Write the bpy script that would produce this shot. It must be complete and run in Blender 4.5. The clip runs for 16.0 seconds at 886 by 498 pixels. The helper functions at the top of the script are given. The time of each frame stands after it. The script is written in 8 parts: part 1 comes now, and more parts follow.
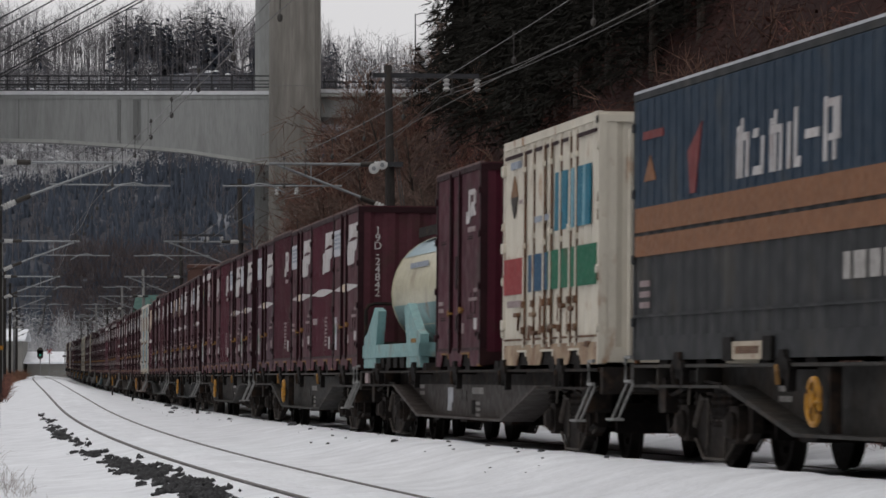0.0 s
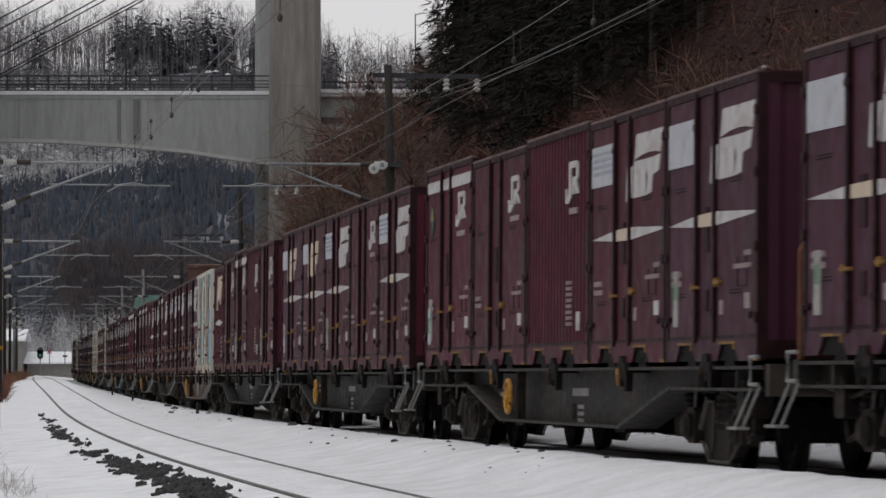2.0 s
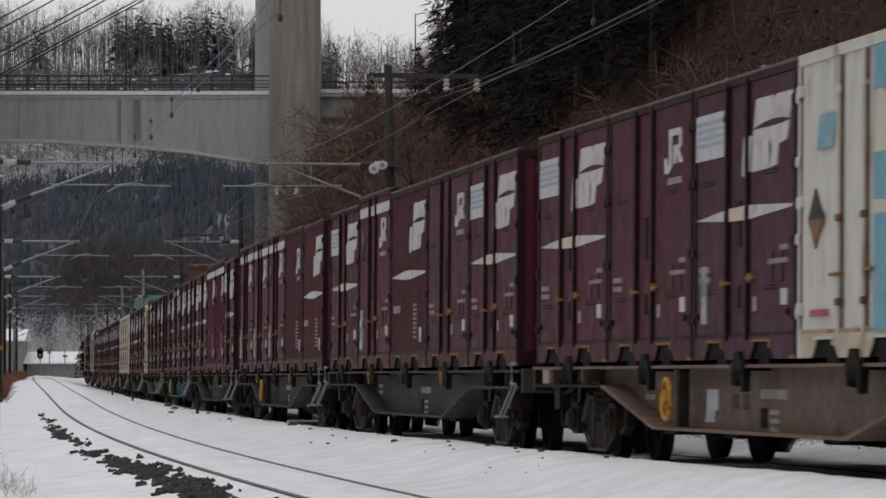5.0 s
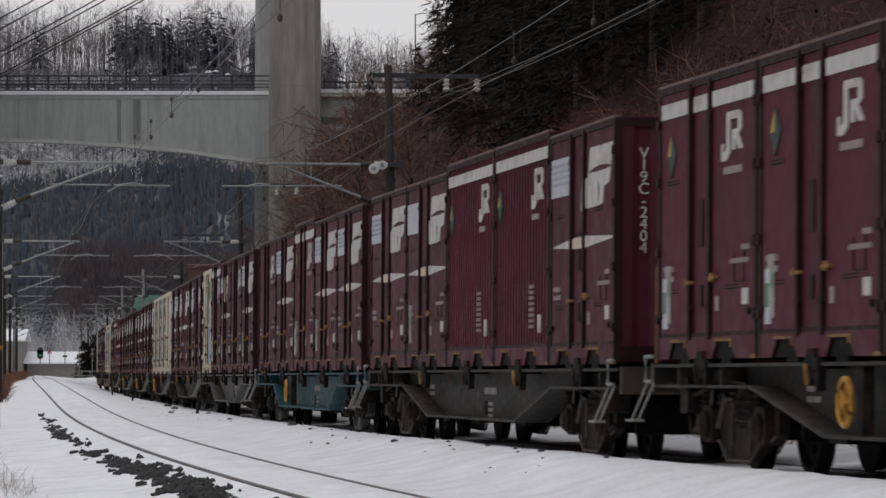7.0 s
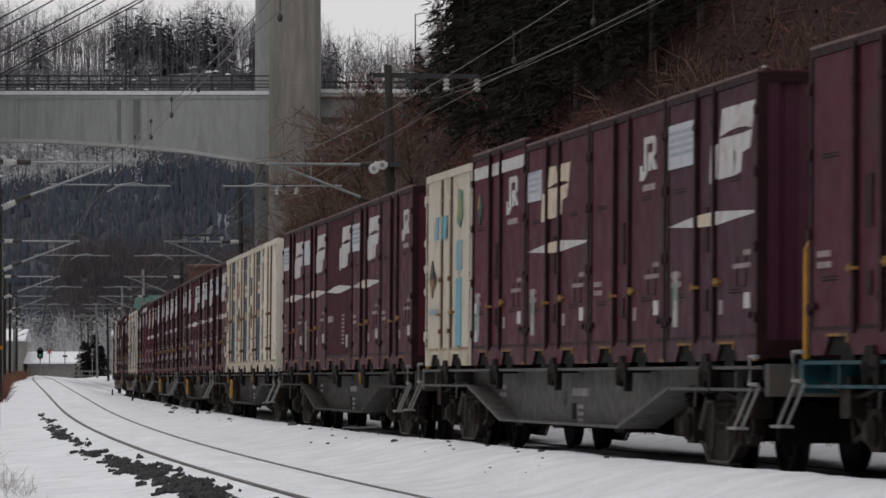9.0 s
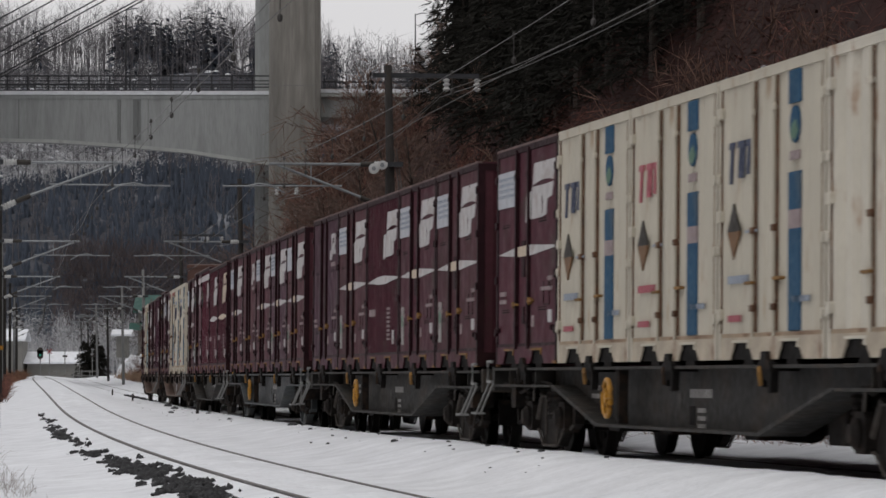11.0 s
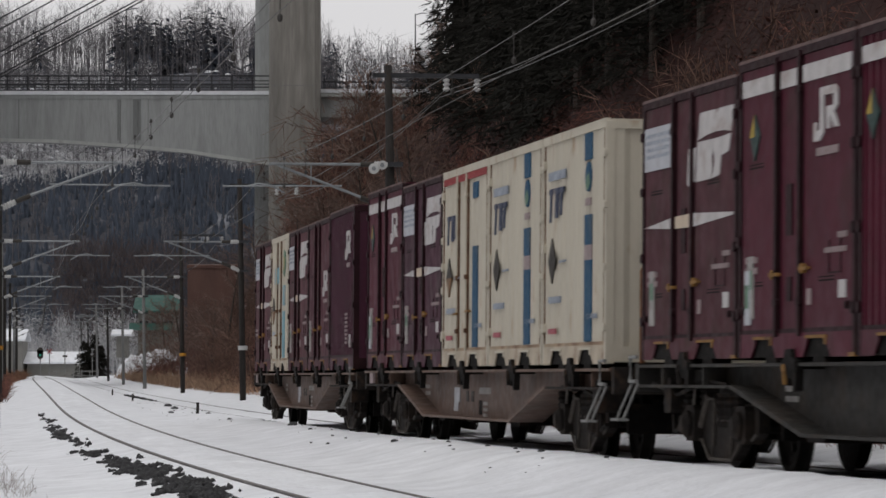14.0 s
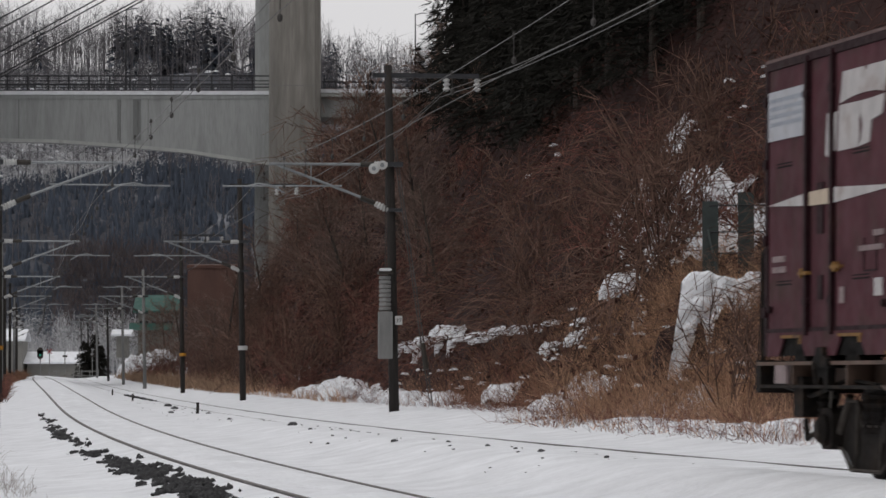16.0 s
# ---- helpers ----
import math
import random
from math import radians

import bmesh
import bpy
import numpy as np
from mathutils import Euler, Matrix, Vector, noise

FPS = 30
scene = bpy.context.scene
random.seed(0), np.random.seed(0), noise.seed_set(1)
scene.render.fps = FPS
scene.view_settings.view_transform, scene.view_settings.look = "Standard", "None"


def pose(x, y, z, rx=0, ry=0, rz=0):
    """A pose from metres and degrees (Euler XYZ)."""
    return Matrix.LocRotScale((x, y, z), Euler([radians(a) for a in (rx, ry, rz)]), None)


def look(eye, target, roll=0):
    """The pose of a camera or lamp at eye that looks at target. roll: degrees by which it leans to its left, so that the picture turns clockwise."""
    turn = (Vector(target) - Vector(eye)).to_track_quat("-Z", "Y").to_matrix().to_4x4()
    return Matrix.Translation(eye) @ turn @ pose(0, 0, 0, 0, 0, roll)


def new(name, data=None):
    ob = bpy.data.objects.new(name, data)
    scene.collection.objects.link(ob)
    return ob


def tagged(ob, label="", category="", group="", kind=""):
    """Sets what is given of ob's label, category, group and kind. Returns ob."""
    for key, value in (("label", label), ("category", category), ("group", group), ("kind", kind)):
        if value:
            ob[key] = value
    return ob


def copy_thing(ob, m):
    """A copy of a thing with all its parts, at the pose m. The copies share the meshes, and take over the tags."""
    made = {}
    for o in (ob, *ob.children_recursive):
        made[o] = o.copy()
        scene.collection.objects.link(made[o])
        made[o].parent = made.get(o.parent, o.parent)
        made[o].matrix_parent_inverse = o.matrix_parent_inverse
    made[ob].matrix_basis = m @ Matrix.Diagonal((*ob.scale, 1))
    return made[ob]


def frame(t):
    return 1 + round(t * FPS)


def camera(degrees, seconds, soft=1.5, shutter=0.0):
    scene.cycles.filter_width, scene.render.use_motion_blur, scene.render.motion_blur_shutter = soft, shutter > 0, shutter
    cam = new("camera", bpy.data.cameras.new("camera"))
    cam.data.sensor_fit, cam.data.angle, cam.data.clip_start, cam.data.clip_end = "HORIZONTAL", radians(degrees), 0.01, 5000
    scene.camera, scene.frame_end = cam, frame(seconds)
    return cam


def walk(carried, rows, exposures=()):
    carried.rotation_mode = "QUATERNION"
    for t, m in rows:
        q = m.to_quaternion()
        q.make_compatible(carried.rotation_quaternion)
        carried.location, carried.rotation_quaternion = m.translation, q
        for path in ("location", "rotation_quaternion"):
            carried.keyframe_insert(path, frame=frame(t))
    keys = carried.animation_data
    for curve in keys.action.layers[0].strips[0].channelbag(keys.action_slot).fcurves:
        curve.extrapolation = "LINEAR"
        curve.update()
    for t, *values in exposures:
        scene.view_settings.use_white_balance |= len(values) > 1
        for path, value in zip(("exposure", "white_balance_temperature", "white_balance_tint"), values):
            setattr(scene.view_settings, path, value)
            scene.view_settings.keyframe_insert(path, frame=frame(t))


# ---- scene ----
cam = camera(12.94, 16.0, soft=1.6, shutter=0.15)
EYE_HEIGHT = 0.935
walk(cam, [(0.0, pose(0, 0, EYE_HEIGHT, 91.874, 0, 0)), (16.0, pose(0, 0, EYE_HEIGHT, 91.874, 0, 0))],
     [(0.0, 0.0), (16.0, 0.0)])

# ---- light: a dull overcast winter sky ----
world = bpy.data.worlds.new("overcast_sky")
scene.world = world
world.use_nodes = True
wn, wl = world.node_tree.nodes, world.node_tree.links
wn.clear()
sky = wn.new("ShaderNodeTexSky")
sky.sky_type = "NISHITA"
sky.sun_disc = False
sky.sun_elevation, sky.sun_rotation = radians(66), radians(212)
sky.air_density, sky.dust_density = 1.0, 4.0
hsv = wn.new("ShaderNodeHueSaturation")
hsv.inputs["Saturation"].default_value = 0.12
veil = wn.new("ShaderNodeMix")
veil.data_type = "RGBA"
veil.inputs["Factor"].default_value = 0.75
veil.inputs["B"].default_value = (6.52, 6.4, 6.52, 1)
# an overcast sky is brighter overhead than near the horizon
wt, wsep, wmap = wn.new("ShaderNodeTexCoord"), wn.new("ShaderNodeSeparateXYZ"), wn.new("ShaderNodeMapRange")
wmap.inputs["From Min"].default_value, wmap.inputs["From Max"].default_value = 0.0, 1.0
wmap.inputs["To Min"].default_value, wmap.inputs["To Max"].default_value = 2.22, 1.88
wl.new(wt.outputs["Generated"], wsep.inputs[0])
wl.new(wsep.outputs["Z"], wmap.inputs["Value"])
bright = wn.new("ShaderNodeVectorMath")
bright.operation = "SCALE"
bg = wn.new("ShaderNodeBackground")
bg.inputs["Strength"].default_value = 0.057
wo = wn.new("ShaderNodeOutputWorld")
wl.new(sky.outputs[0], hsv.inputs["Color"])
wl.new(hsv.outputs[0], veil.inputs["A"])
wl.new(veil.outputs["Result"], bright.inputs[0])
wl.new(wmap.outputs[0], bright.inputs["Scale"])
wl.new(bright.outputs[0], bg.inputs["Color"])
wl.new(bg.outputs[0], wo.inputs["Surface"])
sun = new("sun", bpy.data.lights.new("sun", "SUN"))
sun.data.energy, sun.data.angle, sun.data.color = 0.45, radians(40), (1.0, 0.97, 0.94)
sun.matrix_world = look((-25, -40, 110), (0, 0, 0))


# ---- materials ----
def material(name, color, rough=0.7, metal=0.0, vary=0.25, scale=6.0, bump=0.0, bump_scale=40.0,
             dirt=None, dirt_amount=0.0, dirt_scale=1.5, per_object=0.0, stretch=(1, 1, 1), spec=0.3, islands=0.0):
    """A surface with grain at two scales, optional dirt of another colour and fine relief."""
    m = bpy.data.materials.new(name)
    m.use_nodes = True
    n, l = m.node_tree.nodes, m.node_tree.links
    p = n["Principled BSDF"]
    p.inputs["Roughness"].default_value, p.inputs["Metallic"].default_value = rough, metal
    p.inputs["Specular IOR Level"].default_value = spec
    tc = n.new("ShaderNodeTexCoord")
    mp = n.new("ShaderNodeMapping")
    mp.inputs["Scale"].default_value = stretch
    l.new(tc.outputs["Object"], mp.inputs["Vector"])

    def noise_at(s, detail=4.0):
        t = n.new("ShaderNodeTexNoise")
        t.inputs["Scale"].default_value, t.inputs["Detail"].default_value = s, detail
        l.new(mp.outputs[0], t.inputs["Vector"])
        return t.outputs["Fac"]

    def mix(kind, a, b, fac):
        x = n.new("ShaderNodeMix")
        x.data_type, x.blend_type = "RGBA", kind
        for socket, value in (("A", a), ("B", b), ("Factor", fac)):
            if isinstance(value, (int, float)):
                x.inputs[socket].default_value = value
            elif isinstance(value, tuple):
                x.inputs[socket].default_value = (*value, 1)
            else:
                l.new(value, x.inputs[socket])
        return x.outputs["Result"]

    def ramp(src, lo, hi, a=0.0, b=1.0):
        r = n.new("ShaderNodeMapRange")
        r.inputs["From Min"].default_value, r.inputs["From Max"].default_value = lo, hi
        r.inputs["To Min"].default_value, r.inputs["To Max"].default_value = a, b
        l.new(src, r.inputs["Value"])
        return r.outputs[0]

    dark = tuple(c * (1 - vary) for c in color)
    light = tuple(min(1, c * (1 + vary)) for c in color)
    col = mix("MIX", dark, light, ramp(noise_at(scale), 0.3, 0.7))
    col = mix("MIX", col, mix("MULTIPLY", col, tuple([1 - vary * 0.7] * 3), 1.0), ramp(noise_at(scale * 9, 3), 0.42, 0.72))
    if dirt:
        col = mix("MIX", col, dirt, ramp(noise_at(dirt_scale, 6), 0.62 - dirt_amount * 0.3, 0.75, 0.0, 1.0))
    if per_object or islands:
        src = n.new("ShaderNodeNewGeometry").outputs["Random Per Island"] if islands else n.new("ShaderNodeObjectInfo").outputs["Random"]
        amount = islands or per_object
        bright = n.new("ShaderNodeHueSaturation")
        l.new(ramp(src, 0, 1, 1 - amount, 1 + amount), bright.inputs["Value"])
        l.new(col, bright.inputs["Color"])
        col = bright.outputs[0]
    l.new(col, p.inputs["Base Color"])
    l.new(ramp(noise_at(scale * 2.3), 0.3, 0.7, max(0.05, rough - 0.12), min(1, rough + 0.1)), p.inputs["Roughness"])
    if bump:
        b = n.new("ShaderNodeBump")
        b.inputs["Strength"].default_value = min(1, bump)
        b.inputs["Distance"].default_value = 0.02
        l.new(noise_at(bump_scale, 5), b.inputs["Height"])
        l.new(b.outputs[0], p.inputs["Normal"])
    return m


MAROONS = [
    material("maroon_paint", (0.062, 0.0110, 0.0208), 0.55, vary=0.16, scale=1.6, dirt=(0.045, 0.022, 0.02), dirt_amount=0.25, dirt_scale=2.2, per_object=0.14, spec=0.16),
    material("wine_paint", (0.066, 0.0071, 0.0186), 0.5, vary=0.14, scale=1.4, dirt=(0.045, 0.014, 0.016), dirt_amount=0.15, dirt_scale=2.0, per_object=0.14, spec=0.16),
    material("faded_maroon_paint", (0.071, 0.0218, 0.0290), 0.65, vary=0.2, scale=1.8, dirt=(0.052, 0.028, 0.024), dirt_amount=0.35, dirt_scale=2.6, per_object=0.14, spec=0.16),
    material("plum_paint", (0.053, 0.0150, 0.0284), 0.55, vary=0.16, scale=1.5, dirt=(0.04, 0.022, 0.024), dirt_amount=0.3, dirt_scale=2.4, per_object=0.14, spec=0.16)]
ROOF_DUST = material("dusty_roof_edge", (0.13, 0.085, 0.08), 0.8, vary=0.3, scale=3)
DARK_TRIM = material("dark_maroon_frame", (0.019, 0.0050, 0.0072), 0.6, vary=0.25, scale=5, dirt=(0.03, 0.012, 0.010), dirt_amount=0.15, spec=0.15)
CREAM = material("cream_paint", (0.47, 0.43, 0.35), 0.6, vary=0.07, scale=1.2, dirt=(0.33, 0.24, 0.16), dirt_amount=0.03, dirt_scale=2.2, stretch=(1.6, 1.6, 0.7))
CREAM_OLD = material("rusty_cream_paint", (0.55, 0.51, 0.43), 0.65, vary=0.08, scale=1.5, dirt=(0.28, 0.15, 0.08), dirt_amount=0.05, dirt_scale=2.6, stretch=(1.5, 1.5, 0.8))
RUSTY = material("heavily_rusted_rail", (0.38, 0.29, 0.20), 0.8, vary=0.3, scale=3, dirt=(0.12, 0.05, 0.026), dirt_amount=0.75, dirt_scale=2.6)
RUST = material("rusted_lower_rail", (0.42, 0.36, 0.28), 0.75, vary=0.2, scale=3, dirt=(0.16, 0.08, 0.045), dirt_amount=0.2, dirt_scale=3.2)
WHITE_OLD = material("grey_white_paint", (0.49, 0.475, 0.43), 0.6, vary=0.1, scale=2, dirt=(0.25, 0.2, 0.15), dirt_amount=0.12, stretch=(3, 3, 0.7))
LOGO_WHITE = material("white_marking", (0.46, 0.44, 0.435), 0.6, vary=0.12, scale=5, dirt=(0.30, 0.24, 0.22), dirt_amount=0.25, dirt_scale=4)
LOGO_TAN = material("yellowed_marking", (0.52, 0.43, 0.33), 0.6, vary=0.12, scale=5, dirt=(0.26, 0.18, 0.14), dirt_amount=0.25, dirt_scale=4)
PANEL_WHITE = material("pale_label_sheet", (0.43, 0.44, 0.47), 0.5, vary=0.08, scale=4, dirt=(0.34, 0.33, 0.34), dirt_amount=0.2, dirt_scale=6)
PRINT = material("grey_print", (0.27, 0.30, 0.35), 0.6)
LABEL = material("small_grey_marking", (0.27, 0.21, 0.21), 0.6, vary=0.2, scale=9)
OCHRE = material("worn_ochre_paint", (0.22, 0.115, 0.03), 0.65, vary=0.3, scale=7, dirt=(0.05, 0.025, 0.02), dirt_amount=0.45, dirt_scale=9)
YELLOW = material("yellow_paint", (0.40, 0.19, 0.02), 0.5, vary=0.2, scale=9, dirt=(0.12, 0.06, 0.03), dirt_amount=0.3, dirt_scale=8)
GREEN = material("green_sticker", (0.10, 0.19, 0.13), 0.5)
DARK_GREEN = material("dark_green_marking", (0.02, 0.045, 0.04), 0.5)
BLACK = material("black_marking", (0.03, 0.025, 0.02), 0.6)
BLUE = material("blue_stripe_paint", (0.017, 0.068, 0.13), 0.6, vary=0.12, dirt=(0.06, 0.085, 0.11), dirt_amount=0.15, spec=0.15)
CYAN = material("cyan_stripe_paint", (0.14, 0.30, 0.36), 0.55, vary=0.1, dirt=(0.3, 0.3, 0.28), dirt_amount=0.15)
RED = material("red_stripe_paint", (0.25, 0.036, 0.038), 0.6, vary=0.15, spec=0.15)
GREEN_STRIPE = material("green_stripe_paint", (0.012, 0.115, 0.062), 0.6, vary=0.12, dirt=(0.12, 0.09, 0.05), dirt_amount=0.12, spec=0.15)
NAVY = material("navy_blue_paint", (0.0165, 0.033, 0.055), 0.55, vary=0.12, scale=1.5, dirt=(0.04, 0.047, 0.055), dirt_amount=0.25, spec=0.15)
SLATE = material("slate_grey_paint", (0.025, 0.027, 0.029), 0.55, vary=0.12, scale=1.5, dirt=(0.05, 0.046, 0.04), dirt_amount=0.25, spec=0.15)
ORANGE = material("orange_stripe_paint", (0.185, 0.078, 0.032), 0.55, vary=0.12)
TANK_GREEN = material("sea_green_paint", (0.19, 0.335, 0.335), 0.5, vary=0.15, dirt=(0.16, 0.10, 0.06), dirt_amount=0.2, dirt_scale=3)
TANK_CREAM = material("tank_cream_paint", (0.50, 0.47, 0.35), 0.4, vary=0.1, dirt=(0.3, 0.25, 0.18), dirt_amount=0.2)
TANK_BLUE = material("pale_blue_tank_paint", (0.30, 0.40, 0.44), 0.45, vary=0.12, dirt=(0.25, 0.25, 0.22), dirt_amount=0.3, dirt_scale=3)
INK = material("dark_blue_lettering", (0.05, 0.06, 0.10), 0.6, vary=0.2, scale=6)
SEAM = material("rusty_seam", (0.115, 0.058, 0.032), 0.8, vary=0.45, scale=5, dirt=(0.30, 0.23, 0.16), dirt_amount=0.2, dirt_scale=4)
UNDER = {
    "dark": material("grimy_dark_steel", (0.031, 0.0292, 0.0268), 0.65, vary=0.25, scale=4, dirt=(0.048, 0.036, 0.027), dirt_amount=0.45, dirt_scale=2.5, spec=0.15),
    "mid": material("dull_grey_frame_paint", (0.020, 0.0208, 0.020), 0.65, vary=0.2, scale=3, dirt=(0.034, 0.028, 0.024), dirt_amount=0.4, dirt_scale=2.5, spec=0.15),
    "grey": material("grey_frame_paint", (0.046, 0.051, 0.053), 0.55, vary=0.18, scale=3, dirt=(0.06, 0.05, 0.04), dirt_amount=0.35, dirt_scale=2.5),
    "light": material("light_grey_frame_paint", (0.057, 0.055, 0.053), 0.55, vary=0.18, scale=3, dirt=(0.075, 0.06, 0.05), dirt_amount=0.4, dirt_scale=2.5),
    "brown": material("brown_grey_frame_paint", (0.122, 0.077, 0.058), 0.6, vary=0.18, scale=3, dirt=(0.07, 0.048, 0.038), dirt_amount=0.45, dirt_scale=2.5),
    "umber": material("dark_brown_frame_paint", (0.046, 0.037, 0.033), 0.6, vary=0.2, scale=3, dirt=(0.03, 0.022, 0.018), dirt_amount=0.4, dirt_scale=2.5, spec=0.2),
    "teal": material("teal_frame_paint", (0.010, 0.056, 0.070), 0.55, vary=0.18, scale=3, dirt=(0.03, 0.042, 0.045), dirt_amount=0.3, dirt_scale=2.5, spec=0.2)}
GRIME = material("brake_dust_grime", (0.0135, 0.0108, 0.0095), 0.8, vary=0.35, scale=6, dirt=(0.042, 0.026, 0.017), dirt_amount=0.35, dirt_scale=5, spec=0.15)
# sooty steel, and the painted shade inside the fork pockets
SOOT_SHADE = material("sooty_shade_black", (0.010, 0.0085, 0.0078), 0.8, vary=0.3, scale=6, dirt=(0.03, 0.018, 0.012), dirt_amount=0.25, dirt_scale=6, spec=0.12)
TRI_YELLOW = material("yellow_triangle_paint", (0.34, 0.24, 0.04), 0.6, vary=0.15, scale=6)
WHEEL_STEEL = material("rolled_wheel_steel", (0.014, 0.0115, 0.010), 0.7, vary=0.3, scale=8, spec=0.15)
BOGIE_DUST = material("dusty_bogie_steel", (0.017, 0.0138, 0.012), 0.8, vary=0.35, scale=5, dirt=(0.036, 0.025, 0.019), dirt_amount=0.35, dirt_scale=4, spec=0.15)
# dusty edge colour with the highlight on the edges painted in
BOGIE_EDGE = material("lit_dusty_bogie_edge", (0.075, 0.064, 0.056), 0.7, vary=0.35, scale=6, dirt=(0.03, 0.023, 0.018), dirt_amount=0.5, dirt_scale=6, spec=0.2)
DIAMOND_RUST = material("brown_diamond_marking", (0.16, 0.085, 0.04), 0.6, vary=0.2, scale=6)
FADED_RED = material("faded_red_marking", (0.15, 0.026, 0.026), 0.6, vary=0.2, scale=3)
PINK_INK = material("faded_red_lettering", (0.36, 0.10, 0.12), 0.6, vary=0.2, scale=6)
PEACOCK = material("peacock_blue_lettering", (0.02, 0.135, 0.20), 0.55, vary=0.15, spec=0.15)
RUST_RAIL = material("rust_brown_handrail", (0.13, 0.052, 0.02), 0.7, vary=0.3, scale=8)
NUMBERS = material("pale_stencil_paint", (0.33, 0.315, 0.30), 0.7, vary=0.25, scale=9)
STEP_STEEL = material("pale_step_paint", (0.19, 0.19, 0.185), 0.6, vary=0.2, scale=8, dirt=(0.1, 0.07, 0.05), dirt_amount=0.3)
SNOW = material("snow", (0.745, 0.76, 0.79), 0.75, vary=0.10, scale=1.6, bump=1.0, bump_scale=11.0, spec=0.2)
RAIL = material("rusty_rail_steel", (0.085, 0.076, 0.071), 0.55, metal=0.3, vary=0.3, scale=5)
BALLAST = material("dark_wet_ballast", (0.036, 0.036, 0.038), 0.75, vary=0.3, scale=7, islands=0.4, bump=0.4, bump_scale=60)
CONCRETE_WET = material("wet_stained_concrete", (0.20, 0.208, 0.205), 0.75, vary=0.15, scale=1.2, stretch=(1.3, 1.3, 0.16))
CONCRETE = material("weathered_concrete", (0.35, 0.362, 0.356), 0.8, vary=0.19, scale=0.9, dirt=(0.20, 0.208, 0.204), dirt_amount=0.42, dirt_scale=0.9, stretch=(1.3, 1.3, 0.16), bump=0.3, bump_scale=6)
CONCRETE_WARM = material("brownish_concrete", (0.25, 0.238, 0.216), 0.8, vary=0.26, scale=0.7, dirt=(0.15, 0.14, 0.124), dirt_amount=0.5, dirt_scale=0.9, stretch=(1.3, 1.3, 0.14), bump=0.3, bump_scale=6)
CONCRETE_PALE = material("pale_concrete_edge", (0.42, 0.43, 0.415), 0.8, vary=0.1, scale=0.5, dirt=(0.25, 0.245, 0.235), dirt_amount=0.2, stretch=(1, 1, 0.3))
POLE_DARK = material("dark_weathered_pole", (0.027, 0.023, 0.021), 0.85, vary=0.3, scale=3, stretch=(4, 4, 0.5), bump=0.4)
POLE_GREY = material("grey_concrete_pole", (0.19, 0.19, 0.185), 0.85, vary=0.15, scale=2, stretch=(3, 3, 0.5))
STEEL = material("galvanized_steel", (0.22, 0.232, 0.24), 0.5, metal=0.5, vary=0.15, scale=6)
DARK_STEEL = material("dark_rail_steel", (0.035, 0.036, 0.04), 0.6, vary=0.2)
PORCELAIN = material("white_porcelain", (0.46, 0.46, 0.45), 0.35, vary=0.08, spec=0.5)
WIRE = material("dull_copper_wire", (0.065, 0.061, 0.058), 0.55, metal=0.4, vary=0.2)
WIRE_PALE = material("pale_aluminium_wire", (0.075, 0.073, 0.072), 0.5, metal=0.3, vary=0.2)
HILL_SOIL = material("leaf_litter_soil", (0.032, 0.0158, 0.0140), 0.95, vary=0.4, scale=0.9, dirt=(0.045, 0.03, 0.025), dirt_amount=0.4, dirt_scale=1.6, bump=0.9, bump_scale=5, spec=0.1)


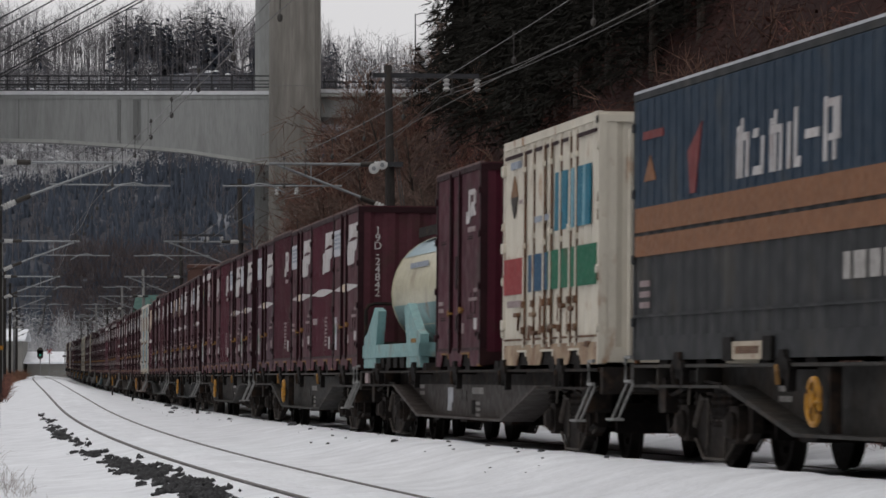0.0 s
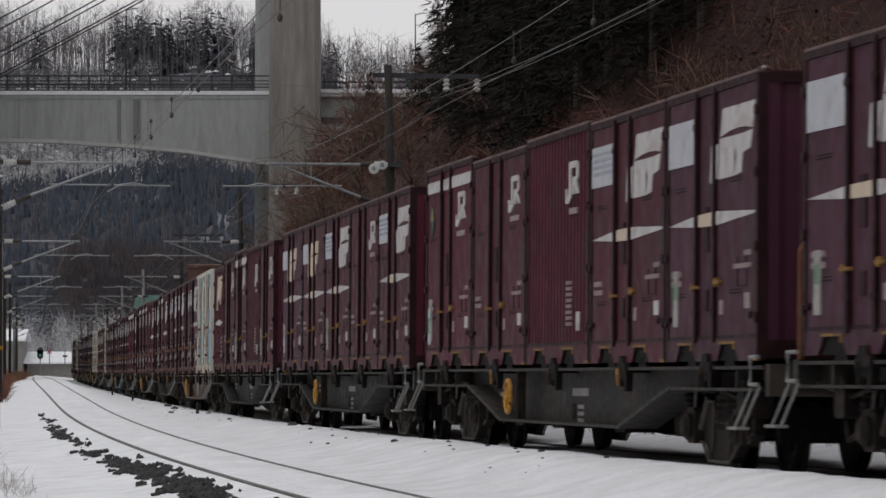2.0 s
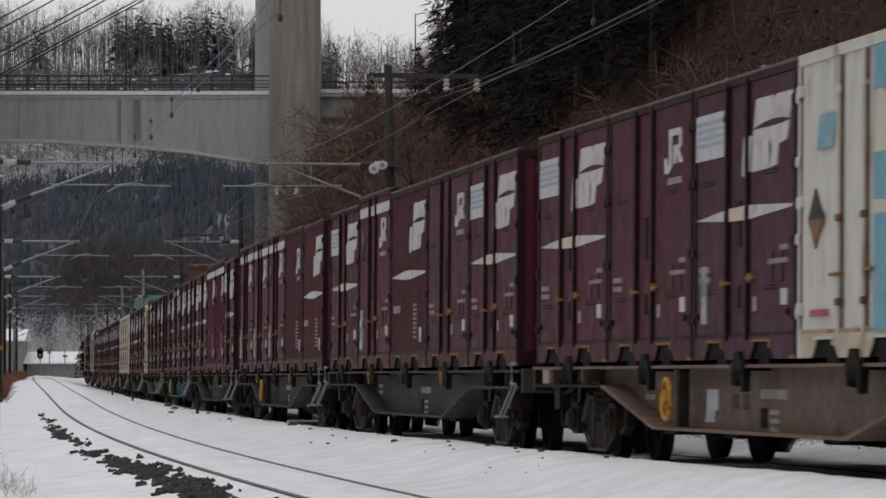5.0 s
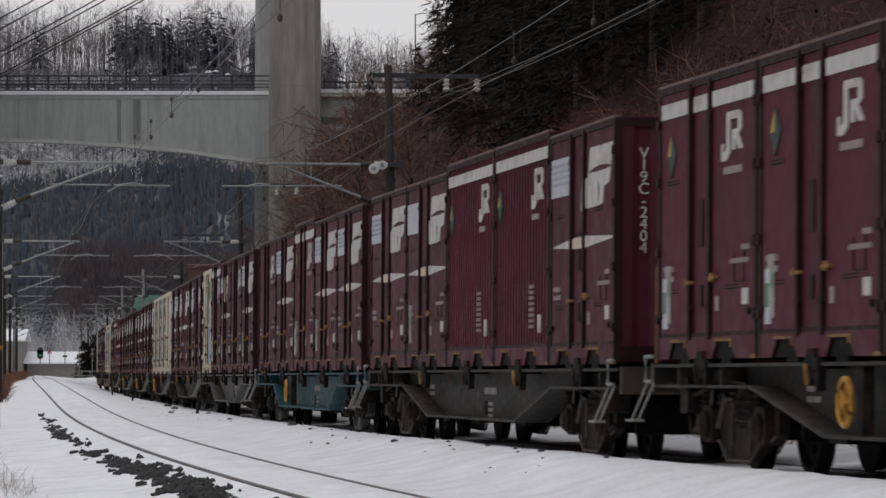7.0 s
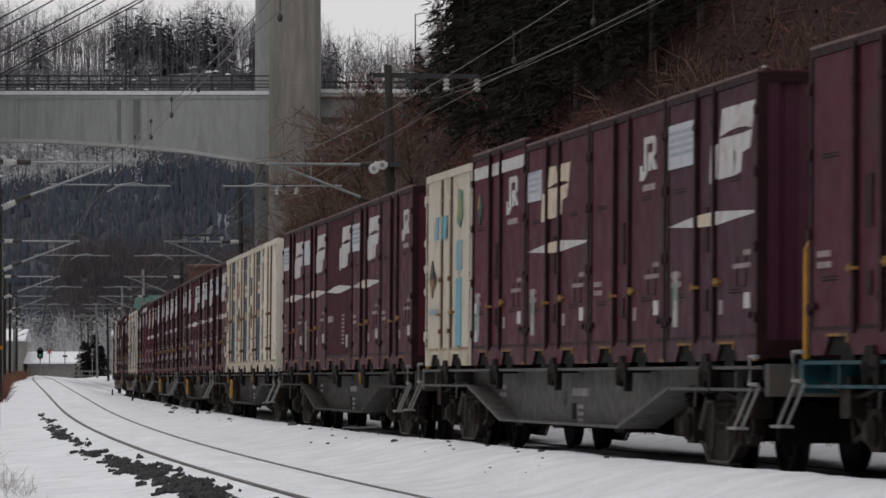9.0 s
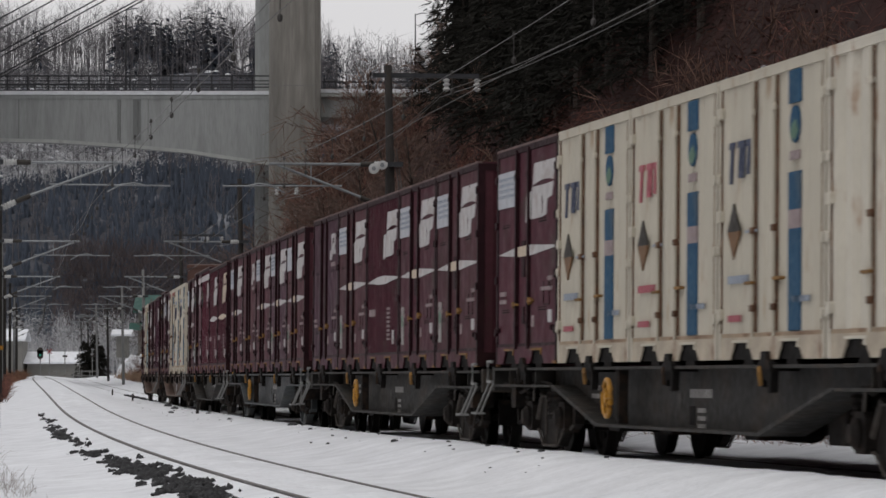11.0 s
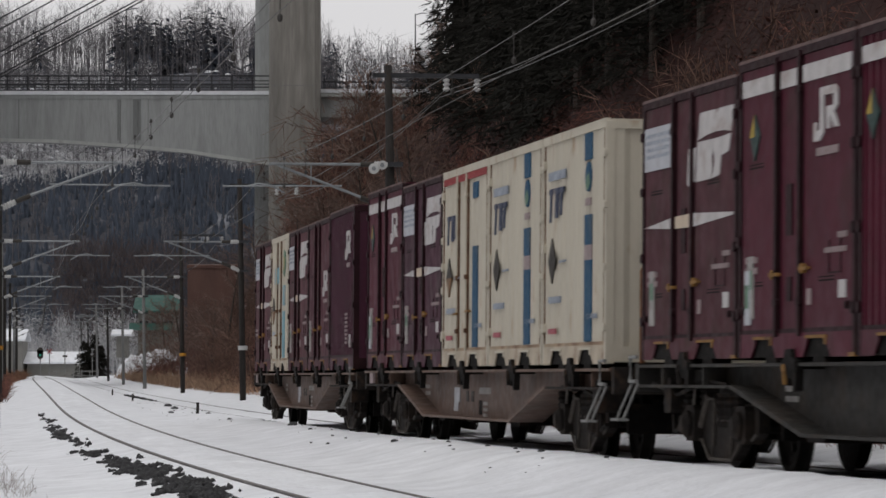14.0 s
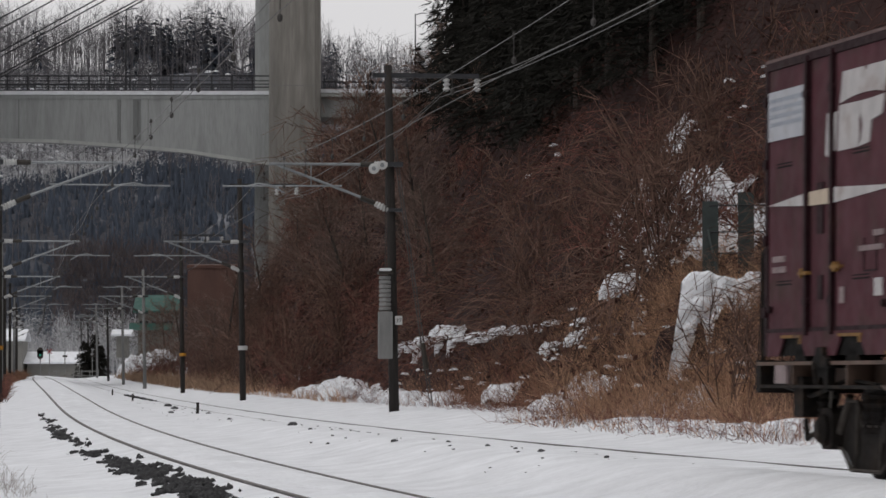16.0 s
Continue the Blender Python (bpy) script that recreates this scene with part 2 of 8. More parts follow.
# ---- mesh building ----
class Shape:
    """Collects vertices and faces of one mesh."""

    def __init__(self):
        self.v, self.f = [], []

    def add(self, verts, faces):
        k = len(self.v)
        self.v += [tuple(p) for p in verts]
        self.f += [tuple(i + k for i in f) for f in faces]
        return self

    def box(self, x0, x1, y0, y1, z0, z1):
        v = [(x, y, z) for x in (x0, x1) for y in (y0, y1) for z in (z0, z1)]
        return self.add(v, [(0, 1, 3, 2), (4, 6, 7, 5), (0, 4, 5, 1), (2, 3, 7, 6), (0, 2, 6, 4), (1, 5, 7, 3)])

    def worn_box(self, x0, x1, y0, y1, z0, z1, c=0.012):
        """A box with its long edges chamfered."""
        pts = [(x0 + c, z0), (x1 - c, z0), (x1, z0 + c), (x1, z1 - c), (x1 - c, z1), (x0 + c, z1), (x0, z1 - c), (x0, z0 + c)]
        return self.prism(pts, y0, y1)

    def prism(self, pts, y0, y1):
        """A polygon in x, z drawn out along y."""
        n = len(pts)
        v = [(x, y0, z) for x, z in pts] + [(x, y1, z) for x, z in pts]
        f = [tuple(range(n)), tuple(range(2 * n - 1, n - 1, -1))]
        f += [(i, i + n, (i + 1) % n + n, (i + 1) % n) for i in range(n)]
        return self.add(v, f)

    def tube(self, path, r, n=6, r2=None):
        """A round rod along a path of points."""
        path = [Vector(p) for p in path]
        rings, m = [], len(path)
        for i, p in enumerate(path):
            d = (path[min(i + 1, m - 1)] - path[max(i - 1, 0)]).normalized()
            a = d.cross(Vector((0, 0, 1)) if abs(d.z) < 0.9 else Vector((1, 0, 0))).normalized()
            b = d.cross(a)
            q = r if r2 is None else r + (r2 - r) * i / (m - 1)
            rings.append([p + (a * math.cos(2 * math.pi * k / n) + b * math.sin(2 * math.pi * k / n)) * q for k in range(n)])
        v = [p for ring in rings for p in ring]
        f = [(i * n + k, i * n + (k + 1) % n, (i + 1) * n + (k + 1) % n, (i + 1) * n + k) for i in range(m - 1) for k in range(n)]
        f += [tuple(range(n - 1, -1, -1)), tuple(range((m - 1) * n, m * n))]
        return self.add(v, f)

    def lathe(self, profile, centre, axis, n=16):
        """A profile of (distance along axis, radius) turned about the axis."""
        c, d = Vector(centre), Vector(axis).normalized()
        a = d.cross(Vector((0, 0, 1)) if abs(d.z) < 0.9 else Vector((1, 0, 0))).normalized()
        b = d.cross(a)
        v = [c + d * h + (a * math.cos(2 * math.pi * k / n) + b * math.sin(2 * math.pi * k / n)) * r for h, r in profile for k in range(n)]
        m = len(profile)
        f = [(i * n + k, i * n + (k + 1) % n, (i + 1) * n + (k + 1) % n, (i + 1) * n + k) for i in range(m - 1) for k in range(n)]
        f += [tuple(range(n - 1, -1, -1)), tuple(range((m - 1) * n, m * n))]
        return self.add(v, f)

    def mesh(self, name, mat, smooth=False):
        me = bpy.data.meshes.new(name)
        me.from_pydata(self.v, [], self.f)
        bm = bmesh.new()
        bm.from_mesh(me)
        bmesh.ops.recalc_face_normals(bm, faces=bm.faces)
        bm.to_mesh(me)
        bm.free()
        if smooth:
            me.shade_smooth()
        me.materials.append(mat)
        return me


def part(name, shape, mat, parent, label="", smooth=False):
    """One mesh object under a thing or a part."""
    ob = new(name, shape.mesh(name, mat, smooth))
    ob.parent = parent
    if name in ("print", "data_plate", "number_panel", "hinge_strip", "vent_slot"):
        return tagged(ob, label, kind="stuff")
    return tagged(ob, label) if label else ob


def thing(name, label, category, group="", kind="", at=None):
    ob = tagged(new(name), label, category, group, kind)
    if at is not None:
        ob.matrix_basis = at
    return ob


def bulk_mesh(name, verts, quads, mat, smooth=False):
    """A large mesh from arrays of vertices and four-cornered faces."""
    verts, quads = np.asarray(verts, np.float32), np.asarray(quads, np.int32)
    me = bpy.data.meshes.new(name)
    me.vertices.add(len(verts))
    me.vertices.foreach_set("co", verts.ravel())
    me.loops.add(quads.size)
    me.loops.foreach_set("vertex_index", quads.ravel())
    me.polygons.add(len(quads))
    me.polygons.foreach_set("loop_start", np.arange(len(quads), dtype=np.int32) * quads.shape[1])
    me.update(calc_edges=True)
    me.validate()
    if smooth:
        me.shade_smooth()
    me.materials.append(mat)
    return me


# ---- the railway line: a straight that eases into a bend towards the camera ----
STEP = 0.5
LINE_S = np.arange(-900, 110 + STEP, STEP)
_turn = np.cumsum(1.6e-5 * np.maximum(LINE_S + 47, 0)) * STEP
_zero = int(900 / STEP)
_turn = _turn - _turn[_zero] + 0.12516
LINE_X = np.cumsum(np.sin(_turn)) * STEP
LINE_Y = -np.cumsum(np.cos(_turn)) * STEP
LINE_X += -3.2134 - LINE_X[_zero]
LINE_Y += 74.537 - LINE_Y[_zero]
LINE_X = LINE_X + 1.225 * np.cos(_turn)
LINE_Y = LINE_Y + 1.225 * np.sin(_turn)


def line_z(s):
    s = np.maximum(s, -330) / 100
    return 0.083 * s + 0.098 * s * s


def line(s, d=0.0):
    """The place at s metres along the line's middle and d metres to its right, with the height of the rails."""
    x, y, a = (np.interp(s, LINE_S, q) for q in (LINE_X, LINE_Y, _turn))
    return x + d * np.cos(a), y + d * np.sin(a), line_z(s)


def siding(s):
    """How far the nearer track lies to the left of the line."""
    s = np.asarray(s, float)
    q = np.minimum(s, 0) / 100
    return 4.13 + np.where(s > -100, 0.25 * q * q, np.interp(s, [-900, -320, -290, -250, -210, -180, -160, -140, -120, -100], [-0.12, -0.12, -0.08, 0.06, 0.23, 0.34, 0.38, 0.38, 0.335, 0.25]))


def siding_z(s):
    """How far the nearer track lies above the line."""
    return np.where(np.asarray(s, float) > -120, -0.042 - 0.545 * np.asarray(s, float) / 100, np.interp(s, [-900, -330, -290, -250, -210, -180, -160, -140, -120], [0.24, 0.24, 0.29, 0.43, 0.59, 0.67, 0.69, 0.67, 0.612]))


def wagon_pose(s):
    """The pose of a vehicle whose middle is at s: its bogies run on the line."""
    (x0, y0, z0), (x1, y1, z1) = line(s - 7.1), line(s + 7.1)
    m = Matrix.Translation(((x0 + x1) / 2, (y0 + y1) / 2, (z0 + z1) / 2))
    return m @ pose(0, 0, 0, -0.47, 0, math.degrees(math.atan2(y1 - y0, x1 - x0)))


def run(t):
    """How far the train has run along the line at t seconds."""
    u = t - 12.5
    return 23.197 * u - 0.0128 * u * u

# ---- ground and rails ----
def grid_object(name, s_list, d_list, height, mat, label, category, kind="structure", smooth=True):
    """One sheet over stations along and across the line."""
    S, Dd = np.meshgrid(np.array(s_list, float), np.array(d_list, float), indexing="ij")
    x, y, z = line(S, Dd)
    z = z + height(S, Dd, x, y)
    n, m = S.shape
    k = (np.arange(n - 1)[:, None] * m + np.arange(m - 1)[None, :]).ravel()
    quads = np.stack([k, k + 1, k + m + 1, k + m], 1)
    me = bulk_mesh(name, np.stack([x, y, z], -1).reshape(-1, 3), quads, mat, smooth)
    bm = bmesh.new()
    bm.from_mesh(me)
    bmesh.ops.recalc_face_normals(bm, faces=bm.faces)
    if sum(f.normal.z for f in bm.faces) < 0:
        bmesh.ops.reverse_faces(bm, faces=bm.faces)
    bm.to_mesh(me)
    bm.free()
    return tagged(new(name, me), label, category, kind=kind)


def wobble(x, y, scale, seed=0.0):
    """Smooth random relief, about -1 to 1."""
    out = np.zeros(np.shape(x))
    rng = np.random.RandomState(int(seed * 7 + 3))
    for i in range(9):
        a = rng.uniform(0, 2 * math.pi)
        w = rng.uniform(0.6, 2.2) / scale
        out = out + np.sin((x * math.cos(a) + y * math.sin(a)) * w * 2 * math.pi / 3 + rng.uniform(0, 7)) / 3.2
    return out / 1.6


def grain(x, y, cell, seed=0):
    """Uneven relief from random heights on a square lattice, about -1 to 1."""
    def lattice(i, j):
        q = np.sin(i * 127.1 + j * 311.7 + seed * 74.7) * 43758.5453
        return (q - np.floor(q)) * 2 - 1
    u, v = np.asarray(x, float) / cell, np.asarray(y, float) / cell
    i, j = np.floor(u), np.floor(v)
    a, b = u - i, v - j
    a, b = a * a * (3 - 2 * a), b * b * (3 - 2 * b)
    return (lattice(i, j) * (1 - a) + lattice(i + 1, j) * a) * (1 - b) + (lattice(i, j + 1) * (1 - a) + lattice(i + 1, j + 1) * a) * b


def snow_height(s, d, x, y):
    e = d + siding(s)
    z = np.interp(d, [-2.6, -2.0, -1.35, -0.85, -0.64, -0.5, 0.5, 0.64, 0.8, 1.3, 2.0, 2.8, 4.2, 7.0], [0.03, 0.09, 0.092, 0.034, 0.006, -0.02, -0.02, 0.003, 0.006, 0.02, 0.10, 0.2, 0.2, 0.45])
    left = np.interp(e, [-60, -16, -9, -5, -2.6, -1.6, -0.75, -0.5, 0.45, 0.75, 1.6], [1.1, 0.6, 0.05, -0.18, -0.28, -0.2, -0.045, -0.012, -0.016, -0.004, 0.0]) + siding_z(s)
    w = np.clip((e - 0.8) / (siding(s) - 2.3), 0, 1)
    w = w * w * (3 - 2 * w)
    z = left * (1 - w) + z * w
    rough = np.clip((np.abs(np.abs(e) - 0.56) - 0.06) / 0.25, 0.05, 1) * np.clip((np.abs(np.abs(d) - 0.56) - 0.06) / 0.3, 0.05, 1)
    z = z + np.where((np.abs(np.abs(d) - 0.56) < 0.2), wobble(x, y, 3.1, 8) * 0.007, 0.0)
    lumps = np.where(np.abs(e) < 0.5, 2.3, 0.6)
    return z + (wobble(x, y, 6.0, 1) * 0.010 + grain(x, y * 0.6, 0.9, 2) * 0.014 * lumps + grain(x, y * 0.7, 0.42, 4) * 0.020 * lumps + grain(x, y, 0.21, 6) * 0.012 * lumps) * rough


S_STATIONS = np.concatenate([np.arange(-880, -300, 12), np.arange(-300, -80, 2.0), np.arange(-80, 20, 0.5), np.arange(20, 62, 0.25), np.arange(62, 108, 1.0)])
D_STATIONS = np.concatenate([np.arange(-420, -40, 20), np.arange(-40, -12, 2), np.arange(-12, 3.0, 0.12), np.arange(3.0, 7.2, 0.5)])
ground = grid_object("ground", S_STATIONS, D_STATIONS, snow_height, SNOW, "level snow-covered trackside ground with shallow footprints and ridges", "ground")

RAIL_PROFILE = [(-0.062, -0.15), (0.062, -0.15), (0.062, -0.135), (0.012, -0.115), (0.012, -0.042), (0.03, -0.034), (0.03, -0.004), (0.022, 0.0),
                (-0.022, 0.0), (-0.03, -0.004), (-0.03, -0.034), (-0.012, -0.042), (-0.012, -0.115), (-0.062, -0.135)]


def rail(parent, offset, lift=lambda s: 0.0):
    stations = np.concatenate([np.arange(-860, -80, 6.0), np.arange(-80, 106, 1.0)])
    v, n = [], len(RAIL_PROFILE)
    for s in stations:
        for a, b in RAIL_PROFILE:
            x, y, z = line(s, offset(s) + a)
            v.append((x, y, z + b + lift(s)))
    sh = Shape()
    sh.add(v, [(i * n + k, i * n + (k + 1) % n, (i + 1) * n + (k + 1) % n, (i + 1) * n + k) for i in range(len(stations) - 1) for k in range(n)])
    return part("rail", sh, RAIL, parent)


main_track = thing("main_track", "rusty steel rails almost buried in snow beneath the train", "railway track", kind="structure")
near_track = thing("near_track", "rusty steel rails bending away through the snow", "railway track", kind="structure")
for side in (-0.5665, 0.5665):
    rail(main_track, lambda s, q=side: q)
    rail(near_track, lambda s, q=side: q - siding(s), siding_z)


# ---- hillside ----
def hill_height(s, d, x, y):
    z = np.interp(d, [3.6, 4.6, 5.4, 6.4, 8.0, 9.5, 12, 16, 22, 32, 50, 90, 200], [-0.8, -0.3, 0.3, 1.4, 3.5, 6.2, 11.0, 15.5, 20.5, 27, 38, 60, 95])
    fade = np.interp(s, [-900, -420, -330, -250, -190, -140, 110], [0.0, 0.03, 0.12, 0.4, 0.8, 1.0, 1.0])
    w = np.clip((d - 4) / 4, 0, 1)
    return np.where(z > 0, z * fade, z) * (1 + 0.10 * wobble(x, y, 14, 5) * w) + w * (wobble(x, y, 5, 6) * 0.6 + wobble(x, y, 1.7, 7) * 0.28) * np.clip(fade + 0.15, 0, 1) + 0.12


HILL_S = np.concatenate([np.arange(-880, -350, 12), np.arange(-350, -120, 2.0), np.arange(-120, 70, 0.9), np.arange(70, 108, 4)])
HILL_D = np.concatenate([np.arange(3.6, 24, 0.5), np.arange(24, 60, 2.5), np.arange(60, 200, 12)])

# unseen wooded valley sides left of and behind the camera, added to block skylight
def valley_side():
    a = np.radians(np.arange(95, 345, 3.0))
    r = np.array([95, 110, 130, 160, 200, 260.0])
    A, R = np.meshgrid(a, r, indexing="ij")
    x, y = R * np.cos(A) * 1.15 - 20, R * np.sin(A) - 10
    y = np.where(A < math.pi, y + 120 * np.sin(A) ** 2, y)
    z = np.interp(R, [95, 110, 130, 160, 200, 260], [-1, 6, 18, 34, 48, 60]) + wobble(x, y, 20, 91) * np.clip((R - 95) / 20, 0, 2.5)
    n, m = A.shape
    k = (np.arange(n - 1)[:, None] * m + np.arange(m - 1)[None, :]).ravel()
    me = bulk_mesh("valley_side", np.stack([x, y, z], -1).reshape(-1, 3), np.stack([k, k + m, k + m + 1, k + 1], 1), HILL_SOIL, True)
    return tagged(new("valley_side", me), "unseen brown valley side added around the railway to block low sky", "hillside", kind="structure")


valley_side()
hillside = grid_object("hillside", HILL_S, HILL_D, hill_height, HILL_SOIL, "steep brown hillside of leaf litter and dry stems", "hillside")

# ---- containers: local x runs with the train, the camera sees the side at y = -W/2 ----
L12, W, H = 3.715, 2.45, 2.52
Y = -W / 2


def bars(sh, x0, x1, z, size=0.05, step=0.5, count=1, y=Y):
    """Rows of plain bars that stand for small print."""
    for r in range(count):
        x, k = x0, r
        while x < x1 - 0.02:
            w = min(size * (0.7 + 0.55 * ((k * 7919 + r * 31) % 5) / 4), x1 - x)
            sh.box(x, x + w, y - 0.004, y + 0.01, z - r * size * 1.5, z - r * size * 1.5 + size * 0.85)
            x += w + size * step
            k += 1
    return sh


def rail_mark(x, z, h, w=0.72):
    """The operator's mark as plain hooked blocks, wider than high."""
    sh = Shape()
    sh.prism([(x, z), (x + w * 0.26, z), (x + w * 0.42, z + h * 0.14), (x + w * 0.42, z + h), (x + w * 0.27, z + h), (x + w * 0.27, z + h * 0.22), (x + w * 0.13, z + h * 0.18), (x + w * 0.13, z + h * 0.36), (x, z + h * 0.36)], Y - 0.006, Y + 0.01)
    sh.prism([(x + w * 0.54, z + h * 0.2), (x + w * 0.69, z + h * 0.2), (x + w * 0.69, z + h * 0.46), (x + w * 0.86, z + h * 0.2), (x + w * 1.03, z + h * 0.2), (x + w * 0.86, z + h * 0.5), (x + w * 1.0, z + h * 0.6), (x + w * 1.0, z + h * 0.9), (x + w * 0.88, z + h), (x + w * 0.425, z + h), (x + w * 0.425, z + h * 0.84), (x + w * 0.83, z + h * 0.84), (x + w * 0.83, z + h * 0.62), (x + w * 0.54, z + h * 0.62)], Y - 0.0055, Y + 0.01)
    return sh


def freight_mark(x, z, w, h, y0=Y + 0.003):
    """The large freight mark as slanted plain blocks: a low hook, two lower blocks and an upper one above a lens-shaped slit."""
    y1 = y0 + 0.018

    def block(*pts):
        return Shape().prism([(x + w * a, z + h * b) for a, b in pts], y0, y1)

    return [block((0.0, 0.03), (0.03, 0.0), (0.10, 0.02), (0.16, 0.07), (0.19, 0.53), (0.03, 0.53)),
            block((0.20, 0.04), (0.52, 0.05), (0.545, 0.18), (0.53, 0.36), (0.56, 0.44), (0.56, 0.595), (0.23, 0.60)),
            block((0.525, 0.05), (0.70, 0.08), (0.73, 0.34), (0.89, 0.38), (0.94, 0.62), (0.75, 0.60), (0.565, 0.595), (0.565, 0.44), (0.60, 0.30), (0.575, 0.14)),
            block((0.235, 0.62), (0.42, 0.67), (0.60, 0.69), (0.80, 0.68), (0.945, 0.64), (0.995, 1.0), (0.68, 1.0), (0.655, 0.93), (0.62, 1.0), (0.285, 1.0))]


def stripe_shape(y=Y):
    """A long thin diamond across the side, broken at the locking posts."""
    return (Shape().prism([(-1.78, 1.29), (-0.56, 1.245), (-0.56, 1.355)], y + 0.003, y + 0.02)
            .prism([(0.17, 1.235), (1.72, 1.29), (1.72, 1.315), (0.17, 1.365)], y + 0.003, y + 0.02))


def end_number(text, x, parent, mat, across=False):
    """The number painted on the container's front end, one character above another."""
    sh_meshes = []
    rows = [text] if across else list(text)
    for k, ch in enumerate(rows):
        cu = bpy.data.curves.new("number", "FONT")
        cu.body, cu.size, cu.extrude, cu.align_x = ch, 0.165, 0.003, "CENTER"
        tmp = bpy.data.objects.new("number", cu)
        me = bpy.data.meshes.new_from_object(tmp)
        bpy.data.objects.remove(tmp)
        me.transform(pose(x + 0.004, -0.92 if not across else -0.85, (2.10 - k * 0.121) if not across else 1.78, 90, 0, 90))
        sh_meshes.append(me)
    bm = bmesh.new()
    for me in sh_meshes:
        bm.from_mesh(me)
        bpy.data.meshes.remove(me)
    out = bpy.data.meshes.new("number")
    bm.to_mesh(out)
    bm.free()
    out.materials.append(mat)
    ob = new("number", out)
    ob.parent = parent
    return ob


def corrugated(x0, x1, y, z0, z1, pitch, depth, out):
    """A connected sheet with upright swages; out is the side to which they stand."""
    pts, x = [], x0
    while x < x1:
        pts += [(x, y), (x + pitch * 0.32, y), (x + pitch * 0.5, y - out * depth), (x + pitch * 0.82, y - out * depth)]
        x += pitch
    pts = [p for p in pts if p[0] < x1] + [(x1, y)]
    n = len(pts)
    return Shape().add([(a, b, z) for z in (z0, z1) for a, b in pts], [(i, i + 1, n + i + 1, n + i) for i in range(n - 1)])


def shell(ob, paint, length, height, ribs, pitch, depth):
    """The box of a container: core, roof, ends and, where ribbed, the side sheets."""
    x0, x1, z0, z1 = -length / 2, length / 2, 0.17, height - 0.03
    inset = 0.1 if ribs else 0.03
    part("body", Shape().box(x0 + 0.06, x1 - 0.06, -W / 2 + inset, W / 2 - inset, z0, z1), paint, ob)
    if ribs:
        for s in (1, -1):
            part("side_sheet", corrugated(x0 + 0.07, x1 - 0.07, s * (W / 2 - 0.012), z0, z1, pitch, depth, s), paint, ob)
    part("roof", Shape().prism([(x0 + 0.05, z1), (x1 - 0.05, z1), (x1 - 0.05, z1 + 0.045), (x0 + 0.05, z1 + 0.045)], -W / 2 + 0.06, W / 2 - 0.06), paint, ob)
    for s in (1, -1):
        sheet = corrugated(-W / 2 + 0.07, W / 2 - 0.07, 0.0, z0, z1, 0.38, 0.03, 1)
        sheet.v = [(s * (length / 2 - 0.012 + b), a, z) for a, b, z in sheet.v]
        part("end_wall", sheet, paint, ob)


def frame_shape(length, height):
    """Corner posts, rims and the lower rail with its fork pockets."""
    sh, x0, x1 = Shape(), -length / 2, length / 2
    for x in (x0, x1 - 0.085):
        for y in (-W / 2, W / 2 - 0.09):
            sh.worn_box(x, x + 0.085, y, y + 0.09, 0.0, height, 0.012)
    for y in (-W / 2, W / 2 - 0.06):
        sh.worn_box(x0 + 0.085, x1 - 0.085, y - 0.002, y + 0.058, height - 0.07, height, 0.01)
    for x in (x0, x1 - 0.06):
        sh.box(x, x + 0.06, -W / 2 + 0.09, W / 2 - 0.09, height - 0.09, height - 0.005)
        sh.box(x, x + 0.06, -W / 2 + 0.09, W / 2 - 0.09, 0.02, 0.18)
    return sh


def sill_shape(length, y):
    """The lower rail, cut by fork pockets that flare downwards."""
    sh, x0, x1 = Shape(), -length / 2, length / 2
    cuts = [(-1.26, -0.74), (0.44, 0.98)] if length < 4 else [(-1.9, -1.4), (-0.35, 0.35), (1.4, 1.9)] if length < 7 else []
    edges = [x0 + 0.085] + [q for c in cuts for q in c] + [x1 - 0.085]
    for a, b in zip(edges[::2], edges[1::2]):
        lo_a = a + (0.16 if a != edges[0] else 0)
        lo_b = b - (0.16 if b != edges[-1] else 0)
        sh.prism([(lo_a, 0.0), (lo_b, 0.0), (b - (0.03 if b != edges[-1] else 0), 0.11), (b, 0.16), (a, 0.16), (a + (0.03 if a != edges[0] else 0), 0.11)], y + (0.004 if y < 0 else 0.062), y + (0.018 if y < 0 else 0.076))
    sh.box(edges[0], edges[-1], y + 0.003, y + 0.081, 0.155, 0.20)
    return sh, cuts


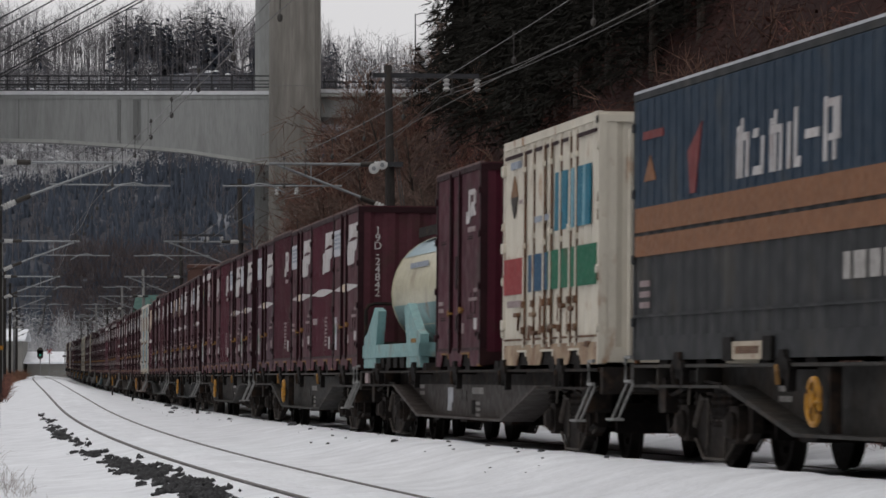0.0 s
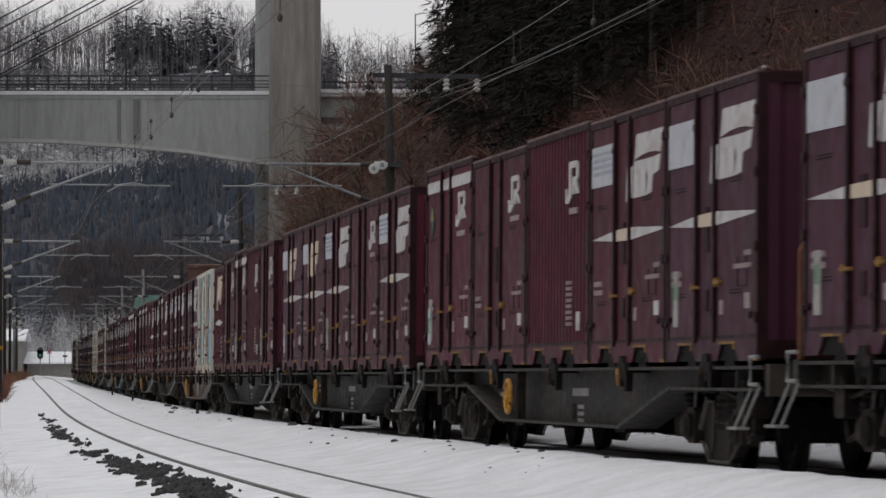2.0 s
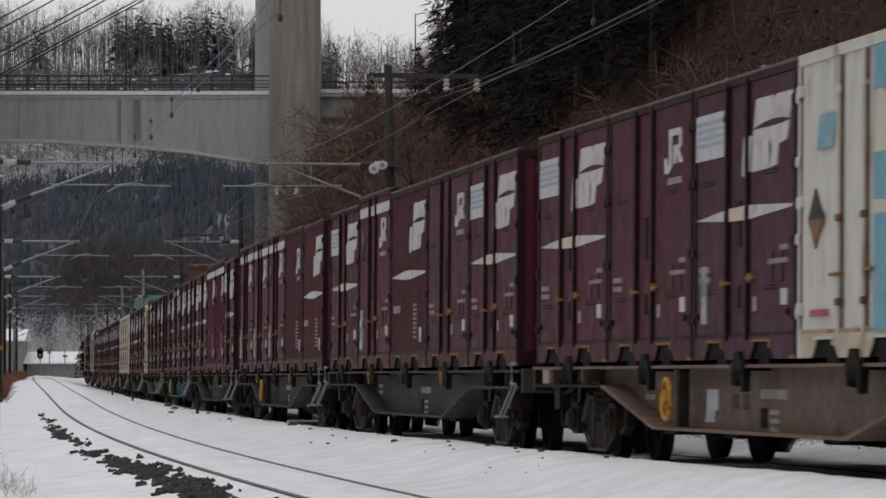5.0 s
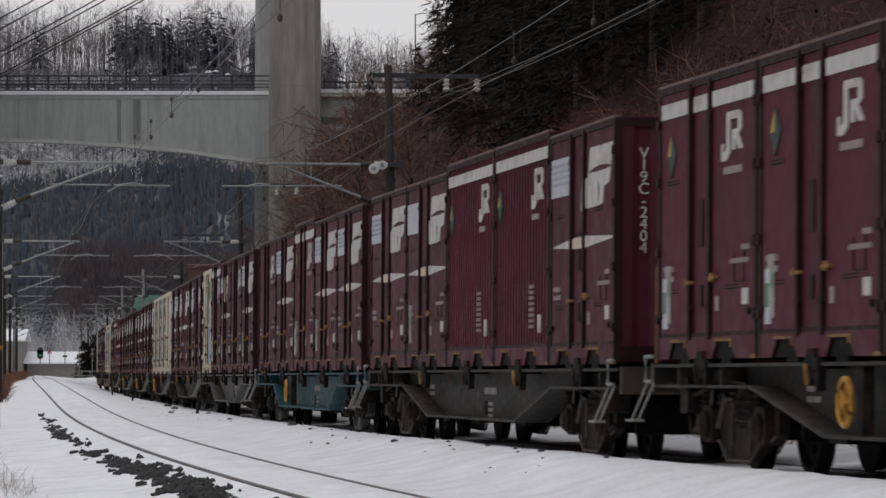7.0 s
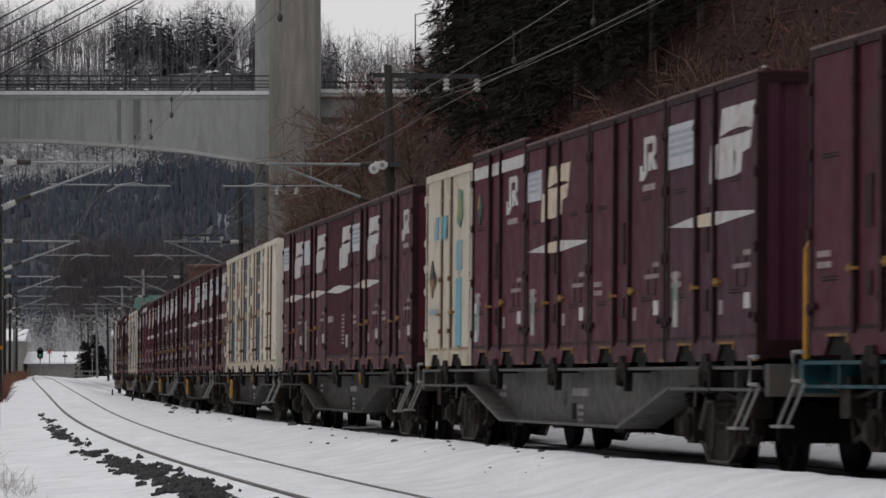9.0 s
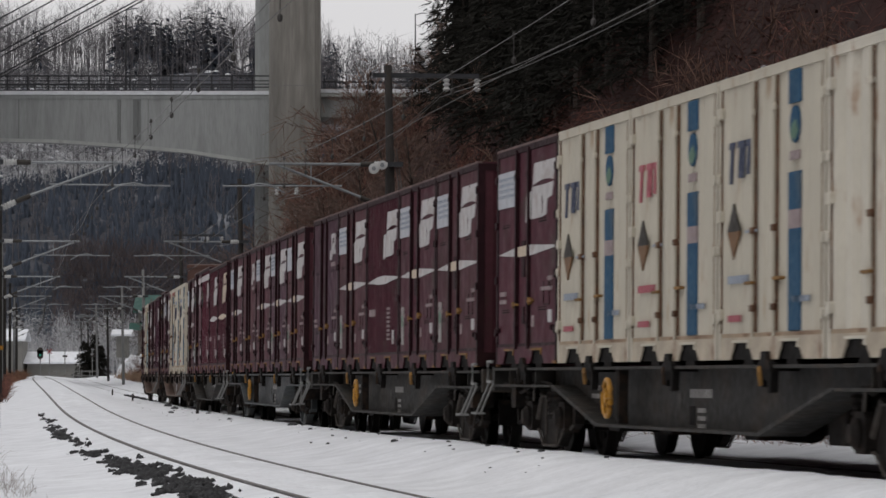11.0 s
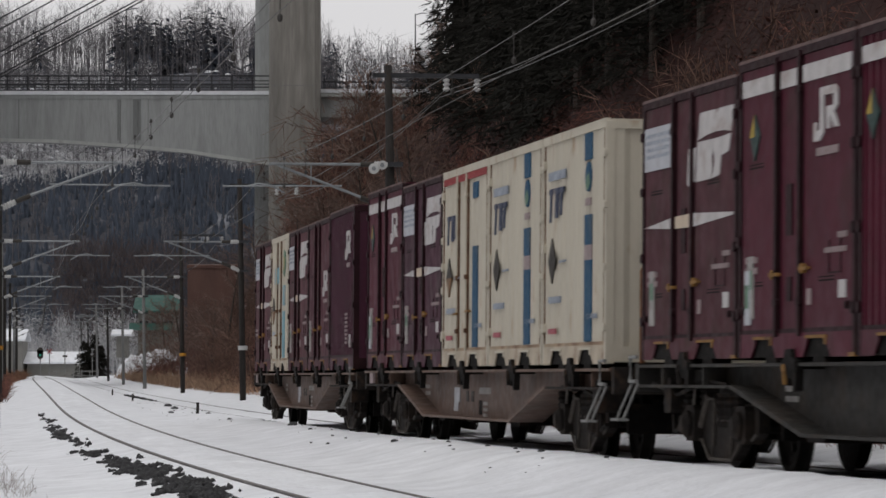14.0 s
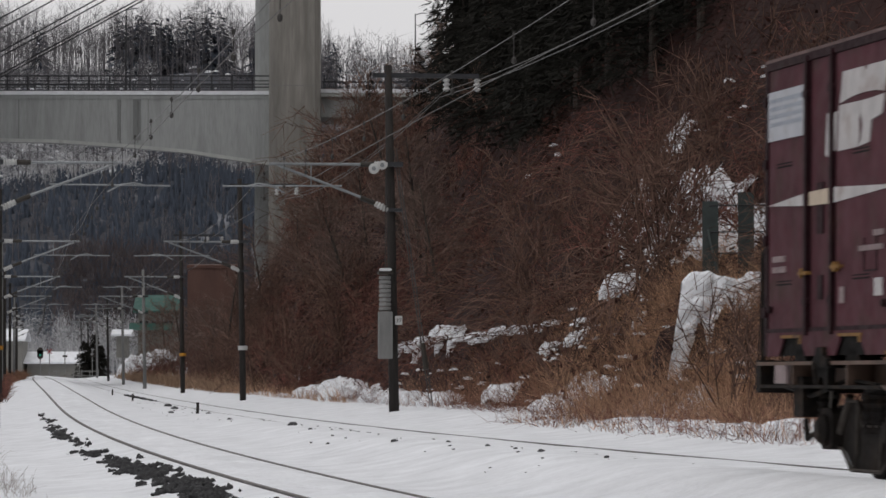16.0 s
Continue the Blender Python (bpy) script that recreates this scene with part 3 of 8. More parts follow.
def container_base(name, label, paint, trim, length=L12, height=H, ribs=False, pitch=0.19, group="containers on the train", depth=0.06):
    ob = thing(name, label, "container", group)
    shell(ob, paint, length, height, ribs, pitch, depth)
    part("frame", frame_shape(length, height), trim, ob)
    for y in (-W / 2, W / 2 - 0.08):
        sill, cuts = sill_shape(length, y)
        part("sill", sill, RUST if name == "pale_container" else RUSTY if name == "striped_container" else paint, ob)
    part("roof_edge", Shape().box(-length / 2 + 0.02, length / 2 - 0.02, Y - 0.005, Y + 0.05, height - 0.004, height + 0.022), ROOF_DUST if name == "freight_container" else PANEL_WHITE if name == "long_container" else trim, ob)
    for a, b in cuts:
        # near-black box puts the pocket's inner shade into colour
        part("fork_pocket", Shape().box(a - 0.2, b + 0.2, Y + 0.035, -Y - 0.035, 0.004, 0.155), SOOT_SHADE, ob)
        part("pocket_edge", Shape().box(a - 0.06, b + 0.06, Y - 0.006, Y + 0.02, 0.152, 0.176).box(b - 0.02, b + 0.03, Y - 0.006, Y + 0.02, 0.10, 0.152), OCHRE if name == "freight_container" else trim, ob)
    # strip painting the shade between lower rail and side; outer hinges on corner posts
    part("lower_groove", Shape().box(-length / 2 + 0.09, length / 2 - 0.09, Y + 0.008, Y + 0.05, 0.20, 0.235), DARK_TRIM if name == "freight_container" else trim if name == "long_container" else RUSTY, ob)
    for x in (-length / 2 - 0.004, length / 2 - 0.085):
        sh = Shape()
        for z in (0.33, 0.95, 1.60, height - 0.38):
            sh.worn_box(x, x + 0.09, Y - 0.022, Y + 0.02, z, z + 0.09, 0.02)
        part("hinge_strip", sh, DARK_TRIM if name == "freight_container" else paint, ob)
    if name == "freight_container":
        part("corner_foot", Shape().box(length / 2 - 0.19, length / 2 - 0.004, Y - 0.003, Y + 0.03, 0.0, 0.032), OCHRE, ob)
    return ob


def doors(ob, paint):
    """The two folding side doors with their locking posts, latches, slots and the recessed card frame."""
    for a, b in ((-1.755, -0.57), (0.27, 1.755)):
        d = part("side_door", Shape().worn_box(a, b, Y + 0.012, Y + 0.05, 0.225, H - 0.075, 0.015), paint, ob)
        u = -1.5 if a < 0 else 0.75
        sh = Shape()
        for z in (0.60, 1.60):
            sh.box(u, u + 0.46, Y + 0.009, Y + 0.02, z, z + 0.014).box(u, u + 0.46, Y + 0.009, Y + 0.02, z + 0.03, z + 0.04)
        part("vent_slot", sh, SOOT_SHADE, d)
        part("knob", Shape().lathe([(0, 0.03), (0.03, 0.035), (0.045, 0.02)], ((a + 0.1) if a < 0 else (b - 0.1), Y + 0.012, 0.40), (0, -1, 0), 8), DARK_TRIM, d)
    part("card_frame", Shape().box(1.06, 1.08, Y + 0.004, Y + 0.02, 0.66, 0.92).box(1.40, 1.42, Y + 0.004, Y + 0.02, 0.66, 0.92).box(1.06, 1.42, Y + 0.004, Y + 0.02, 0.655, 0.67), DARK_TRIM, ob)
    part("door_panel", Shape().box(-0.49, 0.17, Y + 0.022, Y + 0.05, 0.225, H - 0.075), paint, ob)
    for x in (-0.55, 0.20):
        part("lock_post", Shape().worn_box(x - 0.035, x + 0.035, Y - 0.022, Y + 0.05, 0.17, H - 0.03, 0.012), DARK_TRIM, ob)
        for z in (0.42, 2.14):
            part("post_bracket", Shape().worn_box(x - 0.06, x + 0.06, Y - 0.028, Y + 0.03, z, z + 0.065, 0.015), DARK_TRIM, ob)
    part("lock_plate", Shape().box(-0.28, -0.10, Y + 0.008, Y + 0.03, 1.0, 1.42), DARK_TRIM, ob)
    part("handle_plate", Shape().box(-0.26, -0.12, Y + 0.008, Y + 0.03, 0.46, 0.66), DARK_TRIM, ob)
    for x, z in ((-0.72, 0.67), (0.24, 0.70)):
        part("latch", Shape().worn_box(x, x + 0.24, Y - 0.03, Y + 0.02, z, z + 0.03, 0.008).worn_box(x + 0.08, x + 0.13, Y - 0.036, Y + 0.02, z - 0.025, z + 0.055, 0.01), OCHRE, ob, "worn yellow latch")


def warning_diamond(ob, x, z):
    """A small diamond: its upper half yellow, split by a dark wedge, its lower half dark green."""
    part("warning_triangle", Shape().prism([(x - 0.17, z), (x - 0.01, z), (x - 0.01, z + 0.19)], Y - 0.004, Y + 0.014), TRI_YELLOW, ob)
    part("warning_mark", Shape().prism([(x - 0.01, z + 0.19), (x - 0.01, z), (x - 0.17, z), (x, z - 0.20), (x + 0.17, z)], Y - 0.003, Y + 0.014), DARK_GREEN, ob)


def small_print(ob, seed):
    rng = random.Random(seed)
    part("data_plate", bars(bars(Shape(), 0.95, 1.62, 0.82, 0.05, 0.5), 1.35, 1.62, 0.93, 0.055, 0.4), LABEL, ob)
    part("sticker", Shape().box(1.38, 1.58, Y - 0.004, Y + 0.01, 0.46, 0.60), LOGO_WHITE if rng.random() < 0.7 else LABEL, ob)
    part("sticker", Shape().box(0.42, 0.54, Y - 0.004, Y + 0.01, 0.42, 0.55), LABEL, ob)
    part("data_plate", bars(Shape(), -1.6, -1.2, 0.80, 0.06, 0.4, 2), LABEL, ob)
    if rng.random() < 0.6:
        part("document_holder", Shape().box(-1.52, -1.34, Y - 0.004, Y + 0.014, 0.33, 0.86), rng.choice([PANEL_WHITE, NUMBERS, LABEL]), ob, "pale card holder with a green card")
        part("green_card", Shape().box(-1.50, -1.36, Y - 0.007, Y + 0.012, 0.58, 0.74), GREEN, ob)


def maroon_container(style, paint, seed, tan=False):
    """A twelve-foot maroon container; style tells its side and its markings."""
    mat, ink = MAROONS[paint], LOGO_TAN if tan else LOGO_WHITE
    ribs = style in ("ribbed", "ribbed_freight", "ribbed_band", "beast")
    words = {"freight": "dull maroon steel container with white label sheet and pointed stripe",
             "plain": "maroon steel freight container with folding side doors and hooked white mark",
             "plain_low": "maroon steel freight container with a low hooked white mark",
             "ribbed": "maroon ribbed steel container with a hooked white mark",
             "ribbed_freight": "maroon ribbed steel container with large slanted mark and pointed stripe",
             "band": "wine-red steel container with white top band and yellow triangle",
             "ribbed_band": "wine-red ribbed steel container with white top band and yellow triangle",
             "beast": "maroon ribbed steel container with a pale blocky mark and stripe"}[style]
    ob = container_base("freight_container", words, mat, DARK_TRIM, ribs=ribs)
    rng = random.Random(seed)
    if not ribs and style != "beast":
        doors(ob, mat)
    if style == "freight":
        lp = part("label_sheet", Shape().box(-1.74, -0.92 if tan else -0.62, Y - 0.004, Y + 0.014, 1.86 if tan else 1.84, 2.20 if tan else 2.26), PANEL_WHITE, ob, "pale printed label sheet")
        if rng.random() < 0.55:
            part("print", bars(Shape(), -1.68, -1.0 if tan else -0.7, 2.16, 0.045, 0.9, 4, y=Y - 0.003), PRINT, lp)
        for block in freight_mark(*((-0.93, 1.60, 1.72, 0.60) if tan else (-0.02, 1.62, 1.76, 0.66))):
            part("mark_block", block, ink, ob)
        part("stripe", stripe_shape(), LOGO_WHITE, ob)
        part("stripe_middle", Shape().prism([(-0.56, 1.245), (0.17, 1.235), (0.17, 1.365), (-0.56, 1.355)], Y + 0.006, Y + 0.03), LOGO_TAN, ob)
        small_print(ob, seed)
    elif style in ("plain", "plain_low"):
        z = 1.80 if style == "plain" else 1.24
        part("hooked_mark", rail_mark(0.72, z, 0.42), ink, ob)
        part("print", bars(Shape(), 0.85, 1.45, z - 0.11, 0.075, 0.15), LABEL, ob)
        small_print(ob, seed)
    elif style == "band":
        for x0, x1, y in ((-1.72, -0.62, -0.002), (-0.48, 0.13, 0.01), (0.28, 1.72, -0.002)):
            part("top_band", Shape().box(x0, x1, Y + y, Y + y + 0.016, 2.22, 2.36), LOGO_WHITE, ob)
        warning_diamond(ob, -1.30, 1.87)
        part("hooked_mark", rail_mark(0.62, 1.72, 0.42), LOGO_WHITE, ob)
        part("print", bars(Shape(), 0.7, 1.35, 1.60, 0.075, 0.15), LABEL, ob)
        small_print(ob, seed)
        part("green_sticker", Shape().box(-1.60, -1.43, Y - 0.008, Y + 0.012, 0.28, 0.74), PANEL_WHITE, ob)
        part("green_patch", Shape().box(-1.585, -1.46, Y - 0.012, Y + 0.012, 0.42, 0.62), GREEN, ob)
    elif style in ("ribbed", "ribbed_freight", "ribbed_band"):
        part("data_plate", bars(Shape(), 0.6, 0.9, 0.85, 0.042, 0.5, 8), LABEL, ob)
        part("sticker", Shape().box(1.2, 1.36, Y - 0.004, Y + 0.01, 0.35, 0.55), LOGO_WHITE, ob)
        if style == "ribbed_freight":
            for block in freight_mark(0.1, 1.6, 1.6, 0.68):
                part("mark_block", block, ink, ob)
            part("stripe", stripe_shape(), ink, ob)
            part("stripe_middle", Shape().prism([(-0.56, 1.245), (0.17, 1.235), (0.17, 1.365), (-0.56, 1.355)], Y + 0.003, Y + 0.02), ink, ob)
            part("data_plate", bars(Shape(), -1.5, -0.8, 0.78, 0.12, 0.25), LABEL, ob)
        else:
            part("hooked_mark", rail_mark(0.55 if style == "ribbed" else 0.75, 1.72, 0.44), LOGO_WHITE, ob)
            part("print", bars(Shape(), 0.75, 1.2, 1.6, 0.075, 0.15), LABEL, ob)
        if style == "ribbed_band":
            part("top_band", Shape().box(-1.74, 1.74, Y - 0.004, Y + 0.014, 2.24, 2.37), LOGO_WHITE, ob)
            warning_diamond(ob, -1.46, 1.84)
    else:
        part("beast_mark", Shape().prism([(-0.78, 1.52), (-0.52, 1.52), (-0.46, 1.74), (-0.1, 1.80), (0.25, 1.74), (0.45, 1.64), (0.62, 1.66), (0.78, 1.86), (0.92, 2.02), (1.1, 2.06), (1.1, 2.2), (0.2, 2.22), (0.2, 2.12), (-0.5, 2.05), (-0.62, 1.9)], Y - 0.006, Y + 0.02)
             .prism([(-0.5, 2.08), (0.18, 2.15), (0.2, 2.24), (1.12, 2.24), (1.12, 2.32), (-0.44, 2.32)], Y - 0.006, Y + 0.02), LOGO_TAN, ob)
        part("stripe", Shape().prism([(-1.3, 1.19), (0.2, 1.13), (1.4, 1.2), (0.1, 1.28)], Y - 0.006, Y + 0.02), LOGO_WHITE, ob)
        part("data_plate", bars(Shape(), 0.9, 1.2, 0.8, 0.07, 0.3, 5), LABEL, ob)
    return ob


def pale_container(style):
    """A cream or white twelve-foot container with coloured stripes."""
    words = {"blue": "cream steel container with blue vertical stripe and dark diamond",
             "red_top": "cream steel container with red top edge and blue stripe blocks",
             "red_letters": "cream steel container with red lettering blocks and blue stripe",
             "blue_doors": "rust-streaked cream steel container with blue stripe, diamond and door posts",
             "cyan": "cream steel container with pale cyan stripe blocks and diamond",
             "cyan_thin": "greyish white steel container with thin cyan stripes and diamonds",
             "bare": "weathered cream steel container with rusty seams"}[style]
    mat = WHITE_OLD if style == "cyan_thin" else CREAM_OLD if style == "bare" else CREAM
    ob = container_base("pale_container", words, mat, mat, ribs=True, pitch=0.46, depth=0.06 if style == "bare" else 0.02)
    ink = CYAN if "cyan" in style else BLUE
    if style in ("blue", "blue_doors", "red_letters", "red_top"):
        if style != "red_top":
            for z0, z1 in ((0.24, 1.10), (1.26, 1.58), (2.16, 2.44)):
                part("stripe", Shape().box(0.66, 1.06, Y - 0.004, Y + 0.012, z0, z1), ink, ob)
            part("grey_block", Shape().box(0.66, 1.06, Y - 0.003, Y + 0.012, 1.10, 1.26), LABEL, ob)
            ring = [(0.86 + 0.17 * math.cos(i * 0.5236), 1.98 + 0.16 * math.sin(i * 0.5236)) for i in range(12)]
            part("emblem", Shape().prism(ring, Y - 0.004, Y + 0.012), BLUE, ob)
            part("emblem_leaf", Shape().prism([(0.72, 1.88), (0.88, 1.84), (1.0, 1.92), (0.9, 2.02), (0.78, 1.98)], Y - 0.007, Y + 0.012), GREEN, ob)
            part("print", bars(Shape(), 0.70, 1.02, 1.68, 0.09, 0.2), LABEL, ob)
        else:
            part("stripe", Shape().box(0.66, 1.06, Y - 0.004, Y + 0.012, 0.24, 1.5).box(0.66, 1.06, Y - 0.004, Y + 0.012, 2.1, 2.30), ink, ob)
            part("top_edge", Shape().box(-1.75, 1.75, Y - 0.005, Y + 0.012, 2.36, 2.445), RED, ob)
        pen = PINK_INK if style == "red_letters" else INK
        for k, (x, w) in enumerate(((-1.52, 0.20), (-1.20, 0.24), (-0.88, 0.24))):
            sh = Shape().prism([(x + 0.06, 1.64 - 0.06 * (k == 0)), (x + 0.14, 1.64 - 0.06 * (k == 0)), (x + 0.2, 1.92), (x + 0.12, 1.92)], Y - 0.004, Y + 0.012)
            sh.prism([(x + 0.04, 1.89), (x + 0.04 + w, 1.89), (x + 0.06 + w, 1.95), (x + 0.06, 1.95)], Y - 0.0045, Y + 0.012)
            if k == 1:
                sh.prism([(x + w - 0.04, 1.66), (x + w + 0.02, 1.66), (x + w + 0.07, 1.92), (x + w + 0.01, 1.92)], Y - 0.004, Y + 0.012).prism([(x + 0.08, 1.62), (x + w, 1.62), (x + w, 1.68), (x + 0.08, 1.68)], Y - 0.0045, Y + 0.012)
            part("lettering_block", sh, pen, ob)
        if style == "blue":
            part("print", bars(Shape(), -1.52, -0.45, 2.04, 0.115, 0.16), PRINT, ob)
        part("print", bars(Shape(), -0.85, -0.45, 1.12, 0.03, 0.2), PRINT, ob)
        part("print", bars(Shape(), -1.5, -0.75, 0.68, 0.085, 0.2), pen if style == "red_letters" else PRINT, ob)
        part("print", bars(Shape(), -1.5, -1.0, 0.34, 0.07, 0.25), PINK_INK, ob)
        part("print", bars(Shape(), 0.8, 1.35, 0.48, 0.06, 0.2), PRINT, ob)
    elif style == "cyan":
        for x0, x1, z0, z1 in ((0.66, 1.08, 0.25, 1.12), (0.70, 1.12, 1.22, 1.60)):
            part("stripe", Shape().box(x0, x1, Y - 0.004, Y + 0.012, z0, z1), ink, ob)
        for x, w in ((-1.10, 0.24), (-0.78, 0.30), (-0.40, 0.22)):
            part("lettering_block", Shape().prism([(x, 1.66), (x + w, 1.66), (x + w + 0.08, 1.96), (x + 0.08, 1.96)], Y - 0.004, Y + 0.012), ink, ob)
        part("emblem", Shape().prism([(0.72, 1.84), (0.98, 1.76), (1.16, 1.92), (1.12, 2.22), (0.86, 2.26)], Y - 0.004, Y + 0.012), GREEN, ob)
        part("emblem_leaf", Shape().prism([(0.84, 1.92), (1.0, 1.88), (1.02, 2.1), (0.9, 2.14)], Y - 0.008, Y + 0.012), TRI_YELLOW, ob)
        part("print", bars(Shape(), -1.5, -0.75, 0.68, 0.085, 0.2), PRINT, ob)
    elif style == "cyan_thin":
        for z0, z1 in ((0.2, 1.12), (1.24, 1.6), (2.1, 2.44)):
            part("stripe", Shape().box(0.45, 0.85, Y - 0.004, Y + 0.012, z0, z1), ink, ob)
        part("emblem", Shape().prism([(-1.25, 1.72), (-0.75, 1.72), (-0.65, 2.0), (-1.15, 2.0)], Y - 0.004, Y + 0.012), ink, ob)
        part("print", bars(Shape(), -1.45, -0.9, 0.34, 0.07, 0.25), PINK_INK, ob)
    if style != "bare":
        part("diamond", Shape().prism([(-1.52, 1.15), (-1.06, 1.15), (-1.29, 1.40)], Y - 0.005, Y + 0.012), BLACK, ob)
        part("diamond", Shape().prism([(-1.52, 1.148), (-1.29, 0.90), (-1.06, 1.148)], Y - 0.005, Y + 0.012), BLACK if style == "blue" else DIAMOND_RUST, ob)
    for x in (-0.55, 0.20) if style != "blue" else ():
        part("lock_rod", Shape().tube([(x, Y - 0.012, 0.2), (x, Y - 0.012, 2.44)], 0.016, 6), mat, ob)
        part("seam", Shape().box(x + 0.035, x + 0.05, Y - 0.004, Y + 0.02, 0.24, 2.44), SEAM, ob)
        for z in (0.42, 1.1, 2.14):
            part("rod_bracket", Shape().worn_box(x - 0.05, x + 0.05, Y - 0.03, Y + 0.02, z, z + 0.06, 0.012), SEAM if z < 1.5 else mat, ob)
    for x, z in ((-0.78, 0.66), (0.22, 0.68)) if style != "blue" else ():
        part("latch", Shape().worn_box(x, x + 0.26, Y - 0.03, Y + 0.02, z, z + 0.028, 0.008), OCHRE, ob, "rusty yellow latch")
    for x in (-1.765, 1.745):
        part("corner_seam", Shape().box(x, x + 0.02, Y - 0.003, Y + 0.02, 0.24, 2.44), SEAM, ob)
    for z in (0.36, 1.25, 2.18):
        part("hinge", Shape().worn_box(-1.80, -1.68, Y - 0.03, Y + 0.02, z, z + 0.10, 0.012), mat, ob)
    return ob


def striped_container():
    """The rusty twenty-foot cream container with red, blue and green bands."""
    n = 6.06
    ob = container_base("striped_container", "rusty cream steel container with red, blue and green bands", CREAM_OLD, CREAM_OLD, n, 2.62, True, 0.43, depth=0.03)
    part("red_band", Shape().box(-2.95, -1.66, Y - 0.004, Y + 0.012, 0.83, 1.25), RED, ob)
    part("blue_band", Shape().box(-1.26, 0.0, Y - 0.004, Y + 0.012, 0.84, 1.26), BLUE, ob)
    part("green_band", Shape().box(0.0, 2.9, Y - 0.004, Y + 0.012, 0.84, 1.27), GREEN_STRIPE, ob)
    for x, w, c in ((0.42, 0.28, PEACOCK), (0.74, 0.10, CYAN), (0.88, 0.28, PEACOCK), (1.26, 0.30, CYAN), (1.40, 0.26, PEACOCK), (1.78, 0.26, PEACOCK), (2.08, 0.16, CYAN), (2.26, 0.26, PEACOCK)):
        part("lettering_block", Shape().prism([(x, 1.48), (x + w, 1.48), (x + w + 0.05, 2.12), (x + 0.05, 2.12)], Y - 0.004 - 0.001 * (c is CYAN), Y + 0.012), c, ob)
    part("print", bars(bars(Shape(), -2.5, -1.8, 2.30, 0.10, 0.2), -0.9, 0.2, 1.62, 0.08, 0.25), PRINT, ob)
    part("print", bars(bars(Shape(), -2.7, -1.75, 0.68, 0.09, 0.2), -1.9, -1.5, 1.88, 0.05, 0.2), LABEL, ob)
    # paired door posts with brackets, latches and rust at their feet
    for i, x in enumerate((-1.55, -0.92, -0.25, 0.18, 0.80, 1.38, 1.75)):
        part("seam", Shape().box(x + 0.022, x + 0.055, Y - 0.006, Y + 0.01, 0.24, 2.47), SEAM, ob)
        part("lock_rod", Shape().tube([(x, Y - 0.004, 0.2), (x, Y - 0.004, 2.52)], 0.017, 6), CREAM_OLD, ob)
        for z in (0.36, 0.66, 1.34 + 0.1 * (i % 2), 2.22):
            part("rod_bracket", Shape().worn_box(x - 0.06, x + 0.06, Y - 0.03, Y + 0.01, z, z + 0.08, 0.015), SEAM if z < 1 else CREAM_OLD, ob, "rusty bracket" if z < 1 else "")
    for x, z in ((-2.06, 0.56), (-1.0, 0.55), (0.85, 0.62), (1.46, 0.58), (0.3, 0.40), (-0.86, 0.34)):
        part("rust_latch", Shape().worn_box(x, x + 0.24, Y - 0.04, Y + 0.01, z, z + 0.05, 0.015), SEAM, ob, "rusty latch bar")
    part("rust_stain", Shape().prism([(2.93, 0.9), (3.02, 0.86), (3.02, 1.0), (2.96, 1.02)], Y - 0.006, Y + 0.01).prism([(2.96, 1.5), (3.0, 1.5), (3.0, 1.75), (2.97, 1.8)], Y - 0.006, Y + 0.01), SEAM, ob)
    for x0, x1 in ((-2.9, -1.6), (-1.45, -0.98), (-0.84, -0.3), (-0.15, 0.12), (0.26, 0.74), (0.9, 1.32), (1.84, 2.88)):
        part("top_groove", Shape().box(x0, x1, Y - 0.005, Y + 0.01, 2.43, 2.47), DARK_TRIM, ob)
    part("foot_groove", Shape().box(-2.9, 2.9, Y - 0.005, Y + 0.01, 0.285, 0.31), SEAM, ob)
    for x, z, w, h in ((-0.55, 0.36, 0.16, 0.42), (0.1, 0.33, 0.12, 0.5), (0.62, 0.5, 0.1, 0.28), (-1.3, 0.32, 0.18, 0.14), (1.2, 0.34, 0.1, 0.24), (-2.0, 0.42, 0.08, 0.16), (2.2, 0.2, 0.4, 0.05), (-0.2, 0.2, 0.5, 0.06)):
        part("rust_stain", Shape().prism([(x, z), (x + w * 0.6, z - 0.02), (x + w * 0.8, z + h * 0.4), (x + w, z + h * 0.8), (x + w * 0.5, z + h), (x + w * 0.2, z + h * 0.7), (x + w * 0.25, z + h * 0.3)], Y - 0.007, Y + 0.01), SEAM, ob)
    part("corner_hole", Shape().lathe([(0, 0.0), (0, 0.045), (0.01, 0.045)], (n / 2 - 0.06, Y - 0.008, 2.55), (0, -1, 0), 10), BLACK, ob)
    part("print", Shape().box(n / 2 - 0.004, n / 2 + 0.036, -0.82, -0.72, 2.14, 2.26).box(n / 2 - 0.004, n / 2 + 0.036, -0.6, -0.5, 2.14, 2.24), PRINT, ob)
    for z in (0.42, 1.33, 2.25):
        part("hinge", Shape().worn_box(-3.03, -2.86, Y - 0.03, Y + 0.02, z, z + 0.12, 0.015), CREAM_OLD, ob)
    part("diamond", Shape().prism([(-2.5, 1.97), (-2.26, 1.97), (-2.26, 2.22)], Y - 0.005, Y + 0.012).prism([(-2.26, 1.97), (-2.02, 1.97), (-2.26, 2.22)], Y - 0.005, Y + 0.012), DIAMOND_RUST, ob)
    part("diamond", Shape().prism([(-2.5, 1.968), (-2.26, 1.72), (-2.02, 1.968)], Y - 0.005, Y + 0.012), BLACK, ob)
    part("blue_panel", Shape().box(n / 2 - 0.004, n / 2 + 0.036, -0.72, 0.5, 1.30, 1.98), PEACOCK, ob)
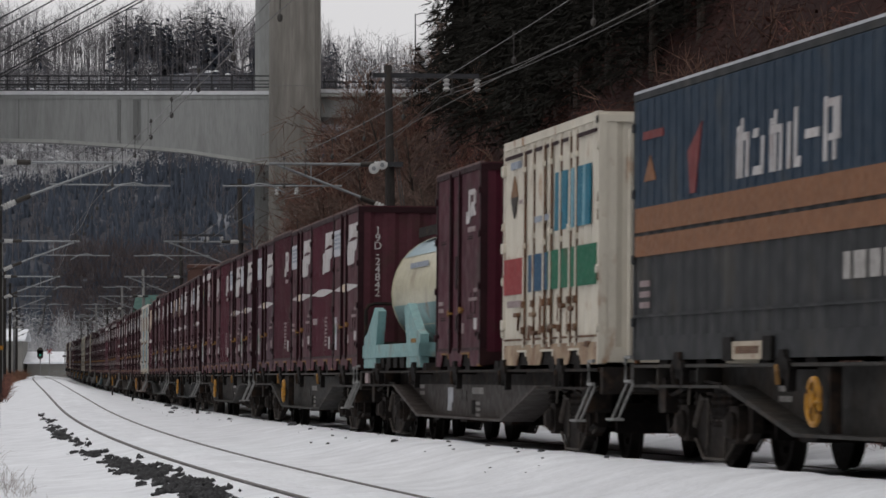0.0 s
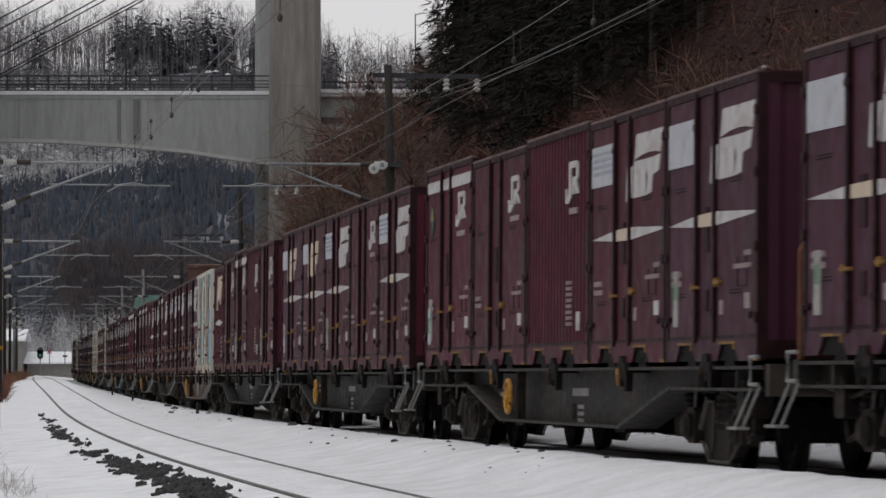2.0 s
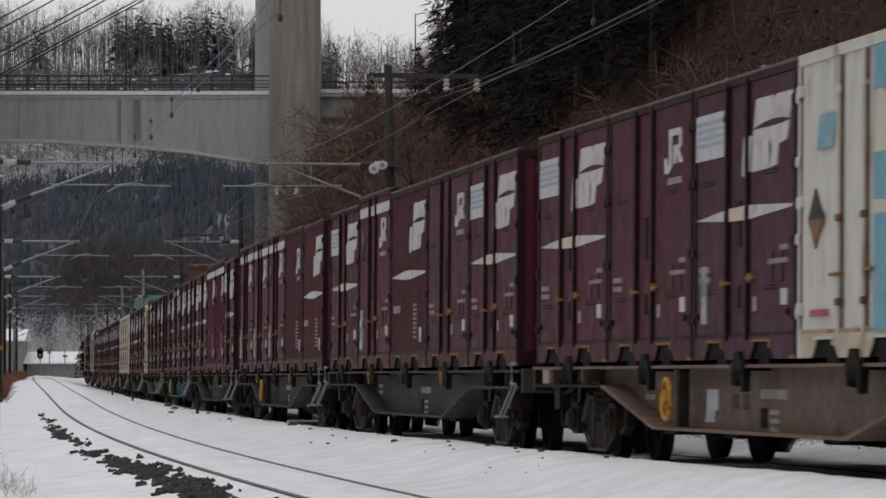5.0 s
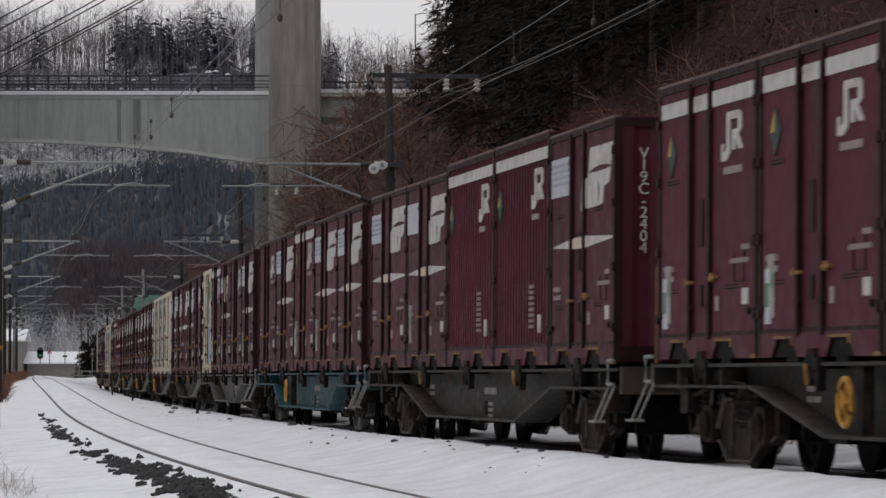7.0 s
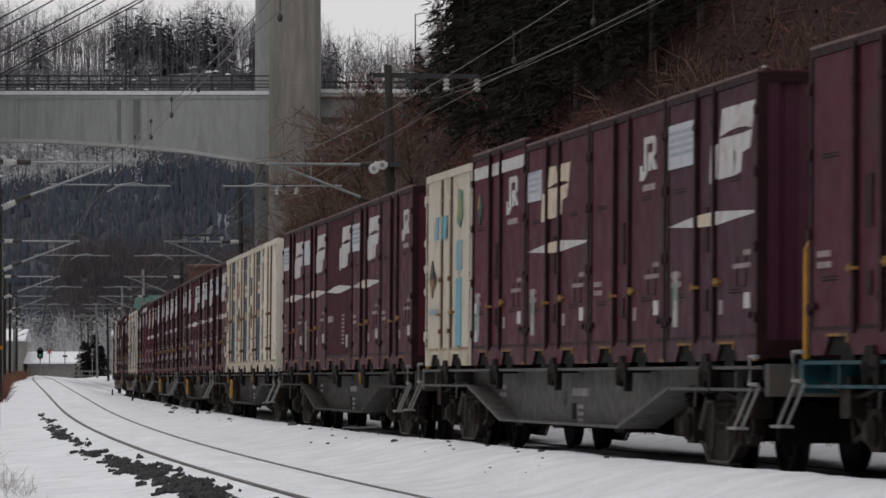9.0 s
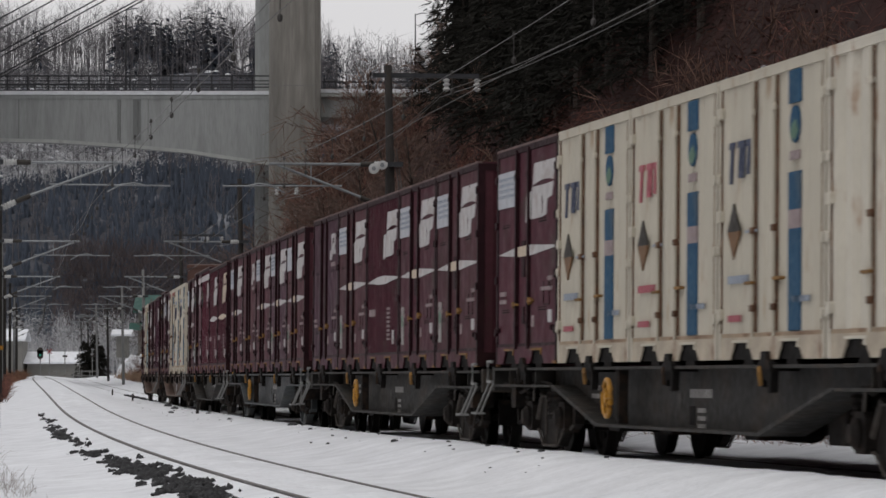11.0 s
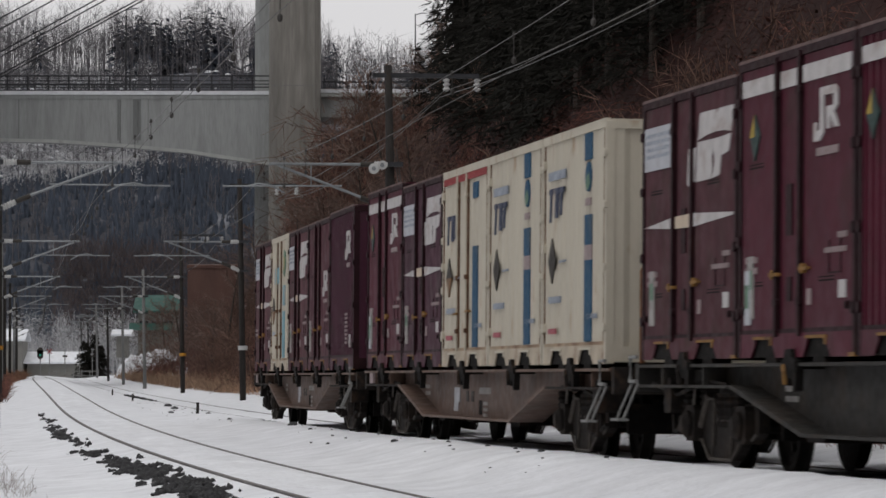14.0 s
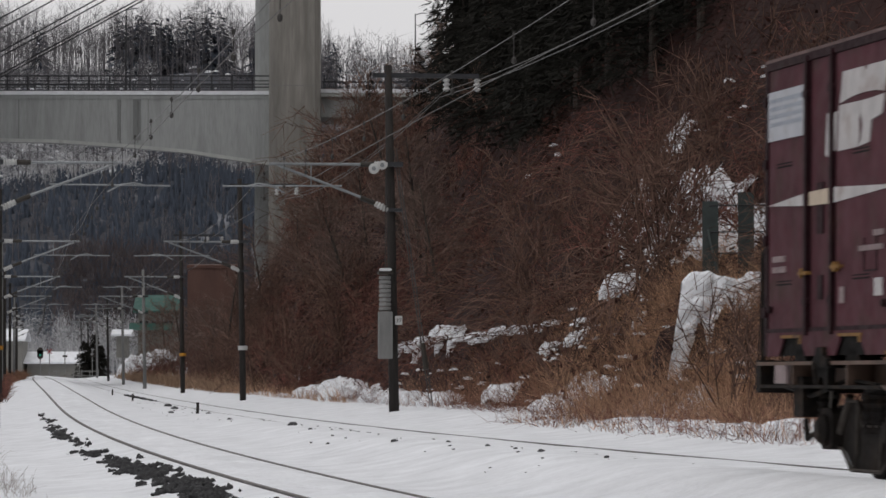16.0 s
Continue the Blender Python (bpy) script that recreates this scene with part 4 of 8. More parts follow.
    for y in (-0.9, -0.3, 0.3, 0.9):
        part("lock_rod", Shape().tube([(n / 2 + 0.03, y, 0.1), (n / 2 + 0.03, y, 2.45)], 0.022, 6), CREAM_OLD, ob)
    return ob


def tank_container():
    """A green and cream tank on a green skid frame."""
    n = 6.06
    ob = thing("tank_container", "cream and sea-green tank on an open skid frame", "tank container", "containers on the train")
    prof = [(-2.75, 0.02), (-2.72, 0.32), (-2.62, 0.6), (-2.42, 0.82), (-2.2, 0.88), (2.2, 0.88), (2.42, 0.82), (2.62, 0.6), (2.72, 0.32), (2.75, 0.02)]
    part("tank", Shape().lathe(prof, (0, 0, 1.12), (1, 0, 0), 32), TANK_CREAM, ob, "cream tank shell", True)
    lower = Shape()
    k = 12
    v = [(x, r * math.sin(a), 1.12 - r * math.cos(a)) for x, r in ((-2.76, 0.1), (-2.63, 0.61), (-2.42, 0.828), (-2.2, 0.886), (2.2, 0.886), (2.42, 0.828), (2.63, 0.61), (2.76, 0.1)) for a in np.linspace(-1.35, 1.35, k)]
    lower.add(v, [(i * k + j, i * k + j + 1, (i + 1) * k + j + 1, (i + 1) * k + j) for i in range(7) for j in range(k - 1)])
    part("green_belly", lower, TANK_GREEN, ob, "sea-green lower shell", True)
    crest = Shape()
    v = [(x, r * math.sin(a), 1.12 + r * math.cos(a)) for x, r in ((-2.63, 0.61), (-2.42, 0.828), (-2.2, 0.886), (2.2, 0.886), (2.42, 0.828), (2.63, 0.61)) for a in np.linspace(-0.92, 0.92, k)]
    crest.add(v, [(i * k + j, i * k + j + 1, (i + 1) * k + j + 1, (i + 1) * k + j) for i in range(5) for j in range(k - 1)])
    part("blue_crest", crest, TANK_BLUE, ob, "pale blue upper shell", True)
    for x in (-2.25, 2.2):
        part("hoop", Shape().lathe([(x, 0.884), (x, 0.895), (x + 0.05, 0.895), (x + 0.05, 0.884)], (0, 0, 1.12), (1, 0, 0), 32), TANK_CREAM, ob)
    part("base_frame", Shape().box(-n / 2, n / 2, Y, Y + 0.16, 0.15, 0.34).box(-n / 2, n / 2, -Y - 0.16, -Y, 0.15, 0.34)
         .box(-n / 2, -n / 2 + 0.16, Y, -Y, 0.15, 0.34).box(n / 2 - 0.16, n / 2, Y, -Y, 0.15, 0.34), TANK_GREEN, ob)
    for x in (-1.2, -0.5, 0.2, 0.9):
        part("fork_pocket", Shape().box(x, x + 0.4, Y + 0.03, -Y - 0.03, 0.0, 0.15), SOOT_SHADE, ob)
    for x in (-n / 2 + 0.04, n / 2 - 0.04):
        s = 1 if x < 0 else -1
        for y in (Y + 0.02, -Y - 0.14):
            part("saddle_leg", Shape().prism([(x, 0.0), (x + s * 1.35, 0.0), (x + s * 1.35, 0.36), (x + s * 1.62, 0.84), (x + s * 1.22, 0.90), (x + s * 0.35, 0.52), (x, 0.46)], y, y + 0.12), TANK_GREEN, ob)
            if y < 0 and s < 0:
                part("stencil", Shape().box(min(x + s * 0.4, x + s * 0.9), max(x + s * 0.4, x + s * 0.9), y - 0.006, y + 0.01, 0.30, 0.40), OCHRE, ob)
    part("walkway", Shape().box(-2.0, 2.0, -0.5, 0.3, 2.03, 2.07).box(-2.0, 2.0, -0.52, -0.48, 1.96, 2.1), GRIME, ob, "dark walkway along the tank's top")
    part("top_rail", Shape().tube([(-2.0, 0.3, 2.07), (-2.0, 0.3, 2.48), (2.0, 0.3, 2.48), (2.0, 0.3, 2.07)], 0.022, 6), STEEL, ob)
    for x in np.arange(-1.6, 1.7, 0.4):
        part("rail_post", Shape().box(x - 0.015, x + 0.015, 0.285, 0.315, 2.07, 2.47), GRIME, ob)
    part("manhole", Shape().lathe([(0, 0.3), (0.12, 0.3), (0.16, 0.24)], (0.3, 0, 1.97), (0, 0, 1), 16), STEEL, ob)
    part("print", bars(Shape(), -0.6, 1.2, 1.45, 0.09, 0.2, 1, y=-0.84), PRINT, ob)
    return ob


def long_container():
    """A thirty-one-foot blue and grey container with two orange bands."""
    n = 9.41
    ob = container_base("long_container", "navy and slate-grey steel container with two orange bands", SLATE, SLATE, n, 2.64, True, 0.45, depth=0.012)
    part("upper_side", Shape().box(-n / 2 + 0.09, n / 2 - 0.09, Y - 0.003, Y + 0.014, 1.50, 2.56), NAVY, ob)
    for z0, z1 in ((1.02, 1.22), (1.26, 1.50)):
        part("orange_band", Shape().box(-n / 2 + 0.09, n / 2 - 0.09, Y - 0.004, Y + 0.012, z0, z1), ORANGE, ob)
    for x in np.arange(-n / 2 + 0.3, n / 2 - 0.2, 0.3):
        part("rib", Shape().box(x - 0.014, x + 0.014, Y - 0.009, Y, 1.51, 2.55), NAVY, ob)
    strokes = Shape()
    for k in range(6):
        x = -0.56 + k * 0.57
        for a, b, c, d in (((0.0, 0.0, 0.07, 0.42), (0.0, 0.30, 0.36, 0.36), (0.29, 0.0, 0.36, 0.36), (0.12, 0.0, 0.18, 0.48)) if k in (0, 2) else
                           ((0.0, 0.30, 0.14, 0.37), (0.0, 0.0, 0.30, 0.07), (0.25, 0.05, 0.33, 0.30)) if k == 1 else
                           ((0.0, 0.0, 0.08, 0.36), (0.2, 0.0, 0.27, 0.46), (0.27, 0.0, 0.38, 0.08)) if k == 3 else
                           ((0.0, 0.2, 0.38, 0.27),) if k == 4 else
                           ((0.0, 0.0, 0.08, 0.48), (0.12, 0.4, 0.44, 0.46), (0.12, 0.15, 0.44, 0.2), (0.25, 0.0, 0.32, 0.46), (0.36, 0.15, 0.42, 0.46))):
            strokes.prism([(x + a * 1.1, 1.6 + b * 1.1), (x + c * 1.1, 1.6 + b * 1.1), (x + c * 1.1 + 0.03, 1.6 + d * 1.1), (x + a * 1.1 + 0.03, 1.6 + d * 1.1)], Y - 0.016, Y)
    part("lettering_block", strokes, LOGO_WHITE, ob)
    part("emblem", Shape().prism([(-2.3, 1.55), (-2.1, 1.55), (-1.85, 2.2), (-2.4, 1.95)], Y - 0.014, Y), FADED_RED, ob)
    part("emblem", Shape().prism([(-4.2, 1.75), (-3.7, 1.75), (-3.95, 2.0)], Y - 0.014, Y), ORANGE, ob)
    part("emblem", Shape().box(-4.25, -3.4, Y - 0.014, Y, 2.16, 2.24), FADED_RED, ob)
    part("base_rail", Shape().worn_box(-n / 2 + 0.1, n / 2 - 0.1, Y - 0.012, Y + 0.02, 0.42, 0.45, 0.008), SLATE, ob)
    plate = part("route_plate", Shape().worn_box(-0.62, 0.42, Y - 0.03, Y + 0.01, -0.01, 0.15, 0.01), RUST, ob, "pale rust-stained route plate")
    part("print", bars(Shape(), -0.5, 0.3, 0.04, 0.08, 0.3, 1, y=Y - 0.03), SEAM, plate)
    for x in (-0.95, 0.44):
        part("plate_bracket", Shape().worn_box(x, x + 0.30, Y - 0.035, Y + 0.01, -0.02, 0.19, 0.02), SOOT_SHADE, ob)
    part("lettering_block", bars(Shape(), 2.9, 4.6, 0.62, 0.26, 0.45, 1, y=Y - 0.01), NUMBERS, ob)
    part("data_plate", bars(Shape(), -4.4, -4.0, 0.72, 0.07, 0.3, 3), LABEL, ob)
    return ob


# ---- wagons ----
def bogie(x, mat, parent):
    """A two-axle bogie: low-slung side frames with edges painted paler as if catching light, spring nests, axle boxes,
    bolster and wheelsets.
    """
    b = new("bogie")
    b.parent, b.matrix_basis = parent, pose(x, 0, 0)
    edge = BOGIE_EDGE if mat in (GRIME, BOGIE_DUST) else mat
    low = [(-1.28, 0.36), (-1.12, 0.30), (-0.72, 0.27), (-0.46, 0.10), (0.36, 0.10), (0.62, 0.22), (0.74, 0.30), (1.12, 0.30), (1.28, 0.36)]
    high = [(1.28, 0.56), (1.10, 0.62), (0.70, 0.62), (0.56, 0.50), (0.44, 0.46), (-0.12, 0.46), (-0.28, 0.66), (-0.62, 0.66), (-0.80, 0.56), (-1.28, 0.56)]
    for y in (-0.98, 0.86):
        o = -1 if y < 0 else 1
        f = part("side_frame", Shape().prism(low + high, y, y + 0.10), mat, b)
        face = y + 0.05 + 0.07 * o
        part("lower_edge", Shape().tube([(a, face, c) for a, c in low], 0.017, 5), edge, f)
        if o > 0:
            continue
        part("upper_edge", Shape().tube([(a, face, c) for a, c in high[3:8]], 0.014, 5), edge, f)
        part("rib", Shape().tube([(-0.28, face, 0.64), (-0.30, face, 0.24), (-0.40, face, 0.12)], 0.015, 5), edge, f)
        part("rib", Shape().tube([(0.40, face, 0.44), (0.34, face, 0.12)], 0.015, 5), edge, f)
        for ax in (-0.95, 0.95):
            part("axle_box", Shape().worn_box(ax - 0.17, ax + 0.17, y + 0.05 + 0.05 * o - 0.09, y + 0.05 + 0.05 * o + 0.09, 0.26, 0.60, 0.05)
                 .lathe([(0, 0.13), (0.05, 0.13), (0.10, 0.08)], (ax, y + 0.05 + 0.13 * o, 0.42), (0, o, 0), 12), BOGIE_DUST, f)
            part("axle_spring", Shape().lathe([(0.03 * i, 0.07 + 0.022 * (i % 2)) for i in range(9)], (ax - 0.24, y + 0.05 + 0.06 * o, 0.50), (0, 0, 1), 8), GRIME, f)
        for sx in (-0.02, 0.18, 0.34):
            part("spring", Shape().lathe([(0.035 * i, 0.065 + 0.022 * (i % 2)) for i in range(10)], (sx, y + 0.05 + 0.03 * o, 0.40), (0, 0, 1), 8), GRIME, f)
        part("bolster_end", Shape().worn_box(-0.24, 0.44, y + 0.02, y + 0.12, 0.70, 0.82, 0.02), mat, f)
        part("damper", Shape().tube([(-0.55, face - 0.02 * o, 0.70), (-0.78, face, 0.40)], 0.035, 7), STEP_STEEL if mat is UNDER["grey"] else edge, f)
        part("brake_lever", Shape().tube([(-1.02, face, 0.78), (-1.06, face, 0.60)], 0.018, 5), STEP_STEEL, f)
    part("bolster", Shape().box(-0.22, 0.30, -0.86, 0.86, 0.5, 0.80), GRIME, b)
    part("brake_beam", Shape().box(-0.45, -0.36, -0.75, 0.75, 0.3, 0.4).box(0.36, 0.45, -0.75, 0.75, 0.3, 0.4), GRIME, b)
    part("brake_rigging", Shape().box(-1.45, -1.36, -0.80, 0.80, 0.30, 0.62).box(1.36, 1.45, -0.80, 0.80, 0.30, 0.62).box(-1.45, 1.45, -0.52, -0.44, 0.52, 0.66).box(-1.45, 1.45, 0.44, 0.52, 0.52, 0.66), SOOT_SHADE, b)
    for ax in (-0.95, 0.95):
        w = wheelset(b)
        w.matrix_basis = pose(ax, 0, 0.43)
    return b


WHEELSETS = []


def wheelset(parent):
    if WHEELSETS:
        ob = new("wheelset", WHEELSETS[0].data)
    else:
        sh = Shape().tube([(0, -0.8, 0), (0, 0.8, 0)], 0.075, 10)
        for s in (-1, 1):
            sh.lathe([(-0.07 * s, 0.455), (-0.045 * s, 0.46), (-0.03 * s, 0.43), (0.06 * s, 0.425), (0.06 * s, 0.37), (0.02 * s, 0.34), (0.01 * s, 0.16), (0.08 * s, 0.12), (0.09 * s, 0.05)], (0, 0.56 * s, 0), (0, 1, 0), 24)
        for a in range(4):
            sh.box(0.22 * math.cos(a * 1.571) - 0.03, 0.22 * math.cos(a * 1.571) + 0.03, -0.615, -0.57, 0.22 * math.sin(a * 1.571) - 0.03, 0.22 * math.sin(a * 1.571) + 0.03)
        ob = new("wheelset", sh.mesh("wheelset", WHEEL_STEEL))
    ob.parent = parent
    WHEELSETS.append(ob)
    return ob


def wagon(color, wheel=True, belly=True):
    """A container flat wagon 20.4 m long over its couplers; local x runs forwards."""
    mat = UNDER[color]
    tone = {"dark": "grimy dark-grey", "grey": "grey-painted", "mid": "dull grey", "light": "light-grey", "brown": "brownish-grey", "umber": "grimy dark-brown", "teal": "teal-painted"}[color]
    ob = thing("flat_wagon", tone + " steel container flat wagon running on the snowy track", "railway wagon", "wagons of the train")
    bx = 4.5 if color in ("grey", "teal") else 3.45      # half the length of the flat belly
    for y in (-1.2, 1.08):
        part("side_sill", Shape().box(-9.65, 9.65, -0.98 if y < 0 else 0.94, -0.94 if y < 0 else 0.98, 0.76, 0.985).box(-9.65, 9.65, -1.23 if y < 0 else 0.94, -0.94 if y < 0 else 1.23, 0.955, 0.985), GRIME if color == "umber" else mat, ob)
        for x in (-8.6, -7.0, 7.0, 8.6) if y < 0 else ():
            part("sill_stiffener", Shape().box(x - 0.02, x + 0.02, -1.21, -0.96, 0.77, 0.955), GRIME if color == "umber" else mat, ob)
        part("belly_plate", Shape().prism([(-5.9, 0.80), (5.9, 0.80), (bx, 0.385), (-bx, 0.385)], -0.985 if y < 0 else 0.965, -0.965 if y < 0 else 0.985), mat, ob)
        part("belly_flange", Shape().prism([(-5.82, 0.79), (-bx + 0.02, 0.392), (bx - 0.02, 0.392), (5.82, 0.79), (5.98, 0.79), (5.90, 0.762), (bx + 0.05, 0.362), (-bx - 0.05, 0.362), (-5.90, 0.762), (-5.98, 0.79)], -1.24 if y < 0 else 0.82, -0.82 if y < 0 else 1.24), mat, ob)
        for x in (-9.5, 5.99):
            part("end_flange", Shape().box(x, x + 3.51, y - 0.04 if y < 0 else y - 0.14, y + 0.26 if y < 0 else y + 0.16, 0.762, 0.79), GRIME if color in ("brown", "umber") else mat, ob)
    part("centre_sill", Shape().box(-9.9, 9.9, -0.22, 0.22, 0.55, 0.9), GRIME, ob)
    part("deck_plate", Shape().box(-9.65, 9.65, -0.94, 0.94, 0.88, 0.93), GRIME, ob)
    for x in (-9.6, -7.1, -4, 0, 4, 7.1, 9.48):
        part("cross_member", Shape().box(x, x + 0.14, -0.93, 0.93, 0.74, 0.88), GRIME, ob)
    for k in range(5):
        x = 7.58 - 3.79 * k - 0.05
        part("container_lock", Shape().prism([(x - 0.2, 0.93), (x + 0.24, 0.93), (x + 0.22, 1.0), (x + 0.12, 1.03), (x + 0.09, 1.1), (x - 0.07, 1.1), (x - 0.12, 1.03), (x - 0.18, 1.0)], -1.262, -1.0)
             .prism([(x - 0.17, 0.94), (x - 0.15, 0.80), (x - 0.08, 0.79), (x - 0.04, 0.86), (x + 0.07, 0.84), (x + 0.09, 0.74), (x + 0.17, 0.75), (x + 0.2, 0.94)], -1.24, -1.17), SOOT_SHADE, ob)
        part("lock_lever", Shape().tube([(x - 0.1, -1.27, 0.96), (x - 0.04, -1.28, 0.91), (x - 0.04, -1.27, 0.80)], 0.022, 6), OCHRE if color in ("grey", "dark") and k % 2 else GRIME, ob)
        for q in (-0.8, 0.72):
            part("lock_pin", Shape().prism([(x + q - 0.2, 0.975), (x + q + 0.2, 0.975), (x + q + 0.16, 1.03), (x + q + 0.11, 1.09), (x + q - 0.11, 1.09), (x + q - 0.16, 1.03)], -1.19, -1.0), SOOT_SHADE, ob)
    for s in (-1, 1):
        bogie(7.1 * s, UNDER["grey"] if color in ("grey", "teal") else BOGIE_DUST, ob)
        part("coupler", Shape().box(s * 9.9, s * 10.32, -0.1, 0.1, 0.74, 0.96).box(s * 10.14, s * 10.4, -0.18, 0.16, 0.72, 0.98), GRIME, ob)
        part("end_beam", Shape().box(min(s * 9.65, s * 9.8), max(s * 9.65, s * 9.8), -1.2, 1.2, 0.72, 1.0), GRIME if color in ("brown", "umber") else mat, ob)
        # end step and grab rail
        for y in (-1.26,) if color != "brown" or s > 0 else ():
            x = s * 9.55
            part("step", Shape().tube([(x - 0.14, y, 0.80), (x - 0.14, y - 0.15, 0.45)], 0.013).tube([(x + 0.14, y, 0.80), (x + 0.14, y - 0.15, 0.45)], 0.013)
                      .box(x - 0.17, x + 0.17, y - 0.21, y - 0.10, 0.43, 0.455), STEP_STEEL, ob)
            part("grab_rail", Shape().tube([(x + 0.1, y - 0.01, 0.82), (x - 0.17, y - 0.01, 0.82), (x - 0.17, y - 0.01, 1.06), (x + 0.1, y - 0.01, 1.06)], 0.022), STEP_STEEL, ob)
        part("brake_hose", Shape().tube([(s * 9.8, -0.45, 0.75), (s * 10.0, -0.45, 0.5), (s * 10.15, -0.42, 0.42), (s * 10.2, -0.3, 0.6)], 0.03), GRIME, ob)
    part("hand_rail", Shape().tube([(-9.85, -1.12, 0.95), (-9.85, -1.12, 1.92), (-9.86, -1.08, 1.99), (-9.87, -0.98, 2.02), (-9.87, -0.55, 2.02), (-9.87, -0.48, 1.95), (-9.87, -0.48, 0.95)], 0.03).tube([(-9.86, -1.1, 1.42), (-9.87, -0.5, 1.42)], 0.022), {"brown": GRIME, "umber": GRIME, "dark": RUST_RAIL}.get(color, YELLOW), ob, {"brown": "", "umber": "", "dark": "rust-brown handrail"}.get(color, "worn yellow handrail"))
    if wheel:
        wh = part("hand_wheel", Shape().tube([(-2.75 + 0.19 * math.cos(i * math.pi / 10), -1.27, 0.66 + 0.19 * math.sin(i * math.pi / 10)) for i in range(21)], 0.026, 6).lathe([(-0.03, 0.05), (0.03, 0.05)], (-2.75, -1.27, 0.66), (0, 1, 0), 8), YELLOW, ob, "yellow parking brake wheel")
        for a in range(5):
            c, s_ = math.cos(a * 1.2566), math.sin(a * 1.2566)
            part("spoke", Shape().tube([(-2.75, -1.27, 0.66), (-2.75 + 0.185 * c, -1.27, 0.66 + 0.185 * s_)], 0.016, 5), YELLOW, wh)
        part("brake_stand", Shape().box(-2.62, -2.5, -1.2, -1.1, 0.4, 0.95), GRIME, ob)
    part("number_panel", bars(Shape(), -0.2, 0.7, 0.68, 0.10, 0.25, 1, y=-0.985), NUMBERS, ob)
    part("data_panel", Shape().box(-0.2, 0.02, -0.992, -0.97, 0.42, 0.60), SOOT_SHADE, ob)
    part("number_panel", bars(Shape(), 0.12, 0.45, 0.54, 0.05, 0.4, 3, y=-0.985), NUMBERS, ob)
    part("number_panel", bars(Shape(), -4.9, -4.45, 0.74, 0.06, 0.3, 2, y=-0.985), NUMBERS, ob)
    for x in (-1.25, -0.85) if color in ("brown", "umber", "mid") else (-0.75,):
        part("belly_opening", Shape().box(x, x + 0.2, -0.992, -0.97, 0.58, 0.72), BLACK, ob)
    if color in ("brown", "umber"):
        part("white_plate", Shape().prism([(-2.32, 0.45), (-1.95, 0.45), (-1.93, 0.56), (-1.8, 0.57), (-1.8, 0.76), (-2.25, 0.76), (-2.25, 0.57)], -0.992, -0.97), PANEL_WHITE, ob)
        part("end_plate", Shape().box(-9.1, -8.75, -1.225, -1.19, 0.80, 0.98), LABEL, ob)
    for s in (-1, 1):
        part("brake_pipe", Shape().tube([(s * 9.3, -1.13, 0.80), (s * 8.3, -1.12, 0.70), (s * 7.2, -1.14, 0.83), (s * 6.4, -1.12, 0.79)], 0.022, 5), GRIME, ob)
    for x in (-8.55, 8.6):
        part("valve", Shape().worn_box(x - 0.14, x + 0.14, -1.17, -0.9, 0.52, 0.86, 0.03).tube([(x, -1.1, 0.5), (x + 0.12, -1.12, 0.34), (x + 0.3, -1.1, 0.4)], 0.025, 5), GRIME, ob)
    for x in (-0.9, 2.3):
        part("air_tank", Shape().lathe([(-0.5, 0.05), (-0.45, 0.18), (0.45, 0.18), (0.5, 0.05)], (x, 0.3, 0.42), (1, 0, 0), 12), GRIME, ob)
    for x in (-4.9, -2.4, 1.2, 4.2):
        part("underfloor_box", Shape().worn_box(x, x + 0.6, -0.8, -0.2, 0.30, 0.62, 0.04), GRIME, ob)
    return ob


# from the last wagon of the train forwards: frame colour, brake wheel, and the load from front to rear
A, B, C, D, E_, G_ = "freight", "plain", "ribbed", "ribbed_freight", "band", "ribbed_band"
TRAIN = [
    (-1, "brown", False, [C, "plain_low", A, "cyan", A]), (0, "brown", False, ["blue", "blue", "red_top", A, E_]),
    (1, "dark", False, [D + "_tan", D, G_, E_, A]), (2, "grey", True, [A, A, A, B, A]),
    (3, "dark", True, [A, A, D, A, B]), (4, "dark", True, ["bare", "blue_doors", "red_letters", "blue_doors", A]),
    (5, "dark", False, [B, A, D, A, A]), (6, "light", False, [A, B, A + "_tan", E_, "cyan"]),
    (7, "teal", True, [A, A, E_, A, B]), (8, "dark", False, [A, G_, G_, A, A]),
    (9, "dark", True, [D, C, E_, E_, E_]), (10, "dark", False, [A, B, D, E_, A]),
    (11, "brown", True, ["cyan_thin", "cyan_thin", A, B, A]), (12, "mid", False, [B, C, E_, B, "beast"]),
    (13, "mid", True, [A, B, A, A + "_tan", A + "_tan"]), (14, "dark", True, [A, A, C, B, E_]),
    (15, "dark", True, [A, D, A, C, A]), (16, "umber", False, ["striped", None, B, None, "tank"]),
    (17, "dark", True, ["long", None, None, "long", None])]
END_NUMBERS = {15: "19D-24842", 12: "19D-48314", 8: "V19C-2404", 1: "V19B-3146"}
RIDERS = []          # (thing, place along the train, place on its wagon)
_first = {}


